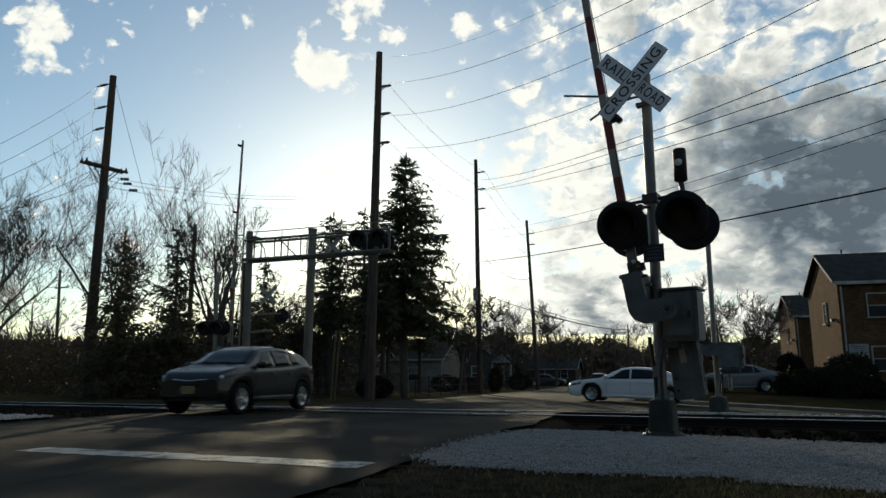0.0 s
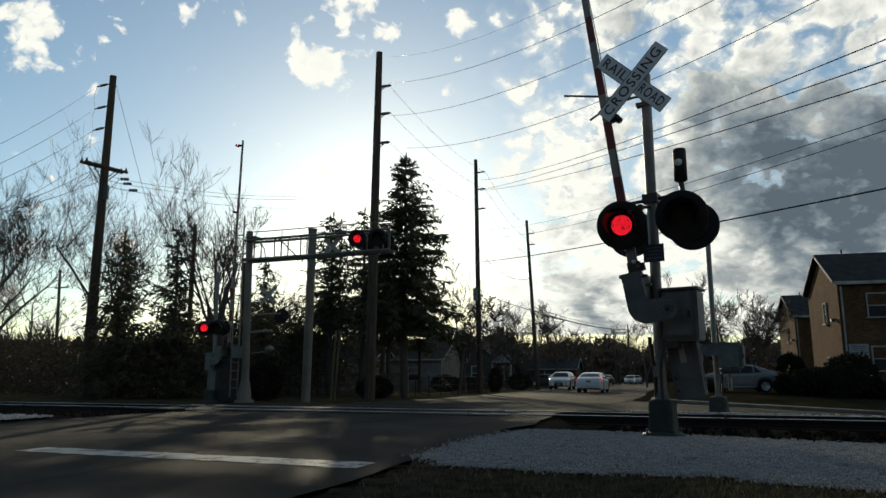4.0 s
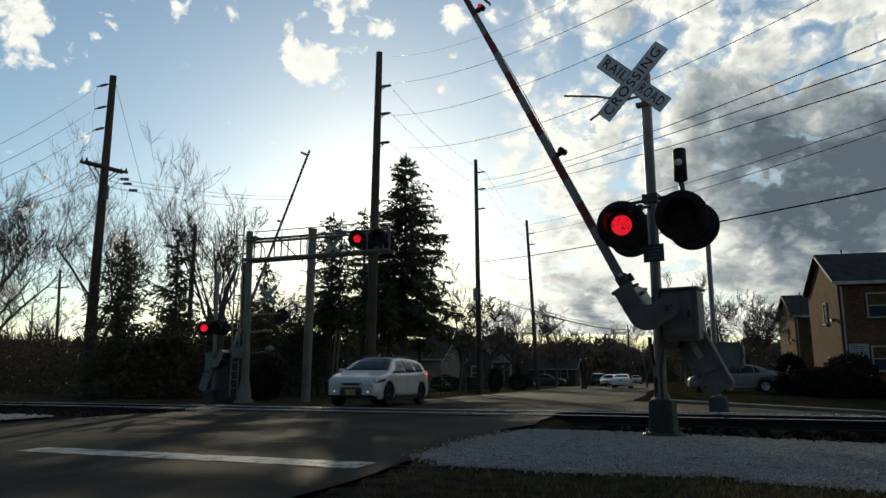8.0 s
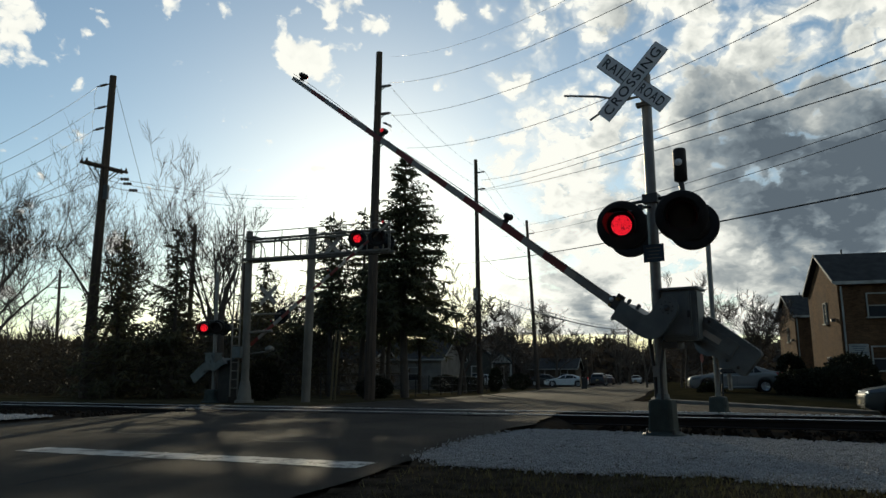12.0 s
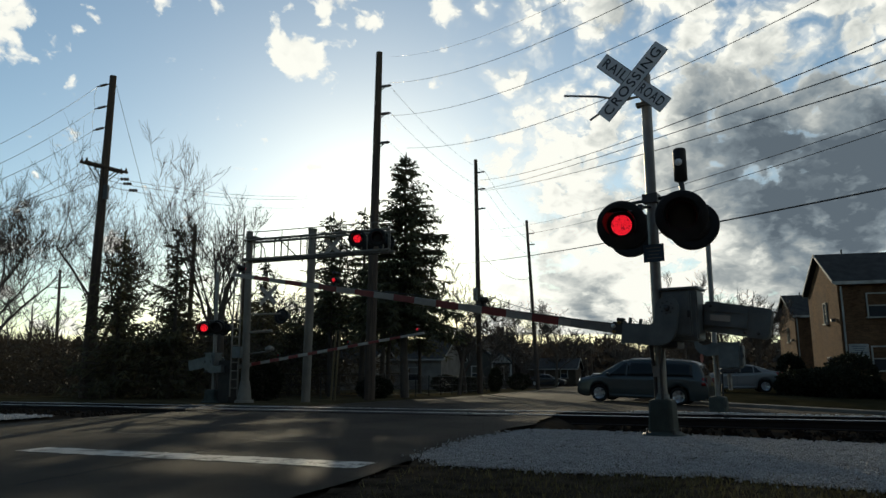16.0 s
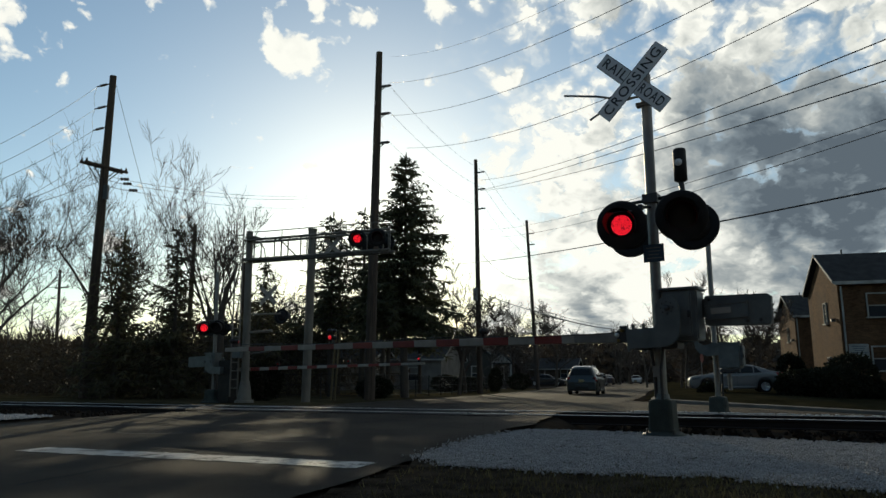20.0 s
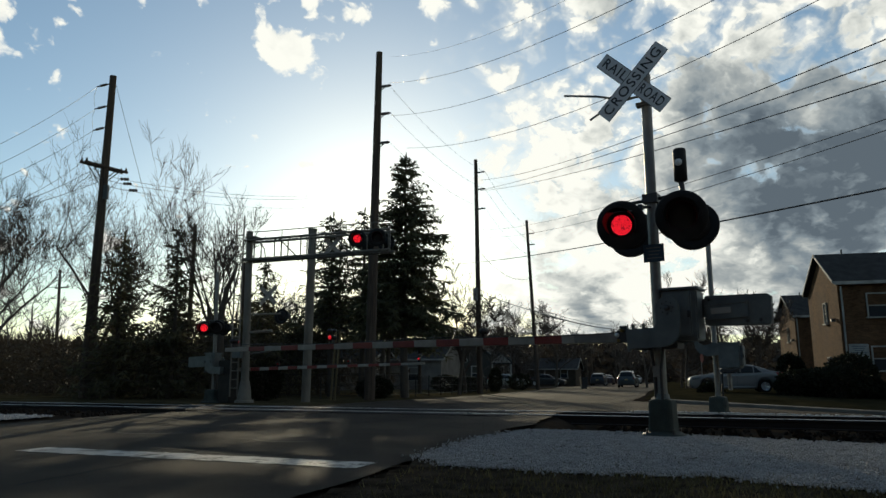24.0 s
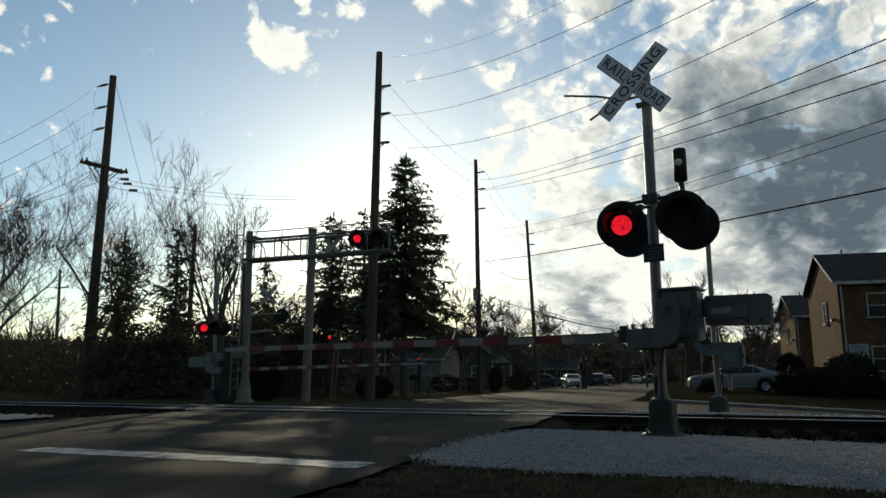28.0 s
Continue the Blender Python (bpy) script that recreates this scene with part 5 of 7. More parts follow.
for a in ((-15.55, 33.0, 10.18), (-15.4, 33.0, 9.95), (-15.1, 33.0, 9.62)):
    part("strain_insulator", Mesh().lathe([(0, 0.02), (0.06, 0.09), (0.14, 0.05), (0.2, 0.09), (0.28, 0.05), (0.34, 0.09), (0.4, 0.02)], Vector(a) - P1B, (0.9, 0.4, 0.1), 8), CERAMIC, pole1, "dark strain insulator")
for dz in (15.25, 14.15, 13.0):
    part("jumper_lead", Mesh().path([(-0.62, -0.2, dz - 0.05), (-0.72, -0.2, dz - 0.5), (-0.66, -0.2, dz - 1.1)], 0.007, 4), WIRE, pole1)
wire("guy_line", (-16.15, 33, 15.0), (-14.6, 34.2, 9.0), 0.02, 0.01, "thin guy wire beside a utility pole")


# ---- trees ----
def bare_tree(name, base, height, seed, label, r=None, lean=0.0, spread=0.55, depth=5, group="bare trees", start=0.25, forks=3, up=0.13, gnarl=0.1):
    rng = random.Random(seed)
    ob = thing(name, Matrix.Translation(base), label, "tree", group)
    trunk, crown = Mesh(), Mesh()
    r = r or height * 0.016

    def grow(p, d, length, rad, level):
        n = 5 if level < 2 else 4 if level < 4 else 3
        pts, q, e = [p], p, d
        for i in range(n):
            e = (e + Vector((rng.gauss(0, gnarl), rng.gauss(0, gnarl), rng.gauss(0.05, gnarl * 0.7))) * (0.5 if level == 0 else 1 + 0.06 * level)).normalized()
            q = q + e * (length / n)
            pts.append(q)
        end = rad * (0.55 if level < depth else 0.35)
        radii = [rad + (end - rad) * i / n for i in range(n + 1)]
        (trunk if level < 1 else crown).path(pts, radii, 7 if level == 0 else 5 if level < 3 else 3, caps=level == 0)
        if level >= depth:
            return
        kids = forks + (rng.random() < 0.5)
        for k in range(kids):
            f = 1.0 if k == 0 else rng.uniform(start if level == 0 else 0.25, 0.95)
            j = min(n - 1, int(f * n))
            c = pts[j].lerp(pts[j + 1], f * n - j) if f < 1 else pts[-1]
            side = Vector((rng.gauss(0, 1), rng.gauss(0, 1), rng.gauss(0.15, 0.5))).normalized()
            grow(c, (e * (1 - spread) + side * spread * (0.6 if k == 0 else 1.0) + Vector((0, 0, up))).normalized(), length * rng.uniform(0.52, 0.8), max(0.009 if base[1] < 40 else 0.018 if base[1] < 56 else 0.023, (rad + (end - rad) * f) * rng.uniform(0.5, 0.74)), level + 1)

    grow(Vector((0, 0, -0.2)), Vector((lean, 0, 1)).normalized(), height * 0.36, r, 0)
    part("trunk", trunk, BARK, ob)
    part("crown", crown, TWIG, ob, "bare winter branches")
    return ob


def spray(me, c, d, length, width, rng):
    """A small ragged spray of needles: two crossed slivers."""
    d = d.normalized()
    s = d.cross(Vector((rng.gauss(0, 1), rng.gauss(0, 1), rng.gauss(0, 1)))).normalized() * width
    me.add([c - s * 0.3, c + d * length * 0.45 + s, c + d * length, c + d * length * 0.4 - s], [(0, 1, 2, 3)])


def spruce(name, base, height, radius, seed, label, bare=0.06, density=1.0, material=None, droop=0.25, group="conifers", ragged=0.25, kind_tip=1.0):
    rng = random.Random(seed)
    ob = thing(name, Matrix.Translation(base), label, "tree", group)
    tr = Mesh()
    tr.path([(rng.gauss(0, 0.04), rng.gauss(0, 0.04), height * k / 8 - 0.2) for k in range(9)], [height * 0.017 * (1 - k / 8.4) + 0.01 for k in range(9)], 8)
    limbs, crown = Mesh(), Mesh()
    z = height * bare
    while z < height * 0.985:
        k = (z - height * bare) / (height * (1 - bare))
        rad = radius * (1 - k) ** (0.8 * kind_tip) + 0.12
        count = max(4, int((6 + 5 * (1 - k)) * density))
        for i in range(count):
            if rng.random() < 0.06:
                continue
            a = rng.uniform(0, 2 * math.pi)
            L = rad * rng.uniform(1 - ragged * 1.6, 1 + ragged * 0.5)
            up = 0.35 - 0.45 * (1 - k)
            pts = []
            for s in range(5):
                f = s / 4
                pts.append(Vector((math.cos(a) * L * f, math.sin(a) * L * f, z + L * (up * f - droop * f * f + 0.12 * f ** 3))))
            limbs.path(pts, [0.03 * (1 - f * 0.8) * (0.4 + 0.6 * (1 - k)) + 0.004 for f in (0, 0.25, 0.5, 0.75, 1)], 3, caps=False)
            m = max(6, int(L * 17 * density))
            for s in range(m):
                f = (s + rng.random()) / m
                if f < 0.12:
                    continue
                j = min(3, int(f * 4))
                c = pts[j].lerp(pts[j + 1], f * 4 - j)
                d = Vector((math.cos(a), math.sin(a), -0.35)) * 0.6 + Vector((rng.gauss(0, 0.7), rng.gauss(0, 0.7), rng.gauss(-0.25, 0.45)))
                spray(crown, c, d, rng.uniform(0.24, 0.5) * (0.7 + 0.4 * (1 - k)), rng.uniform(0.02, 0.055), rng)
        z += height * rng.uniform(0.018, 0.032)
    spray(crown, Vector((0, 0, height - 0.3)), Vector((0, 0, 1)), 0.6, 0.06, rng)
    part("trunk", tr, BARK, ob)
    part("branchwork", limbs, TWIG, ob)
    part("crown", crown, material or NEEDLES, ob, "dark evergreen needles")
    return ob


def shrub(name, base, rx, ry, h, seed, label, count=1500, material=None, cat="shrub", leaf=0.09, group="shrubs"):
    rng = random.Random(seed)
    ob = thing(name, Matrix.Translation(base), label, cat, group)
    stems, me = Mesh(), Mesh()
    for i in range(9):
        a, k = rng.uniform(0, 6.28), rng.uniform(0.3, 0.9)
        stems.path([(0.1 * math.cos(a), 0.1 * math.sin(a), -0.1), (rx * 0.4 * k * math.cos(a), ry * 0.4 * k * math.sin(a), h * 0.4), (rx * k * math.cos(a) * 0.8, ry * k * math.sin(a) * 0.8, h * 0.8)], [0.03, 0.02, 0.008], 4, caps=False)
    for i in range(count):
        d = Vector((rng.gauss(0, 1), rng.gauss(0, 1), rng.gauss(0, 1))).normalized()
        q = rng.uniform(0.55, 1.0) ** 0.5 * (1 + 0.18 * noise.noise(d * 2.2 + Vector((seed, 0, 0))))
        c = Vector((d.x * rx * q, d.y * ry * q, h * 0.5 + d.z * h * 0.5 * q))
        if c.z < 0.02:
            continue
        spray(me, c, d + Vector((rng.gauss(0, 0.7), rng.gauss(0, 0.7), rng.gauss(0, 0.7))), leaf * rng.uniform(0.8, 1.6), leaf * 0.4, rng)
    part("stem_cluster", stems, TWIG, ob)
    part("foliage", me, material or BUSH, ob)
    return ob


def at(x, y):
    return Vector((x, y, land(x, y)))


spruce("spruce_tree", at(-1.95, 36), 12.5, 3.0, 1, "tall dark spruce with drooping boughs behind the pole", density=1.85, bare=0.29, ragged=0.26, kind_tip=0.85)
# pines with seeds 43 to 45 are added behind the others to shade the verge
for x, y, h, r, seed, words in ((-6.0, 38, 9.8, 1.75, 2, "dark ragged pine behind the cantilever signal"), (-4.4, 39, 10.3, 1.8, 3, "dark ragged pine beside the utility pole"), (-3.1, 41, 8.6, 1.9, 7, "dark pine behind the spruce"), (-7.6, 47, 8.5, 2.2, 43, "dark pine behind the yard"), (-4.9, 50, 9.0, 2.3, 44, "dark pine behind the yard"), (-11.4, 46, 5.6, 1.7, 46, "small dark pine behind the gantry"), (-9.0, 43, 4.6, 1.6, 47, "small dark pine behind the gantry"), (-1.6, 49, 8.2, 2.2, 45, "dark pine beside the house")):
    spruce("pine_tree", at(x, y), h, r, seed, words, density=1.0, bare=0.38, ragged=0.6, kind_tip=0.55)
for x, y, h, r, seed in ((-6.6, 45, 11.0, 2.7, 51), (-3.9, 46, 10.6, 2.7, 52)):
    spruce("pine_tree", at(x, y), h, r, seed, "tall broken pine with bare lower trunk behind the yard", density=0.8, bare=0.42, ragged=0.6, kind_tip=0.5)
for x, y, h, r, seed, words in ((-14.4, 31.5, 7.2, 1.8, 4, "dark airy cedar beside the track"), (-12.1, 32, 7.8, 2.0, 5, "broad airy cedar beside the track"), (-9.1, 36, 6.8, 1.5, 6, "small dark cedar behind the gantry"), (-16.2, 36, 6.4, 1.7, 8, "dark cedar behind the utility pole"), (-13.2, 35, 6.2, 1.7, 9, "low dark cedar in the thicket")):
    spruce("cedar_tree", at(x, y), h, r, seed, words, density=0.85, bare=0.05, material=CEDAR, droop=0.0, ragged=0.65, kind_tip=0.75)
for x, y, h, seed, d, sp, ln in ((-18.6, 29, 11.0, 11, 6, 0.5, 0.05), (-21.4, 34, 12.5, 12, 6, 0.5, -0.05), (-16.6, 34.5, 13.5, 13, 6, 0.52, -0.08), (-19.4, 42, 12.5, 15, 5, 0.5, 0.05), (-10.4, 33, 12.8, 26, 6, 0.5, -0.16), (-13.0, 41, 14.0, 14, 5, 0.5, 0.05), (-11.9, 52, 9.0, 17, 5, 0.66, 0), (-10.9, 47, 8.2, 71, 6, 0.66, 0), (-8.3, 48, 8.0, 73, 6, 0.66, 0), (-8.9, 60, 9.6, 27, 5, 0.66, 0), (0.95, 43.5, 7.4, 16, 6, 0.7, 0.12), (1.5, 48.5, 8.8, 81, 5, 0.64, 0), (6.9, 71, 8.6, 82, 5, 0.68, 0), (10.2, 77, 8.6, 83, 5, 0.68, 0), (4.6, 69, 8.2, 84, 5, 0.66, 0), (12.9, 82, 10.4, 18, 6, 0.7, 0), (9.9, 88, 8.6, 19, 5, 0.68, 0), (7.6, 95, 8.8, 28, 5, 0.68, 0), (4.2, 74, 7.6, 29, 5, 0.68, 0), (16.9, 50, 8.8, 20, 6, 0.62, 0), (21.2, 75, 8.5, 30, 5, 0.66, 0), (25.4, 58, 8.8, 21, 6, 0.66, 0), (24.4, 122, 11.5, 22, 5, 0.66, 0), (18.5, 105, 9.5, 23, 5, 0.66, 0), (28.5, 116, 10.5, 31, 5, 0.66, 0), (33.0, 128, 11.0, 32, 5, 0.66, 0), (-26.0, 40, 10.5, 24, 5, 0.62, 0), (-29.0, 50, 11, 40, 5, 0.62, 0), (18.2, 55, 6.0, 42, 5, 0.62, 0)):
    bare_tree("bare_tree", at(x, y), h * (0.95 if x < -10 and y < 43 else 1.1), seed, "leafless winter tree with fine branching twigs", depth=d, spread=sp, lean=ln)
for x, y, rx, h, seed in ((-12.4, 40, 1.7, 4.6, 61), (-10.6, 41, 1.7, 5.2, 62), (-14.6, 40, 2.2, 4.6, 63), (-8.9, 42, 1.5, 4.0, 64)):
    shrub("evergreen_shrub", at(x, y), rx, rx * 0.8, h, seed, "dark ragged evergreen shrub behind the gantry", 4200, CEDAR, leaf=0.1)
# storm-bent stump beside the far signal
stump = thing("broken_tree", Matrix.Translation(at(-8.9, 28.5)), "dark broken tree trunk with a bent limb", "tree")
part("trunk", Mesh().path([(0, 0, -0.2), (0.05, 0, 1.6), (-0.02, 0, 3.2), (0.15, 0, 4.4), (0.42, 0, 5.0), (0.5, 0, 5.4), (0.3, 0, 5.65), (-0.1, 0, 5.7)], [0.16, 0.14, 0.125, 0.1, 0.085, 0.07, 0.055, 0.03], 9), BARK, stump)
part("limb", Mesh().path([(0, 0, 2.6), (-0.25, 0, 3.6), (-0.3, 0, 4.8), (-0.45, 0, 6.0)], [0.1, 0.08, 0.06, 0.02], 7), BARK, stump)

# undergrowth beyond the track
rng = random.Random(21)
me = Mesh()
for i in range(46000):
    u, n = rng.uniform(-62, -13.5), rng.uniform(24, 46)
    q = on_track(u, n)
    if q.dot(P_DIR) > ROAD_L - 5.5 - rng.random() * 3:
        continue
    h = (2.7 + 1.5 * noise.noise((u * 0.25, n * 0.25, 2))) * rng.random() ** 0.8
    spray(me, Vector((q.x, q.y, land(q.x, q.y) + h)), Vector((rng.gauss(0, 1), rng.gauss(0, 1), rng.gauss(0.3, 0.8))), rng.uniform(0.3, 0.8), rng.uniform(0.012, 0.045), rng)
tagged(part("undergrowth", me, BRUSH), "dark tangled winter undergrowth beyond the track", "undergrowth", kind="stuff")

# distant bare woods all round the skyline
rng = random.Random(22)
me = Mesh()
for i in range(900):
    a = rng.uniform(-42, 42) if i < 620 else rng.uniform(-30, 12)
    dist = rng.uniform(150, 330) if i < 620 else rng.uniform(92, 150)
    x, y = dist * math.sin(radians(a)), dist * math.cos(radians(a))
    p = math.cos(ROAD) * x - math.sin(ROAD) * y
    if ROAD_L - 3 < p < ROAD_R + 3 and y < 165:
        continue
    h = rng.uniform(9, 15) * (0.75 + dist / 600) * (1.0 if i < 620 else 0.62)
    base = Vector((x, y, -0.6))
    me.path([base, base + Vector((0, 0, h * 0.5))], [0.22, 0.12], 4, caps=False)
    for k in range(46):
        d = Vector((rng.gauss(0, 1), rng.gauss(0, 0.5), rng.gauss(0.8, 0.6))).normalized()
        c = base + Vector((0, 0, h * rng.uniform(0.12, 0.62)))
        w = Vector((0.13, 0, 0.05)) * rng.uniform(0.6, 1.5)
        e = c + d * h * rng.uniform(0.2, 0.42)
        me.add([c - w, c + w, e], [(0, 1, 2)])
        for g in range(3):
            c2 = c.lerp(e, rng.uniform(0.3, 0.9))
            e2 = c2 + (d + Vector((rng.gauss(0, 0.7), 0, rng.gauss(0.1, 0.6)))).normalized() * h * rng.uniform(0.08, 0.2)
            me.add([c2 - w * 0.6, c2 + w * 0.6, e2], [(0, 1, 2)])
tagged(part("distant_woods", me, WOODS), "bare winter trees along the skyline", "woods", kind="stuff")
rng = random.Random(23)
me = Mesh()
for i in range(36000):
    a, dist = rng.uniform(-44, 44), rng.uniform(115, 260)
    x, y = dist * math.sin(radians(a)), dist * math.cos(radians(a))
    p = math.cos(ROAD) * x - math.sin(ROAD) * y
    if ROAD_L - 3 < p < ROAD_R + 3 and y < 150:
        continue
    top = (0.05 + 0.02 * noise.noise((a * 0.35, 0, 4))) * dist
    spray(me, Vector((x, y, rng.random() ** 1.2 * top - 0.6)), Vector((rng.gauss(0, 1), 0, rng.gauss(0.3, 1))), rng.uniform(0.9, 2.2), rng.uniform(0.3, 0.7), rng)
tagged(part("distant_thicket", me, WOODS), "dim distant thickets and hedges", "thicket", kind="stuff")


# ---- buildings ----
def window_unit(parent, c, w, h, turn, sash=True, frame_mat=None, shutters=False):
    """A framed window, set in a wall; its outside faces -y before the turn."""
    win = new("window")
    win.parent = parent
    win.matrix_basis = pose(*c, 0, 0, turn)
    t = 0.07
    for n, p, s in (("jamb", (-w / 2 + t / 2, 0, 0), (t, 0.14, h)), ("jamb", (w / 2 - t / 2, 0, 0), (t, 0.14, h)), ("head", (0, 0, h / 2 - t / 2), (w, 0.15, t)), ("sill", (0, -0.04, -h / 2 + t / 2), (w + 0.12, 0.22, t))):
        part(n, Mesh().box(p, s), frame_mat or WHITE_TRIM, win)
    if sash:
        part("meeting_rail", Mesh().box((0, -0.01, 0), (w - 0.1, 0.08, 0.05)), frame_mat or WHITE_TRIM, win)
    for s in ((-1, 1) if sash else (0,)):
        part("pane", Mesh().box((0, 0.02 + 0.01 * s, s * h / 4), (w - 0.12, 0.012, h / (2 if sash else 1) - 0.08)), WINDOW_GLASS, win, "dark reflecting pane")
    if shutters:
        for s in (-1, 1):
            part("window_shutter", Mesh().box((s * (w / 2 + 0.24), -0.02, 0), (0.42, 0.05, h)), SIDING_DARK, win)
    return win


def gabled_house(name, m, length, depth, eave, ridge, wall_mat, label, windows=(), gable_windows=(), overhang=0.35, base=-1.5, group="houses", roof_mat=None):
    """Front wall along +x from the origin at y = 0, depth along +y; the gable ends close it at both sides."""
    ob = thing(name, m, label, "building", group)
    t = 0.25
    part("wall", Mesh().box((length / 2, t / 2, (eave + base) / 2), (length, t, eave - base)), wall_mat, ob)
    part("wall", Mesh().box((length / 2, depth - t / 2, (eave + base) / 2), (length, t, eave - base)), wall_mat, ob)
    for x in (0.0, length - t):
        part("gable_wall", Mesh().prism([(t + 0.001, base), (depth - t - 0.001, base), (depth - t - 0.001, eave), (depth / 2, ridge - 0.12), (t + 0.001, eave)], "x", x, x + t), wall_mat, ob)
    for s in (0, 1):
        y0, y1 = (-overhang, depth / 2) if s == 0 else (depth + overhang, depth / 2)
        k = (ridge - eave) / (depth / 2)
        z0 = eave - k * overhang
        slab = Mesh().prism([(y0, z0), (y1, ridge), (y1, ridge + 0.14), (y0, z0 + 0.14)], "x", -overhang, length + overhang)
        roof = part("roof", slab, roof_mat or ROOFING, ob, "dark shingled roof slope")
        part("fascia", Mesh().box((length / 2, y0 + (0.02 if s else -0.02), z0 + 0.03), (length + 2 * overhang, 0.04, 0.15)), WHITE_TRIM, roof)
        for x in (-overhang - 0.02, length + overhang + 0.02):
            part("rake_board", Mesh().prism([(y0, z0 + 0.01), (y1, ridge + 0.01), (y1, ridge + 0.15), (y0, z0 + 0.15)], "x", x - 0.02, x + 0.02), WHITE_TRIM, roof, "white rake board")
    for x, z, w, h in windows:
        window_unit(ob, (x, -0.02, z), w, h, 0)
    for y, z, w, h in gable_windows:
        window_unit(ob, (-0.02, y, z), w, h, -90)
    return ob


# brick apartment buildings; their gable ends catch the low sun
APT_TURN = -math.degrees(math.atan2(0.25, 0.968))
for k, (x, y, z, ln) in enumerate(((21.25, 38.0, 0.0, 22.0), (29.2, 59.0, 0.0, 16.0))):
    apt = gabled_house("apartment_building", pose(x, y, z, 0, 0, APT_TURN), ln, 6.4, 5.9, 7.75, MORTAR, "two-storey tan brick apartment building with a dark gable roof", windows=[(1.9 + 2.4 * i, zz, 1.15, 1.35) for i in range(6 if k == 0 else 5) for zz in (1.75, 4.55)], gable_windows=((2.6, 4.35, 0.6, 1.25), (2.6, 1.3, 0.6, 1.25)), overhang=0.25, group="apartment buildings")
    part("downspout", Mesh().rod((0.15, -0.1, 5.6), (0.15, -0.1, -1.2), 0.05), WHITE_TRIM, apt, "white downspout")
    part("gutter", Mesh().box((ln / 2, -0.33, 5.72), (ln + 0.4, 0.12, 0.1)), WHITE_TRIM, apt)
    part("flood_lamp", Mesh().box((-0.16, 0.7, 3.85), (0.25, 0.22, 0.16)).rod((-0.02, 0.7, 3.8), (-0.16, 0.7, 3.85), 0.04), DARK_STEEL, apt, bevel=0.02)
    part("vent_pipe", Mesh().rod((1.2, 3.0, 7.5), (1.2, 3.0, 8.1), 0.05), DARK_STEEL, apt)
    if k == 0:
        sign = part("notice_board", Mesh().box((0.75, -0.04, 2.1), (0.95, 0.05, 0.85)), SIGN_GREY, apt, "white notice board with small dark print", bevel=0.01)
        for i in range(6):
            part("text_bar", Mesh().box((0.75, -0.068, 2.4 - 0.11 * i), (0.7 - 0.12 * (i % 3), 0.004, 0.035)), BLUE_SIGN if i < 4 else LETTER, sign)

h1 = gabled_house("house", pose(6.6, 89.6, -1.0, 0, 0, 72.5) @ Matrix.Scale(1.55, 4), 9.0, 5.6, 2.75, 4.6, SIDING, "pale gabled house with a dark roof behind the trees", windows=((2.2, 1.5, 1.0, 1.2), (5.0, 1.5, 1.0, 1.2)), gable_windows=((4.4, 1.5, 0.7, 1.0), (1.6, 1.5, 0.9, 1.2)))
part("porch_roof", Mesh().prism([(-1.6, 2.35), (-0.7, 3.15), (0.2, 2.35), (0.2, 2.2), (-1.6, 2.2)], "x", -1.2, 0.8), ROOFING, h1, "small gabled porch roof")
part("porch_gable", Mesh().prism([(-1.5, 2.3), (-0.7, 3.02), (0.1, 2.3)], "x", -1.26, -1.21), WHITE_TRIM, h1, "white porch gable")
for y in (-1.45, 0.05):
    part("porch_post", Mesh().box((-1.1, y, 0.9), (0.12, 0.12, 2.6)), WHITE_TRIM, h1)
h2 = gabled_house("house", pose(12.4, 106.5, -1.1, 0, 0, 72.5) @ Matrix.Scale(1.65, 4), 6.5, 5.8, 3.1, 5.0, SIDING_TAN, "tan house with a dark roof and brick chimney", windows=((2, 1.6, 1.0, 1.2), (5, 1.6, 1, 1.2)), gable_windows=((1.4, 1.7, 0.8, 1.5),))
part("chimney", Mesh().box((2.5, 2.9, 5.2), (0.6, 0.6, 1.3)), SIDING_DARK, h2, "brick chimney", bevel=0.02)
gabled_house("house", pose(11.3, 97, -0.3, 0, 0, -17.5), 6.5, 6.5, 2.3, 3.6, SIDING_TAN, "low distant house with a dark roof", windows=((2, 1.6, 1.0, 1.2), (5, 1.6, 1, 1.2)))
gabled_house("garage", pose(-11.0, 62, -0.4, 0, 0, -17.5), 5.0, 6.0, 2.4, 3.8, SIDING_WHITE, "pale garage behind the trees", windows=((2.5, 1.3, 1.0, 1.0),))
gabled_house("house", pose(-24.0, 66, -0.4, 0, 0, -17.5), 9.0, 7.5, 3.0, 5.0, SIDING_WHITE, "pale house behind the trees", windows=((2.5, 1.5, 1.0, 1.2), (6.5, 1.5, 1.0, 1.2)))

gabled_house("house", pose(-7.8, 66, -0.4, 0, 0, -17.5), 8.0, 7.0, 2.9, 4.7, SIDING_WHITE, "pale bungalow behind the yard trees", windows=((2.0, 1.5, 1.0, 1.2), (5.5, 1.5, 1.2, 1.2)))

# clipped shrubs before the apartments
for x, y, rx, h, s in ((18.1, 36.5, 1.2, 1.7, 31), (19.0, 35.2, 1.3, 1.9, 32), (20.2, 35.6, 1.25, 2.5, 33), (13.9, 37.5, 0.6, 0.8, 34), (20.1, 41.5, 0.8, 2.6, 35), (21.9, 35.4, 1.3, 1.2, 36), (23.8, 34.9, 1.4, 1.2, 37), (25.7, 34.4, 1.4, 1.2, 38)):
    shrub("clipped_shrub", at(x, y), rx, rx, h, s, "dense dark evergreen shrub before the apartments", 5200, leaf=0.13)

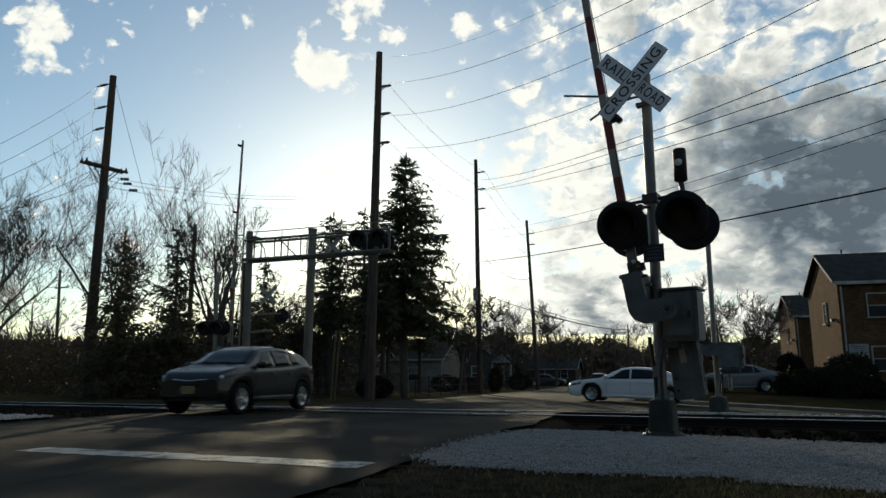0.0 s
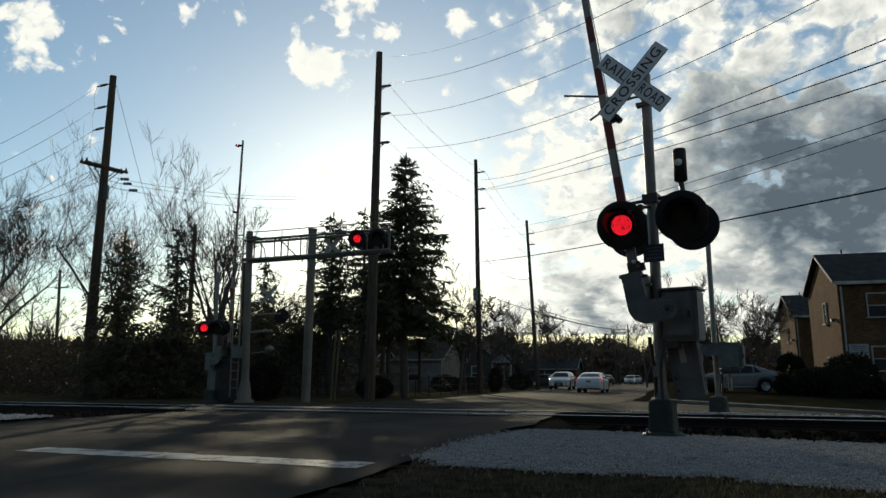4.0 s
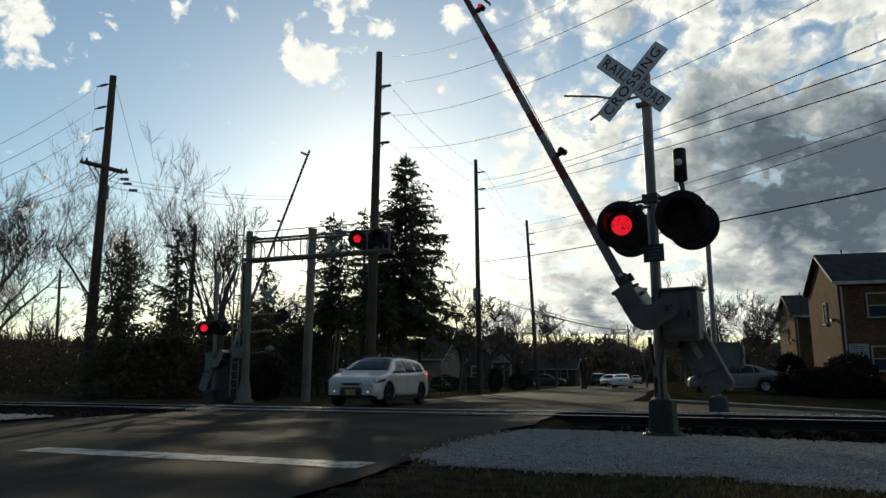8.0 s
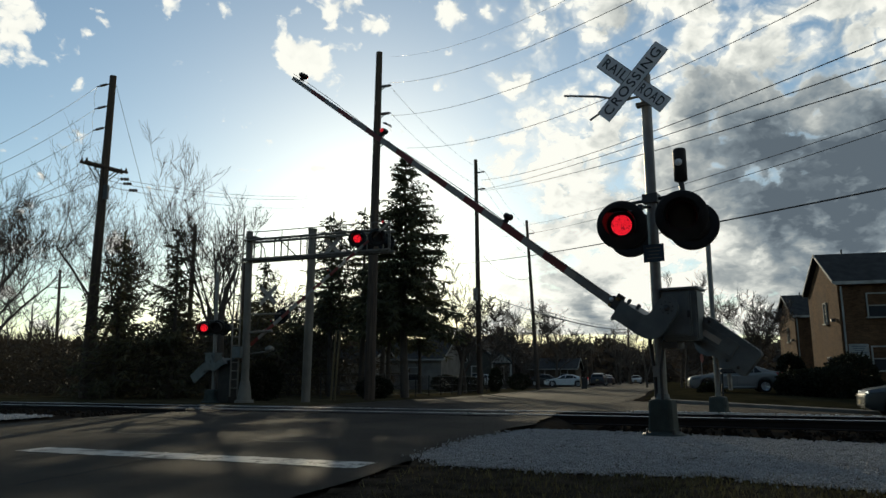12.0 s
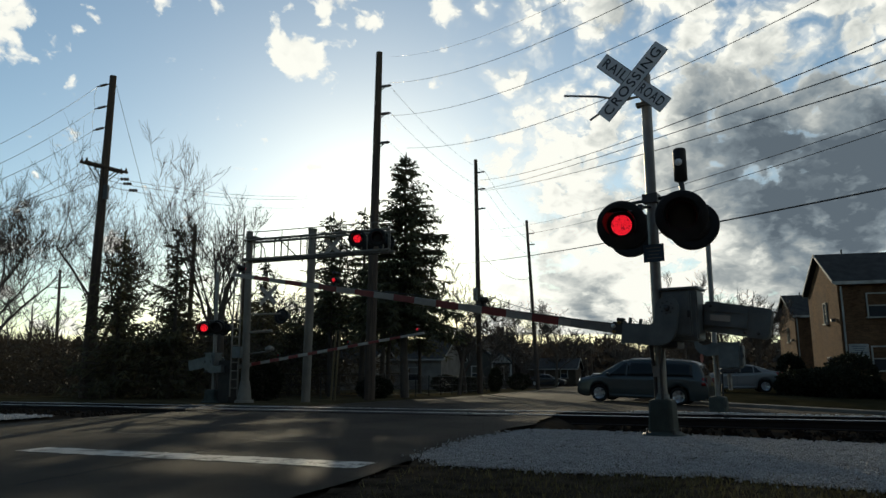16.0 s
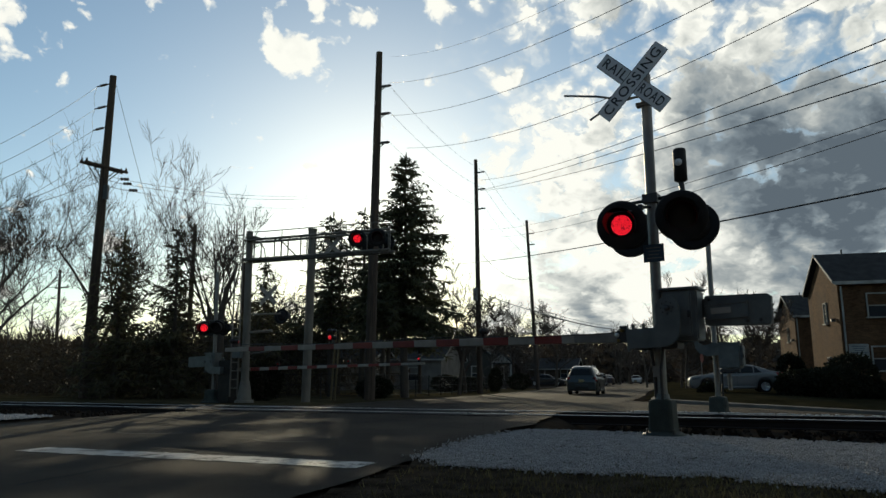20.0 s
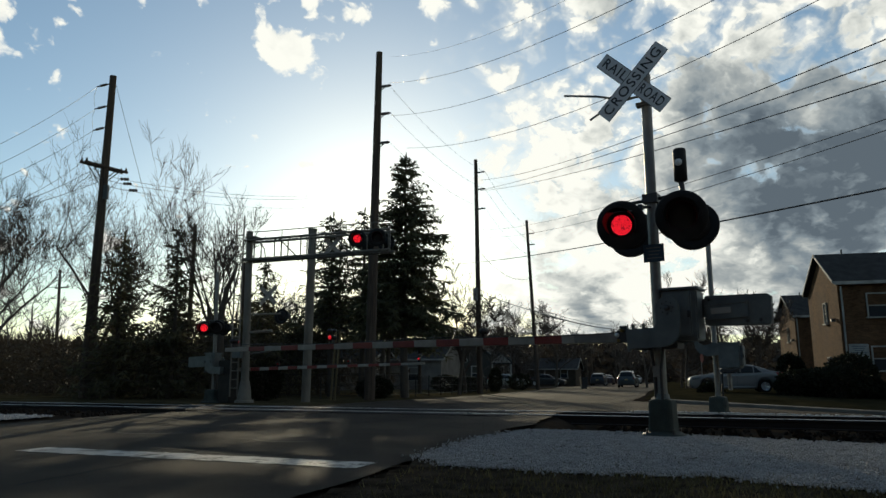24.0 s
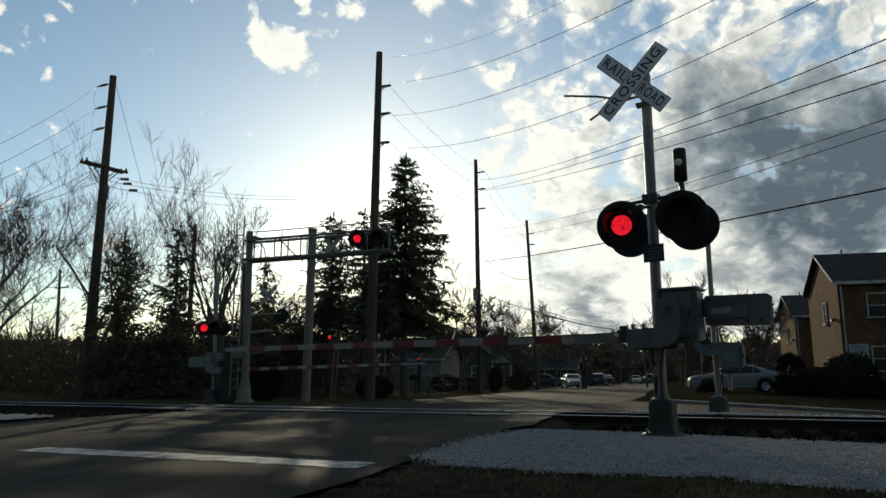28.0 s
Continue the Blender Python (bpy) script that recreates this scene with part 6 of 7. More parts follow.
for x, y, rx, h, s in ((3.9, 53.6, 0.45, 1.7, 51), (0.2, 53.5, 1.1, 1.2, 52), (2.0, 53.0, 1.0, 1.0, 53), (6.6, 62.5, 1.0, 1.3, 54), (-3.2, 33.8, 0.8, 0.9, 55), (-7.2, 29.0, 0.7, 1.5, 56)):
    shrub("garden_shrub", at(x, y), rx, rx, h, s, "dark garden shrub beside the house", 1400, leaf=0.14)

stop = thing("road_sign", Matrix.Translation(at(16.2, 45.0)), "small red road sign on a thin post", "road sign")
part("post", Mesh().rod((0, 0, -0.2), (0, 0, 2.5), 0.03, n=8), GALV, stop)
part("sign_plate", Mesh().loft([[Vector((0.3 * math.cos(a), y, 2.3 + 0.3 * math.sin(a))) for a in [math.pi / 8 + k * math.pi / 4 for k in range(8)]] for y in (-0.05, -0.04)], smooth=False), STRIPE_RED, stop, "red eight-sided plate", m=pose(0, 0, 0, 0, 0, 50))

# low dark fence along the verge
fence = thing("yard_fence", Matrix(), "low black metal yard fence beside the road", "fence")
posts = [on_road(ROAD_L - 2.2, 29.5 + i * 2.2) for i in range(14)] + [on_road(ROAD_L - 2.2 - i * 2.2, 29.5) for i in range(1, 4)]
run = list(reversed(posts[14:])) + posts[:14]
for i, q in enumerate(run):
    part("post", Mesh().rod(q - Vector((0, 0, 0.2)), q + Vector((0, 0, 1.15)), 0.03, n=8), BLACK_PAINT, fence)
    if i:
        a = run[i - 1]
        for h in (0.15, 0.6, 1.08):
            part("fence_rail", Mesh().rod(a + Vector((0, 0, h)), q + Vector((0, 0, h)), 0.014, n=5), BLACK_PAINT, fence)
        me = Mesh()
        for j in range(1, 16):
            c = a.lerp(q, j / 16)
            me.rod(c + Vector((0, 0, 0.15)), c + Vector((0, 0, 1.08)), 0.005, n=3)
        tagged(part("fence_wires", me, BLACK_PAINT, fence), kind="stuff")

# steel column beside the gantry and pole stays
col = thing("steel_column", Matrix.Translation((-5.16, 27.2, -0.15)), "plain weathered steel column beside the road", "column")
part("shaft", Mesh().rod((0, 0, -0.1), (0.06, 0, 6.6), 0.17, 0.16, 16), OLD_STEEL, col)
part("cap", Mesh().rod((0.06, 0, 6.6), (0.06, 0, 6.65), 0.19, n=16), OLD_STEEL, col)
guard = thing("guy_guard", Matrix.Translation((-4.5, 29.6, -0.2)), "yellowish guy wire guards beside a utility pole", "guy guard")
for s in (0, 0.16):
    part("guard_tube", Mesh().rod((s - 0.1, 0, 0), (0.05 + s, 0.1, 2.9), 0.04, n=8), mat("faded_yellow_plastic", (0.1, 0.075, 0.03), 0.6), guard)


# ---- vehicles ----
BLACK_RIM = mat("black_rim_paint", (0.012, 0.012, 0.012), 0.5, 0, bump=0, spec=0.15)


# outline of each kind, front to back: share of the length, share of the height
OUTLINES = {
    "sedan": ((0, 0.44), (0.006, 0.5), (0.03, 0.545), (0.08, 0.58), (0.16, 0.62), (0.25, 0.66), (0.3, 0.73), (0.36, 0.85), (0.415, 0.945), (0.47, 0.985), (0.55, 1.0), (0.64, 0.985), (0.72, 0.935), (0.79, 0.85), (0.855, 0.765), (0.9, 0.74), (0.955, 0.725), (0.98, 0.68), (0.993, 0.58), (1, 0.48)),
    "compact": ((0, 0.47), (0.006, 0.53), (0.025, 0.585), (0.07, 0.625), (0.15, 0.665), (0.235, 0.695), (0.29, 0.775), (0.35, 0.875), (0.405, 0.945), (0.47, 0.985), (0.56, 1.0), (0.66, 0.985), (0.76, 0.95), (0.845, 0.895), (0.875, 0.845), (0.92, 0.735), (0.955, 0.655), (0.98, 0.6), (0.994, 0.52), (1, 0.42)),
    "suv": ((0, 0.42), (0.006, 0.49), (0.02, 0.54), (0.06, 0.59), (0.14, 0.64), (0.225, 0.69), (0.28, 0.79), (0.335, 0.885), (0.385, 0.95), (0.45, 0.985), (0.56, 1.0), (0.7, 0.99), (0.8, 0.97), (0.885, 0.93), (0.91, 0.87), (0.945, 0.74), (0.965, 0.67), (0.985, 0.6), (0.995, 0.5), (1, 0.42)),
    "van": ((0, 0.38), (0.006, 0.44), (0.025, 0.5), (0.07, 0.545), (0.13, 0.585), (0.19, 0.625), (0.25, 0.745), (0.31, 0.87), (0.36, 0.945), (0.43, 0.985), (0.6, 1.0), (0.8, 0.985), (0.9, 0.955), (0.93, 0.91), (0.95, 0.8), (0.972, 0.62), (0.984, 0.57), (0.995, 0.48), (1, 0.4)),
}
BELTS = {"sedan": (0.625, 0.655, 0.69), "compact": (0.635, 0.665, 0.725), "suv": (0.645, 0.665, 0.69), "van": (0.565, 0.585, 0.6)}
# cowl, header, rear header, rear glass foot; door cuts, as shares of the length
CABINS = {"sedan": (0.25, 0.425, 0.68, 0.845, (0.5, 0.68), 0.77), "compact": (0.235, 0.415, 0.86, 0.94, (0.5, 0.69), 0.8), "suv": (0.225, 0.395, 0.895, 0.955, (0.5, 0.7), 0.875), "van": (0.19, 0.37, 0.93, 0.968, (0.4, 0.63), 0.9)}


def car(name, paint, label, L, W, H, kind, base=0.6, lit=True, brake=False, wheel=0.33, group="cars", rims=None):
    """Built nose towards +x, standing on z = 0, centred on its wheelbase: one rounded shell with real wheel openings."""
    ob = thing(name, Matrix(), label, "car", group)
    hw, f = W / 2, L * 0.5
    wb = L * base
    off = L * 0.01
    axles = (wb / 2 + off, -wb / 2 + off)
    xs_o, zs_o = zip(*OUTLINES[kind])
    cowl, head, rhead, foot, cuts, rearq = CABINS[kind]
    b0, b1, b2 = BELTS[kind]
    sill = 0.19 if kind in ("sedan", "van") else 0.24

    def outline(k):
        return H * sum(float(np.interp(k + d, xs_o, zs_o)) * w for d, w in ((-0.012, 0.2), (0, 0.6), (0.012, 0.2)))

    def belt(k):
        v = float(np.interp(k, (0, cowl, 0.55, 0.86, 0.96, 1.0), (b0 - 0.12, b0, b1, b2, b2 - 0.04, 0.5))) * H
        return min(v, outline(k) - 0.045)

    def plan(k):
        front = max(0.0, (0.17 - k) / 0.17)
        rear = max(0.0, (k - 0.87) / 0.13)
        return hw * (1 - 0.2 * front ** 2.4 - 0.13 * rear ** 2.6)

    def low(x, k):
        z = sill + 0.12 * max(0.0, (0.05 - k) / 0.05) + 0.14 * max(0.0, (k - 0.94) / 0.06)
        for a in axles:
            d = abs(x - a)
            if d < wheel + 0.065:
                z = max(z, wheel + math.sqrt((wheel + 0.065) ** 2 - d * d) * 1.0)
        return z

    def section(x):
        """Half of the shell across, from the lower edge to the crown."""
        k = (f - x) / L
        w, zb, zt, zl = plan(k), belt(k), outline(k), low(x, k)
        zm = min(zl, zb - 0.12)
        h = max(0.0, zt - zb)
        tw = w * (0.93 - 0.3 * min(1.0, h / 0.62))
        ze = zb + h * 0.86
        pts = [(w * 0.95, zm)]
        for q, yy in ((0.12, 0.985), (0.3, 1.0), (0.52, 1.0), (0.74, 0.985), (0.9, 0.992), (0.97, 0.975)):
            pts.append((w * yy, zm + (zb - zm) * q))
        pts.append((w * 0.935, zb))
        for q in (0.25, 0.5, 0.75):
            pts.append((w * 0.93 + (tw - w * 0.93) * (q ** 1.25), zb + (ze - zb) * q))
        pts += [(tw, ze), (tw * 0.93, zb + h * 0.935), (tw * 0.75, zb + h * 0.975), (tw * 0.4, zb + h * 0.995), (0.0, zt)]
        return pts

    def flank(x, z, s, out=0.006):
        pts = section(x)
        for (y0, z0), (y1, z1) in zip(pts, pts[1:]):
            if z0 <= z <= z1 and z1 > z0:
                return Vector((x, s * (y0 + (y1 - y0) * (z - z0) / (z1 - z0) + out), z))
        return Vector((x, s * (pts[0][0] + out), z))

    def crown(x, u, out=0.008):
        """A point of the upper surface, u from -1 to 1 across."""
        pts = section(x)[11:]
        y = abs(u) * pts[0][0]
        z = pts[-1][1]
        for (y0, z0), (y1, z1) in zip(pts, pts[1:]):
            if y1 <= y <= y0:
                z = z0 + (z1 - z0) * (y0 - y) / max(1e-6, y0 - y1)
                break
        k = (f - x) / L
        slope = (outline(k + 0.012) - outline(k - 0.012)) / (0.024 * L)
        n = Vector((slope, 0, 1)).normalized()
        return Vector((x, math.copysign(y, u), z)) + n * out

    def panel(pn, grid, material, words="", thick=0.012, inward=None):
        """A thin curved piece from a grid of places."""
        me, n, m = Mesh(), len(grid), len(grid[0])
        back = [[p - inward(p) * thick for p in r] for r in grid]
        rows = [p for r in grid for p in r] + [p for r in back for p in r]
        fs = []
        for i in range(n - 1):
            for j in range(m - 1):
                a = i * m + j
                fs.append((a, a + 1, a + m + 1, a + m))
                fs.append((n * m + a, n * m + a + m, n * m + a + m + 1, n * m + a + 1))
        ring = [j for j in range(m)] + [i * m + m - 1 for i in range(1, n)] + [(n - 1) * m + j for j in range(m - 2, -1, -1)] + [i * m for i in range(n - 2, 0, -1)]
        for i, a in enumerate(ring):
            c = ring[(i + 1) % len(ring)]
            fs.append((a, c, n * m + c, n * m + a))
        me.add(rows, fs, True)
        return part(pn, me, material, ob, words)

    def side_panel(pn, x_of, zs, s, material, words="", cols=7, out=0.006):
        """x_of(q) gives the front and rear end at share q of the height."""
        grid = []
        for i in range(len(zs)):
            q = i / (len(zs) - 1)
            a, c = x_of(q)
            row = []
            for j in range(cols):
                x = a + (c - a) * j / (cols - 1)
                z = zs[i](x) if callable(zs[i]) else zs[i]
                row.append(flank(x, z, s, out))
            grid.append(row)
        return panel(pn, grid, material, words, 0.014, lambda p: Vector((0, s, 0)))

    # the painted shell, split at the door lines of the cowl for finer steps round the wheels
    ks = [0, 0.002, 0.005, 0.01, 0.018, 0.03, 0.045] + [0.065 + 0.0185 * i for i in range(48)] + [0.962, 0.974, 0.984, 0.991, 0.996, 1.0]
    st = [f - L * k for k in ks]
    for a in axles:
        r = wheel + 0.065
        st += [a + r * math.cos(math.pi * i / 20) for i in range(21)] + [a + r + 0.006, a - r - 0.006]
    st = sorted(set(round(x, 4) for x in st))
    rings = []
    for x in st:
        half = section(x)
        rings.append([Vector((x, y, z)) for y, z in half] + [Vector((x, -y, z)) for y, z in reversed(half[:-1])])
    shell = Mesh().loft(rings, caps=False, smooth=True, closed=False)
    for ring in (rings[0], rings[-1]):
        shell.add(ring, [tuple(range(len(ring)))])
    part("body", shell, paint, ob, "rounded painted car body")
    # underbody and wheel wells
    me = Mesh()
    for a, c in ((f - 0.12, axles[0] + wheel + 0.05), (axles[0] - wheel - 0.05, axles[1] + wheel + 0.05), (axles[1] - wheel - 0.05, -f + 0.12)):
        me.box(((a + c) / 2, 0, sill + 0.16), (abs(a - c), W * 0.86, 0.24))
    me.box((0, 0, sill + 0.3), (L * 0.9, W * 0.5, 0.3))
    part("underbody", me, PLASTIC, ob, "black underbody")
    for a in axles:
        for s in (-1, 1):
            r = wheel + 0.06
            arc = [(a + r * math.cos(t), wheel + r * math.sin(t)) for t in [math.pi * i / 14 for i in range(15)]]
            part("wheel_well", Mesh().loft([[Vector((x, s * y, z)) for x, z in arc] for y in (hw * 0.955, hw - 0.3)], caps=False, closed=False), PLASTIC, ob)
            if kind in ("suv", "compact"):
                lip = [(a + (r + e) * math.cos(t), wheel + (r + e) * math.sin(t)) for e in (0.0, 0.03) for t in [math.pi * i / 18 for i in range(19)]]
                g = [[flank(x, max(z, wheel * 0.9), s, 0.008) for x, z in lip[:19]], [flank(x, max(z, wheel * 0.9), s, 0.008) for x, z in lip[19:]]]
                panel("arch_trim", g, PLASTIC, "black arch trim", 0.012, lambda p: Vector((0, s, 0)))
    # glass
    X = lambda k: f - L * k
    gl = [[crown(X(cowl + 0.012 + (head - cowl - 0.022) * i / 8), -0.9 + 1.8 * j / 8) for j in range(9)] for i in range(9)]
    panel("windscreen", gl, CAR_GLASS, "sloping windscreen", 0.012, lambda p: Vector((0.5, 0, 0.85)))
    gl = [[crown(X(rhead + 0.004 + (foot - rhead - 0.004) * i / 6), -0.88 + 1.76 * j / 8) for j in range(9)] for i in range(7)]
    panel("rear_window", gl, CAR_GLASS, "dark rear window", 0.012, lambda p: Vector((-0.7, 0, 0.7)))
    part("wiper", Mesh().path([crown(X(cowl + 0.014), 0.5, 0.02), crown(X(cowl + 0.03), 0.05, 0.022)], 0.008, 5).path([crown(X(cowl + 0.014), -0.1, 0.02), crown(X(cowl + 0.03), -0.6, 0.022)], 0.008, 5), PLASTIC, ob, "black wiper")

    def z_low(x):
        return belt((f - x) / L) + 0.035

    def z_high(x):
        k = (f - x) / L
        return belt(k) + (outline(k) - belt(k)) * 0.8

    def z_mid(q):
        return lambda x: z_low(x) + (z_high(x) - z_low(x)) * q
    lean = (head - cowl) * 0.72
    marks = [cowl + 0.055, *cuts, rearq]
    for s in (-1, 1):
        for i in range(3):
            a, c = marks[i], marks[i + 1]
            fr = lean if i == 0 else 0.0
            bk = {"sedan": -0.065, "compact": -0.055, "suv": -0.03, "van": -0.012}[kind] if i == 2 else 0.0
            g0, g1 = (0.0, 0.0) if i == 0 else (0.006, 0.0)
            side_panel("side_window", lambda q: (X(a + g0 + fr * q), X(c - 0.006 + bk * q)), [z_mid(q) for q in (0, 0.25, 0.5, 0.75, 1.0)], s, CAR_GLASS, "dark side window", 9)
        side_panel("window_trim", lambda q: (X(marks[0] - 0.01), X(marks[3] + 0.004)), [lambda x: z_low(x) - 0.026, lambda x: z_low(x) - 0.004], s, PLASTIC if kind != "sedan" else GALV, "window line trim", 12, 0.008)
        for k in (marks[0] + 0.012, cuts[0], cuts[1] + (0.015 if kind == "sedan" else 0.0)):
            side_panel("door_seam", lambda q: (X(k), X(k) - 0.009), [sill + 0.13 + (b0 * H - sill - 0.14) * i / 5 for i in range(6)], s, PLASTIC, "", 2, 0.0015)
        for k in (cuts[0] - 0.045, cuts[1] - 0.04):
            side_panel("door_handle", lambda q: (X(k - 0.022), X(k + 0.022)), [b0 * H - 0.1, b0 * H - 0.085, b0 * H - 0.07], s, paint, "", 4, 0.03)
        side_panel("sill_trim", lambda q: (axles[0] - wheel - 0.08, axles[1] + wheel + 0.08), [sill + 0.012, sill + 0.06, sill + 0.13], s, PLASTIC if kind in ("suv", "compact") else paint, "black sill trim" if kind in ("suv", "compact") else "", 6, 0.012)
        zc = z_low(X(cowl + 0.07))
        me = Mesh().loft([[Vector((X(cowl + 0.075) + dx * q, s * (hw * 0.95 + y), zc + 0.05 + dz * q)) for dx, dz in ((-0.07, -0.07), (0.03, -0.08), (0.09, 0.0), (0.05, 0.07), (-0.07, 0.075))] for y, q in ((-0.02, 0.35), (0.05, 0.8), (0.13, 1), (0.2, 0.8), (0.215, 0.5))])
        part("side_mirror", me, paint, ob, "rounded door mirror")
        hz = outline(0.045) - (0.1 if kind != "van" else 0.07)
        tall = 0.1 if kind != "compact" else 0.075
        hlp = side_panel("headlight", lambda q: (X(0.012 + 0.006 * q), X(0.105 + 0.03 * q)), [lambda x: hz - tall * 0.85 + 0.25 * (X(0.012) - x) * 0.6, lambda x: hz - tall * 0.3 + 0.2 * (X(0.012) - x), lambda x: hz + 0.02 + 0.2 * (X(0.012) - x)], s, HEAD_GLASS, "dark glazed headlight", 6, 0.005)
        part("headlight_bulb", Mesh().lathe([(0, 0.05), (0.02, 0.045), (0.035, 0.001)], flank(X(0.02), hz - 0.03, s, -0.01), (1, s * 0.35, 0.05), 12), HEADLAMP if (lit and kind not in ("suv", "compact")) else LENS_CLEAR, hlp, "headlight bulb")
        tz = H * (0.66 if kind != "van" else 0.54) if kind != "sedan" else H * 0.66
        th = {"sedan": 0.17, "compact": 0.2, "suv": 0.24, "van": 0.3}[kind]
        side_panel("tail_light", lambda q: (X(0.9 + 0.02 * (1 - q)) if kind != "van" else X(0.955), X(0.988 if kind != "van" else 0.992)), [tz - th * 0.6, tz - th * 0.2, tz + th * 0.15, tz + th * 0.4], s, RED_BRAKE if brake else RED_TAIL, "red tail light", 5, 0.007)
        fog = [Vector((f + 0.012 - 0.05 * j, s * hw * (0.6 + 0.06 * j), sill + 0.2 + 0.035 * i + 0.012 * j)) for i in range(2) for j in range(4)]
        panel("fog_light", [fog[:4], fog[4:]], HEADLAMP if (lit and kind == "suv") else PLASTIC, "lit lower lamp strip" if (lit and kind == "suv") else "", 0.03, lambda p: Vector((1, 0, 0)))
        if kind in ("suv", "van"):
            part("roof_rail", Mesh().path([crown(X(head + 0.04), s * 0.9, 0.0), crown(X(head + 0.07), s * 0.9, 0.045), crown(X(0.62), s * 0.9, 0.05), crown(X(rhead - 0.08), s * 0.9, 0.045), crown(X(rhead - 0.05), s * 0.9, 0.0)], 0.018, 6), GALV if kind == "van" else PLASTIC, ob, "roof rail")
    # front and rear fittings on the fascias
    g1 = outline(0.004) - 0.05

    def grille(pn, z, wide, tall, words, out=0.012):
        gl = []
        for i in range(4):
            zz = z - tall / 2 + tall * i / 3
            sq = 1 - 0.16 * abs(i / 3 - 0.5) * 2
            gl.append([Vector((f + out - 0.11 * (u * wide / hw) ** 2, u * wide * sq, zz)) for u in (-1, -0.75, -0.5, -0.25, 0, 0.25, 0.5, 0.75, 1)])
        return panel(pn, gl, PLASTIC, words, 0.07, lambda p: Vector((1, 0, 0)))
    if kind == "suv":
        grille("upper_grille", g1 - 0.0, hw * 0.6, 0.075, "black upper grille")
        grille("main_grille", g1 - 0.2, hw * 0.66, 0.23, "large black mesh grille", 0.02)
        grille("bumper_cladding", sill + 0.12, hw * 0.78, 0.13, "black lower cladding", 0.02)
    elif kind == "compact":
        grille("main_grille", g1 - 0.05, hw * 0.7, 0.12, "black grille under a chrome bar")
        part("grille_bar", Mesh().path([(f - 0.045, -hw * 0.66, g1 + 0.02), (f + 0.02, -hw * 0.3, g1 - 0.0), (f + 0.03, 0, g1 - 0.02), (f + 0.02, hw * 0.3, g1), (f - 0.045, hw * 0.66, g1 + 0.02)], 0.016, 6), ALLOY, ob, "bright grille bar")
        grille("lower_grille", sill + 0.2, hw * 0.7, 0.2, "black lower grille")
    else:
        grille("main_grille", g1 - 0.06, hw * 0.5, 0.09, "black grille")
        grille("lower_grille", sill + 0.17, hw * 0.62, 0.13, "black lower grille")
    part("number_plate", Mesh().box((f + 0.035, 0, sill + (0.27 if kind != "suv" else 0.2)), (0.015, 0.31, 0.16)), PLATE, ob, "pale number plate", bevel=0.003)
    zp = H * (0.47 if kind != "sedan" else 0.56)
    part("number_plate", Mesh().box((-f - 0.012, 0, zp), (0.02, 0.31, 0.15)), PLATE, ob, "pale number plate", bevel=0.003)
    rb = [[Vector((-f - 0.02 + 0.12 * abs(u) ** 3, u * hw * 0.86, z)) for u in (-1, -0.7, -0.35, 0, 0.35, 0.7, 1)] for z in (sill + 0.2, sill + 0.26, sill + 0.38, sill + 0.42)]
    panel("rear_bumper", rb, paint if kind != "suv" else PLASTIC, "rear bumper", 0.08, lambda p: Vector((-1, 0, 0)))
    wheels = []
    for x in axles:
        for s in (-1, 1):
            y = s * (hw * 0.985)
            w = part("wheel", Mesh().lathe([(-0.21, 0.05), (-0.21, wheel * 0.9), (-0.18, wheel * 0.985), (-0.1, wheel), (-0.03, wheel * 0.985), (0.004, wheel * 0.94), (0.01, wheel * 0.7), (-0.02, wheel * 0.665)], (0, 0, 0), (0, s, 0), 34), TYRE, ob, "black tyre")
            w.matrix_basis = pose(x, y, wheel)
            rim = Mesh().lathe([(-0.07, 0.02), (-0.06, wheel * 0.6), (-0.008, wheel * 0.66), (-0.014, wheel * 0.7)], (0, 0, 0), (0, s, 0), 30)
            for i in range(5):
                a = 2 * math.pi * i / 5
                c, d = math.cos(a), math.sin(a)
                rim.loft([[Vector((c * q - d * e, s * yy, d * q + c * e)) for e, yy in ((-h, -0.04), (h, -0.04), (h * 0.7, o), (-h * 0.7, o))] for q, h, o in ((0.03, 0.05, -0.012), (wheel * 0.3, 0.03, -0.006), (wheel * 0.65, 0.042, -0.01))], smooth=False)
            rim.lathe([(-0.012, 0.045), (0.0, 0.04), (0.002, 0.001)], (0, 0, 0), (0, s, 0), 12)
            part("rim", rim, rims or ALLOY, w, "black five-spoke rim" if rims else "five-spoke alloy rim")
            part("brake_disc", Mesh().lathe([(-0.1, 0.02), (-0.1, wheel * 0.45), (-0.085, wheel * 0.45), (-0.085, 0.02)], (0, 0, 0), (0, s, 0), 20), DARK_STEEL, w)
            wheels.append((w, (x, y, wheel)))
    ob["wheel_radius"] = wheel
    return ob, wheels


GREY_SUV, GREY_W = car("compact_suv", car_paint("dark_grey_paint", (0.009, 0.01, 0.011), 0.2, 0.2), "dark grey compact SUV driving over the crossing", 3.93, 1.68, 1.47, "compact", 0.65, lit=False)
WHITE_SEDAN, SEDAN_W = car("sedan", car_paint("white_paint", (0.58, 0.59, 0.59), 0.0), "white four-door sedan turning at the junction", 4.87, 1.79, 1.38, "sedan", 0.585, brake=True)
WHITE_SUV, WSUV_W = car("suv", car_paint("pearl_white_paint", (0.44, 0.44, 0.44), 0.1), "white SUV with lit front lamps crossing the track", 4.6, 1.8, 1.53, "suv", 0.62, brake=True, wheel=0.34, rims=BLACK_RIM)
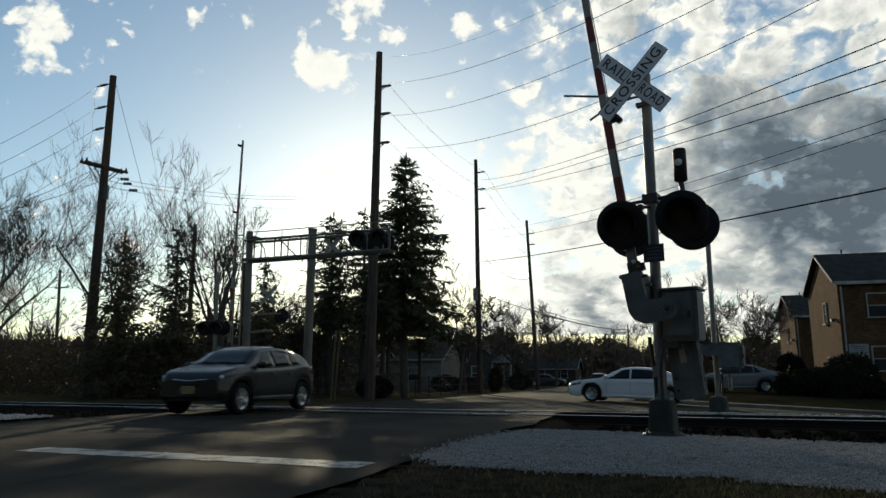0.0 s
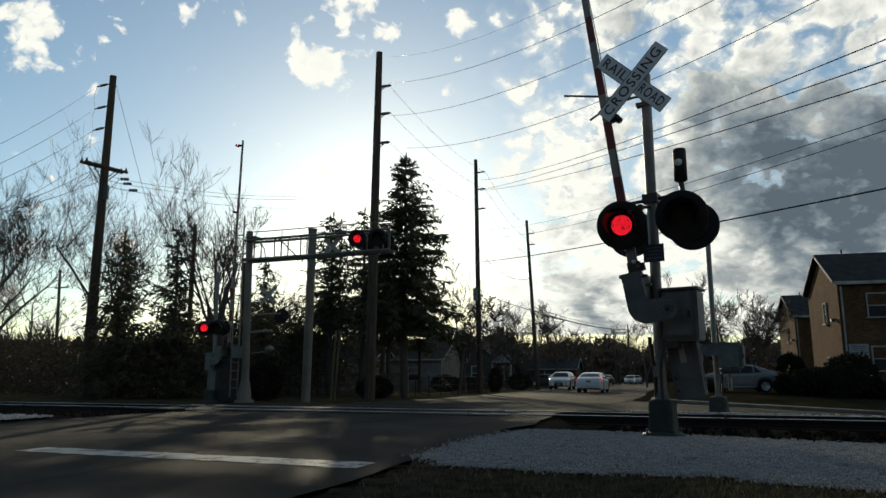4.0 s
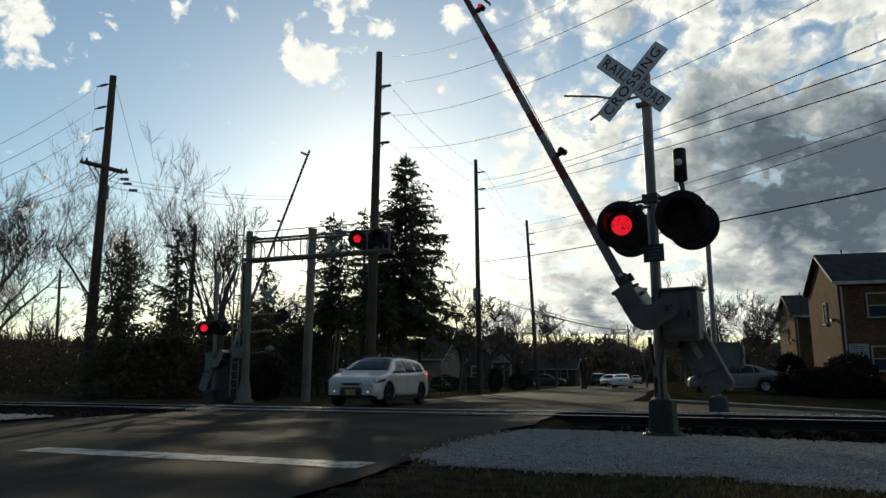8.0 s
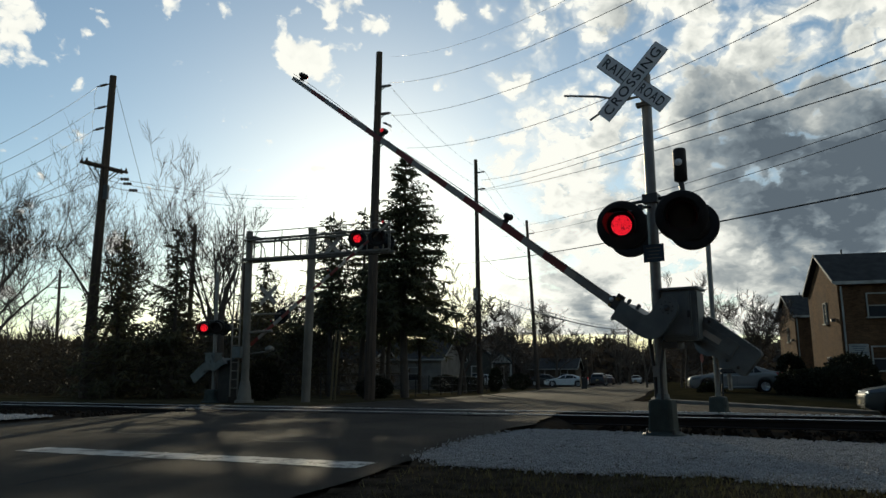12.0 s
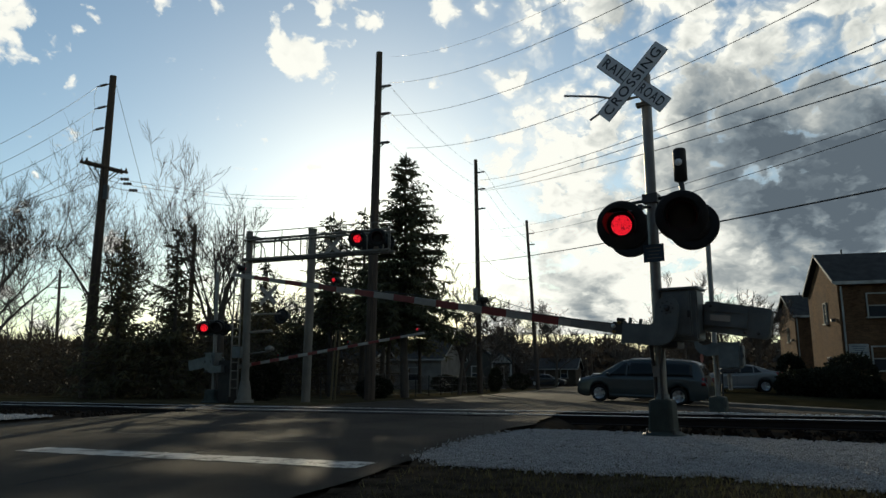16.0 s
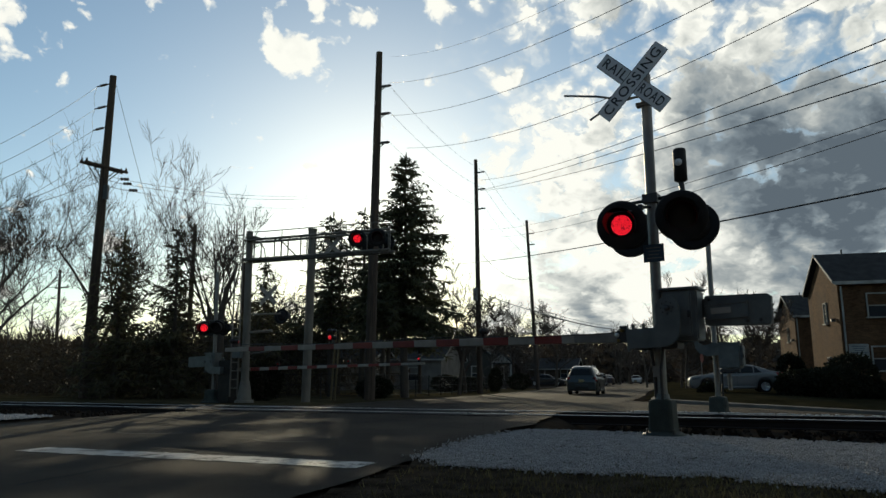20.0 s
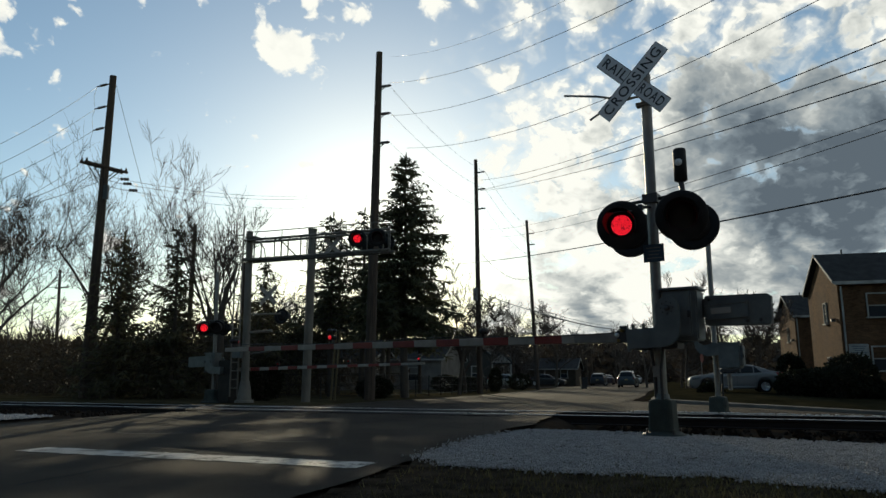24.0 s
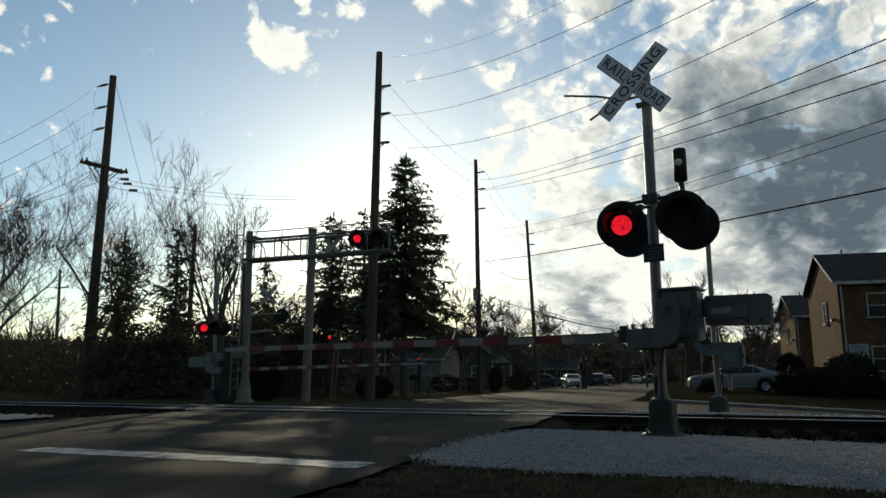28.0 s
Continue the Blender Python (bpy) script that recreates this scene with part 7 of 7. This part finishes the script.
VAN, VAN_W = car("minivan", car_paint("blue_grey_paint", (0.034, 0.043, 0.043), 0.3, 0.25), "blue-grey minivan with roof rails leaving the side road", 5.05, 1.9, 1.74, "van")
SILVER, SILVER_W = car("sedan", car_paint("silver_paint", (0.42, 0.43, 0.43), 0.4), "pale silver sedan turning into the side street", 4.5, 1.76, 1.42, "sedan")
GREEN, GREEN_W = car("sedan", car_paint("grey_green_paint", (0.2, 0.23, 0.22), 0.4), "grey sedan coming out of the side street", 4.4, 1.74, 1.4, "sedan")


def parked(name, paint, label, kind, L, W, H, x, y, turn, lift=0.012):
    ob, _ = car(name, paint, label, L, W, H, kind, lit=False)
    ob.matrix_basis = pose(x, y, land(x, y) + lift, 0, 0, turn)
    return ob


parked("sedan", car_paint("dull_silver_paint", (0.11, 0.115, 0.115), 0.2), "silver sedan parked before the apartments", "sedan", 4.8, 1.8, 1.5, 15.9, 39.3, 166, 0.4)
parked("sedan", car_paint("light_paint", (0.3, 0.3, 0.3), 0.0), "pale car parked far down the road", "sedan", 4.6, 1.8, 1.45, 33.5, 125, -107.5)
parked("sedan", car_paint("black_paint", (0.015, 0.015, 0.016), 0.3), "dark car parked before the low house", "sedan", 4.6, 1.8, 1.45, 12.9, 89.5, -20)
parked("suv", car_paint("dark_blue_paint", (0.012, 0.014, 0.018), 0.0, 0.1), "dark SUV parked at the far kerb", "suv", 4.6, 1.85, 1.6, 19.9, 92, 72.5)
parked("sedan", car_paint("dark_red_paint", (0.025, 0.012, 0.012), 0.0, 0.1), "dark car parked far down the road", "sedan", 4.6, 1.8, 1.45, 25.2, 110, 72.5)
bin_ = thing("refuse_bin", Matrix.Translation(at(12.4, 63.5)), "dark wheeled refuse bin at the kerb", "bin")
part("bin_body", Mesh().loft([[Vector((sx * w, sy * w * 1.1, z)) for sx, sy in ((-1, -1), (1, -1), (1, 1), (-1, 1))] for w, z in ((0.24, 0.05), (0.3, 1.0))], smooth=False), PLASTIC, bin_, bevel=0.02)
part("bin_lid", Mesh().box((0, 0, 1.04), (0.66, 0.72, 0.07)), PLASTIC, bin_, bevel=0.02)


# ---- movement ----
def lane(p, y):
    """A place in a lane, at a distance ahead."""
    return (p + math.sin(ROAD) * y) / math.cos(ROAD), y


def drive(ob, wheels, way):
    """way: rows of seconds, x, y. Faces along its way; the wheels roll."""
    n = len(way)
    ts = [w[0] for w in way]
    pts = [Vector((w[1], w[2])) for w in way]

    def at_time(t):
        if t <= ts[0]:
            return pts[0]
        if t >= ts[-1]:
            return pts[-1]
        i = max(j for j in range(n - 1) if ts[j] <= t)
        h = ts[i + 1] - ts[i]
        k = (t - ts[i]) / h

        def slope(j):
            a, b = max(0, j - 1), min(n - 1, j + 1)
            return (pts[b] - pts[a]) / (ts[b] - ts[a])
        return (2 * k ** 3 - 3 * k ** 2 + 1) * pts[i] + (k ** 3 - 2 * k ** 2 + k) * h * slope(i) + (-2 * k ** 3 + 3 * k ** 2) * pts[i + 1] + (k ** 3 - k ** 2) * h * slope(i + 1)

    steps = sorted(set([0.0, 28.0] + [round(ts[0] + 0.1 * i, 3) for i in range(int((ts[-1] - ts[0]) * 10) + 1) if 0 <= ts[0] + 0.1 * i <= 28]))
    rows, yaw, spin, last = [], None, 0.0, None
    roll = []
    for t in steps:
        q = at_time(t)
        v = at_time(min(ts[-1], t + 0.12)) - at_time(max(ts[0], t - 0.12))
        if v.length > 0.02 or yaw is None:
            a = math.degrees(math.atan2(v.y, v.x)) if v.length > 1e-4 else 0.0
            yaw = a if yaw is None else yaw + ((a - yaw + 180) % 360 - 180)
        fwd = Vector((math.cos(radians(yaw)), math.sin(radians(yaw))))
        za, zb = land(*(q + fwd * 1.35)), land(*(q - fwd * 1.35))
        pitch = -math.degrees(math.atan2(za - zb, 2.7))
        rows.append((t, pose(q.x, q.y, (za + zb) / 2 + 0.012, 0, pitch, yaw)))
        roll.append((t, q))
    walk(ob, rows)
    fine = []
    for i in range(len(roll) - 1):
        (t0, q0), (t1, q1) = roll[i], roll[i + 1]
        turn = math.degrees((q1 - q0).length / ob["wheel_radius"])
        k = max(1, math.ceil(turn / 85))
        k = min(k, max(1, round((t1 - t0) * 30)))
        step_turn = min(turn / k, 85.0)
        for j in range(k):
            fine.append((t0 + (t1 - t0) * j / k, spin))
            spin += step_turn
    fine.append((roll[-1][0], spin))
    for w, c in wheels:
        walk(w, [(t, pose(*c) @ Matrix.Rotation(radians(a), 4, "Y")) for t, a in fine])


R0, HALF = 7.03, 0.675


def lamp_side(t):
    if t < 1.4:
        return ""
    if t < 2.3:
        return "R"
    return "R" if (t - R0) % (2 * HALF) < HALF else "L"


def motions():
    # clouds drift towards the camera and to the left
    walk(clouds, [(0, pose(0, 0, CLOUD_H)), (28, pose(-0.105 * CLOUD_H, -0.15 * CLOUD_H, CLOUD_H))])
    swing = ((0, 80.2), (5.5, 80.2), (5.8, 79.9), (6.0, 79.0), (6.25, 75.6), (6.5, 71.9), (7.0, 66.8), (7.5, 63.9), (8.0, 61.3), (8.5, 58.3), (9.0, 55.3), (9.5, 52.3), (10.0, 49.1), (10.5, 45.9), (11.0, 42.5), (11.5, 38.9), (12.0, 35.0), (12.5, 31.4), (13.5, 24.0), (14.5, 17.2), (15.0, 13.9), (15.5, 10.7), (16.0, 7.6), (16.5, 4.6), (17.0, 1.4), (17.3, -0.9), (17.6, -2.3), (18.0, -2.3), (28.0, -2.3))
    walk(near_arm, [(t, pose(*ARM_PIVOT, 0, a, 0)) for t, a in swing])
    far_swing = ((0, 86.5), (5.5, 86.5), (5.8, 86), (6.0, 85), (6.25, 81), (6.5, 77.3), (7.0, 70.5), (7.5, 67.3), (8.0, 64.2), (8.5, 60.6), (9.0, 56.8), (9.5, 53), (10.0, 49.2), (10.5, 45), (11.0, 40.8), (11.5, 36.8), (12.0, 33), (12.5, 29.4), (13.5, 22.5), (14.5, 16), (15.0, 12.6), (15.5, 9), (16.0, 5.6), (16.5, 2.2), (17.0, -0.3), (17.3, -1.0), (28.0, -1.0))
    walk(far_arm, [(t, pose(0.0, 0.27, 1.5, 0, a, 180)) for t, a in far_swing])
    # the added shutters swing up to show the always-glowing lamps, down to blank them
    times = [0.0, 1.4, 2.3]
    k = math.ceil((2.3 - R0) / HALF) + 1
    while R0 + k * HALF < 28:
        times.append(R0 + k * HALF)
        k += 1
    for sh, side, c, *dirn in FLASH_COVERS:
        s = dirn[0] if dirn else -1
        rows, prev = [], None
        for t in times:
            a = (85 * s if lamp_side(t + 0.05) == side else 0)
            if prev is None:
                rows.append((0.0, a))
            elif a != prev:
                rows += [(t - 0.034, prev), (t, a)]
            prev = a
        rows.append((28.0, (85 * s if lamp_side(28.0) == side else 0)))
        walk(sh, [(t, pose(*c, a, 0, 0)) for t, a in rows])
    P = -8.9
    drive(GREY_SUV, GREY_W, [(0, *lane(-9.3, 16.5)), (0.2, *lane(-9.3, 14.6)), (0.4, *lane(-9.3, 12.75)), (0.6, *lane(-9.3, 10.6)), (0.8, *lane(-9.3, 8.4)), (1.0, *lane(-9.3, 6.4)), (1.5, *lane(-9.3, 1.6)), (3.0, *lane(-9.3, -13)), (6.0, *lane(-9.3, -42))])
    drive(WHITE_SUV, WSUV_W, [(0, *lane(P, 102)), (3.0, *lane(P, 72)), (5.5, *lane(P, 48)), (6.0, *lane(P, 43.2)), (6.5, *lane(P, 38.7)), (7, *lane(P, 34)), (7.5, *lane(P, 28.9)), (8, *lane(P, 23.3)), (8.5, *lane(-9.0, 18.1)), (9, *lane(-9.13, 12.7)), (9.5, *lane(-9.2, 6.7)), (10.5, *lane(P, -8)), (13, *lane(P, -40))])
    drive(WHITE_SEDAN, SEDAN_W, [(0, 7.4, 28.0), (0.3, 6.6, 28.4), (0.6, 5.95, 28.9), (0.9, 5.5, 29.45), (1.2, 5.18, 30.4), (1.5, 5.35, 32.0), (2.0, 5.9, 35.0), (2.5, 6.8, 39.0), (3.0, 7.95, 43.0), (3.5, 9.3, 47.0), (5.5, 14.0, 60.5), (6.5, 15.9, 66), (7.5, 17.4, 70.5), (8.5, 18.4, 73.5), (9.5, 18.95, 75.6), (10.0, 18.95, 76.9), (10.5, 18.75, 78.4), (11, 17.95, 80.0), (11.5, 16.4, 81.2), (12, 14.05, 82.0), (12.5, 11.45, 82.8), (14.5, 0.4, 86.6), (16, -8.5, 90), (18, -22, 95.3), (20, -36, 101)])
    drive(SILVER, SILVER_W, [(0, 41, 150), (3, 33, 125), (5.5, 26, 103), (7.5, 21.4, 90), (8.0, 20.05, 86.5), (8.5, 18.75, 83.6), (9.0, 17.4, 81.8), (9.5, 15.9, 81.3), (10, 14.07, 81.9), (10.5, 11.9, 82.7), (11, 9.75, 83.5), (11.5, 7.2, 84.4), (12, 4.7, 85.3), (12.5, 2.1, 86.2), (14.5, -9.4, 90.4), (16, -18.5, 93.8), (18, -32, 99)])
    drive(VAN, VAN_W, [(0, 48, 12), (11, 22.5, 22.8), (12.0, 17.2, 24.9), (12.5, 15.6, 25.5), (14.5, 11.5, 27.1), (15.0, 10.6, 27.5), (15.5, 9.35, 28.0), (16.0, 8.0, 28.7), (16.35, 7.15, 29.25), (16.7, 6.45, 30.1), (17.0, 6.0, 31.1), (17.5, 5.7, 32.7), (18, 5.75, 34.4), (18.5, 6.15, 36.5), (19, 7.0, 39.4), (19.5, 8.0, 42.4), (20, 9.0, 45.2), (20.5, 10.05, 48.6), (21, 11.3, 52.4), (21.5, 12.9, 57.0), (23.5, 18.0, 72), (24, 19.8, 77), (25, 23.65, 88), (26, 27.7, 100), (27, 31.9, 113), (28, 36.4, 127)])
    drive(GREEN, GREEN_W, [(0, -80, 112), (14, -40, 98), (17.5, -19.0, 90.5), (18, -15.8, 89.2), (19, -10.9, 87.4), (20, -6.1, 85.5), (21, -0.4, 83.2), (21.5, 2.3, 82.1), (23.5, 6.5, 80.3), (24.4, 7.7, 79.8), (25, 8.6, 79.5), (25.6, 9.75, 79.0), (26.2, 11.1, 78.0), (26.8, 12.1, 76.4), (27.4, 12.6, 73.7), (28, 12.6, 70.2)])


motions()
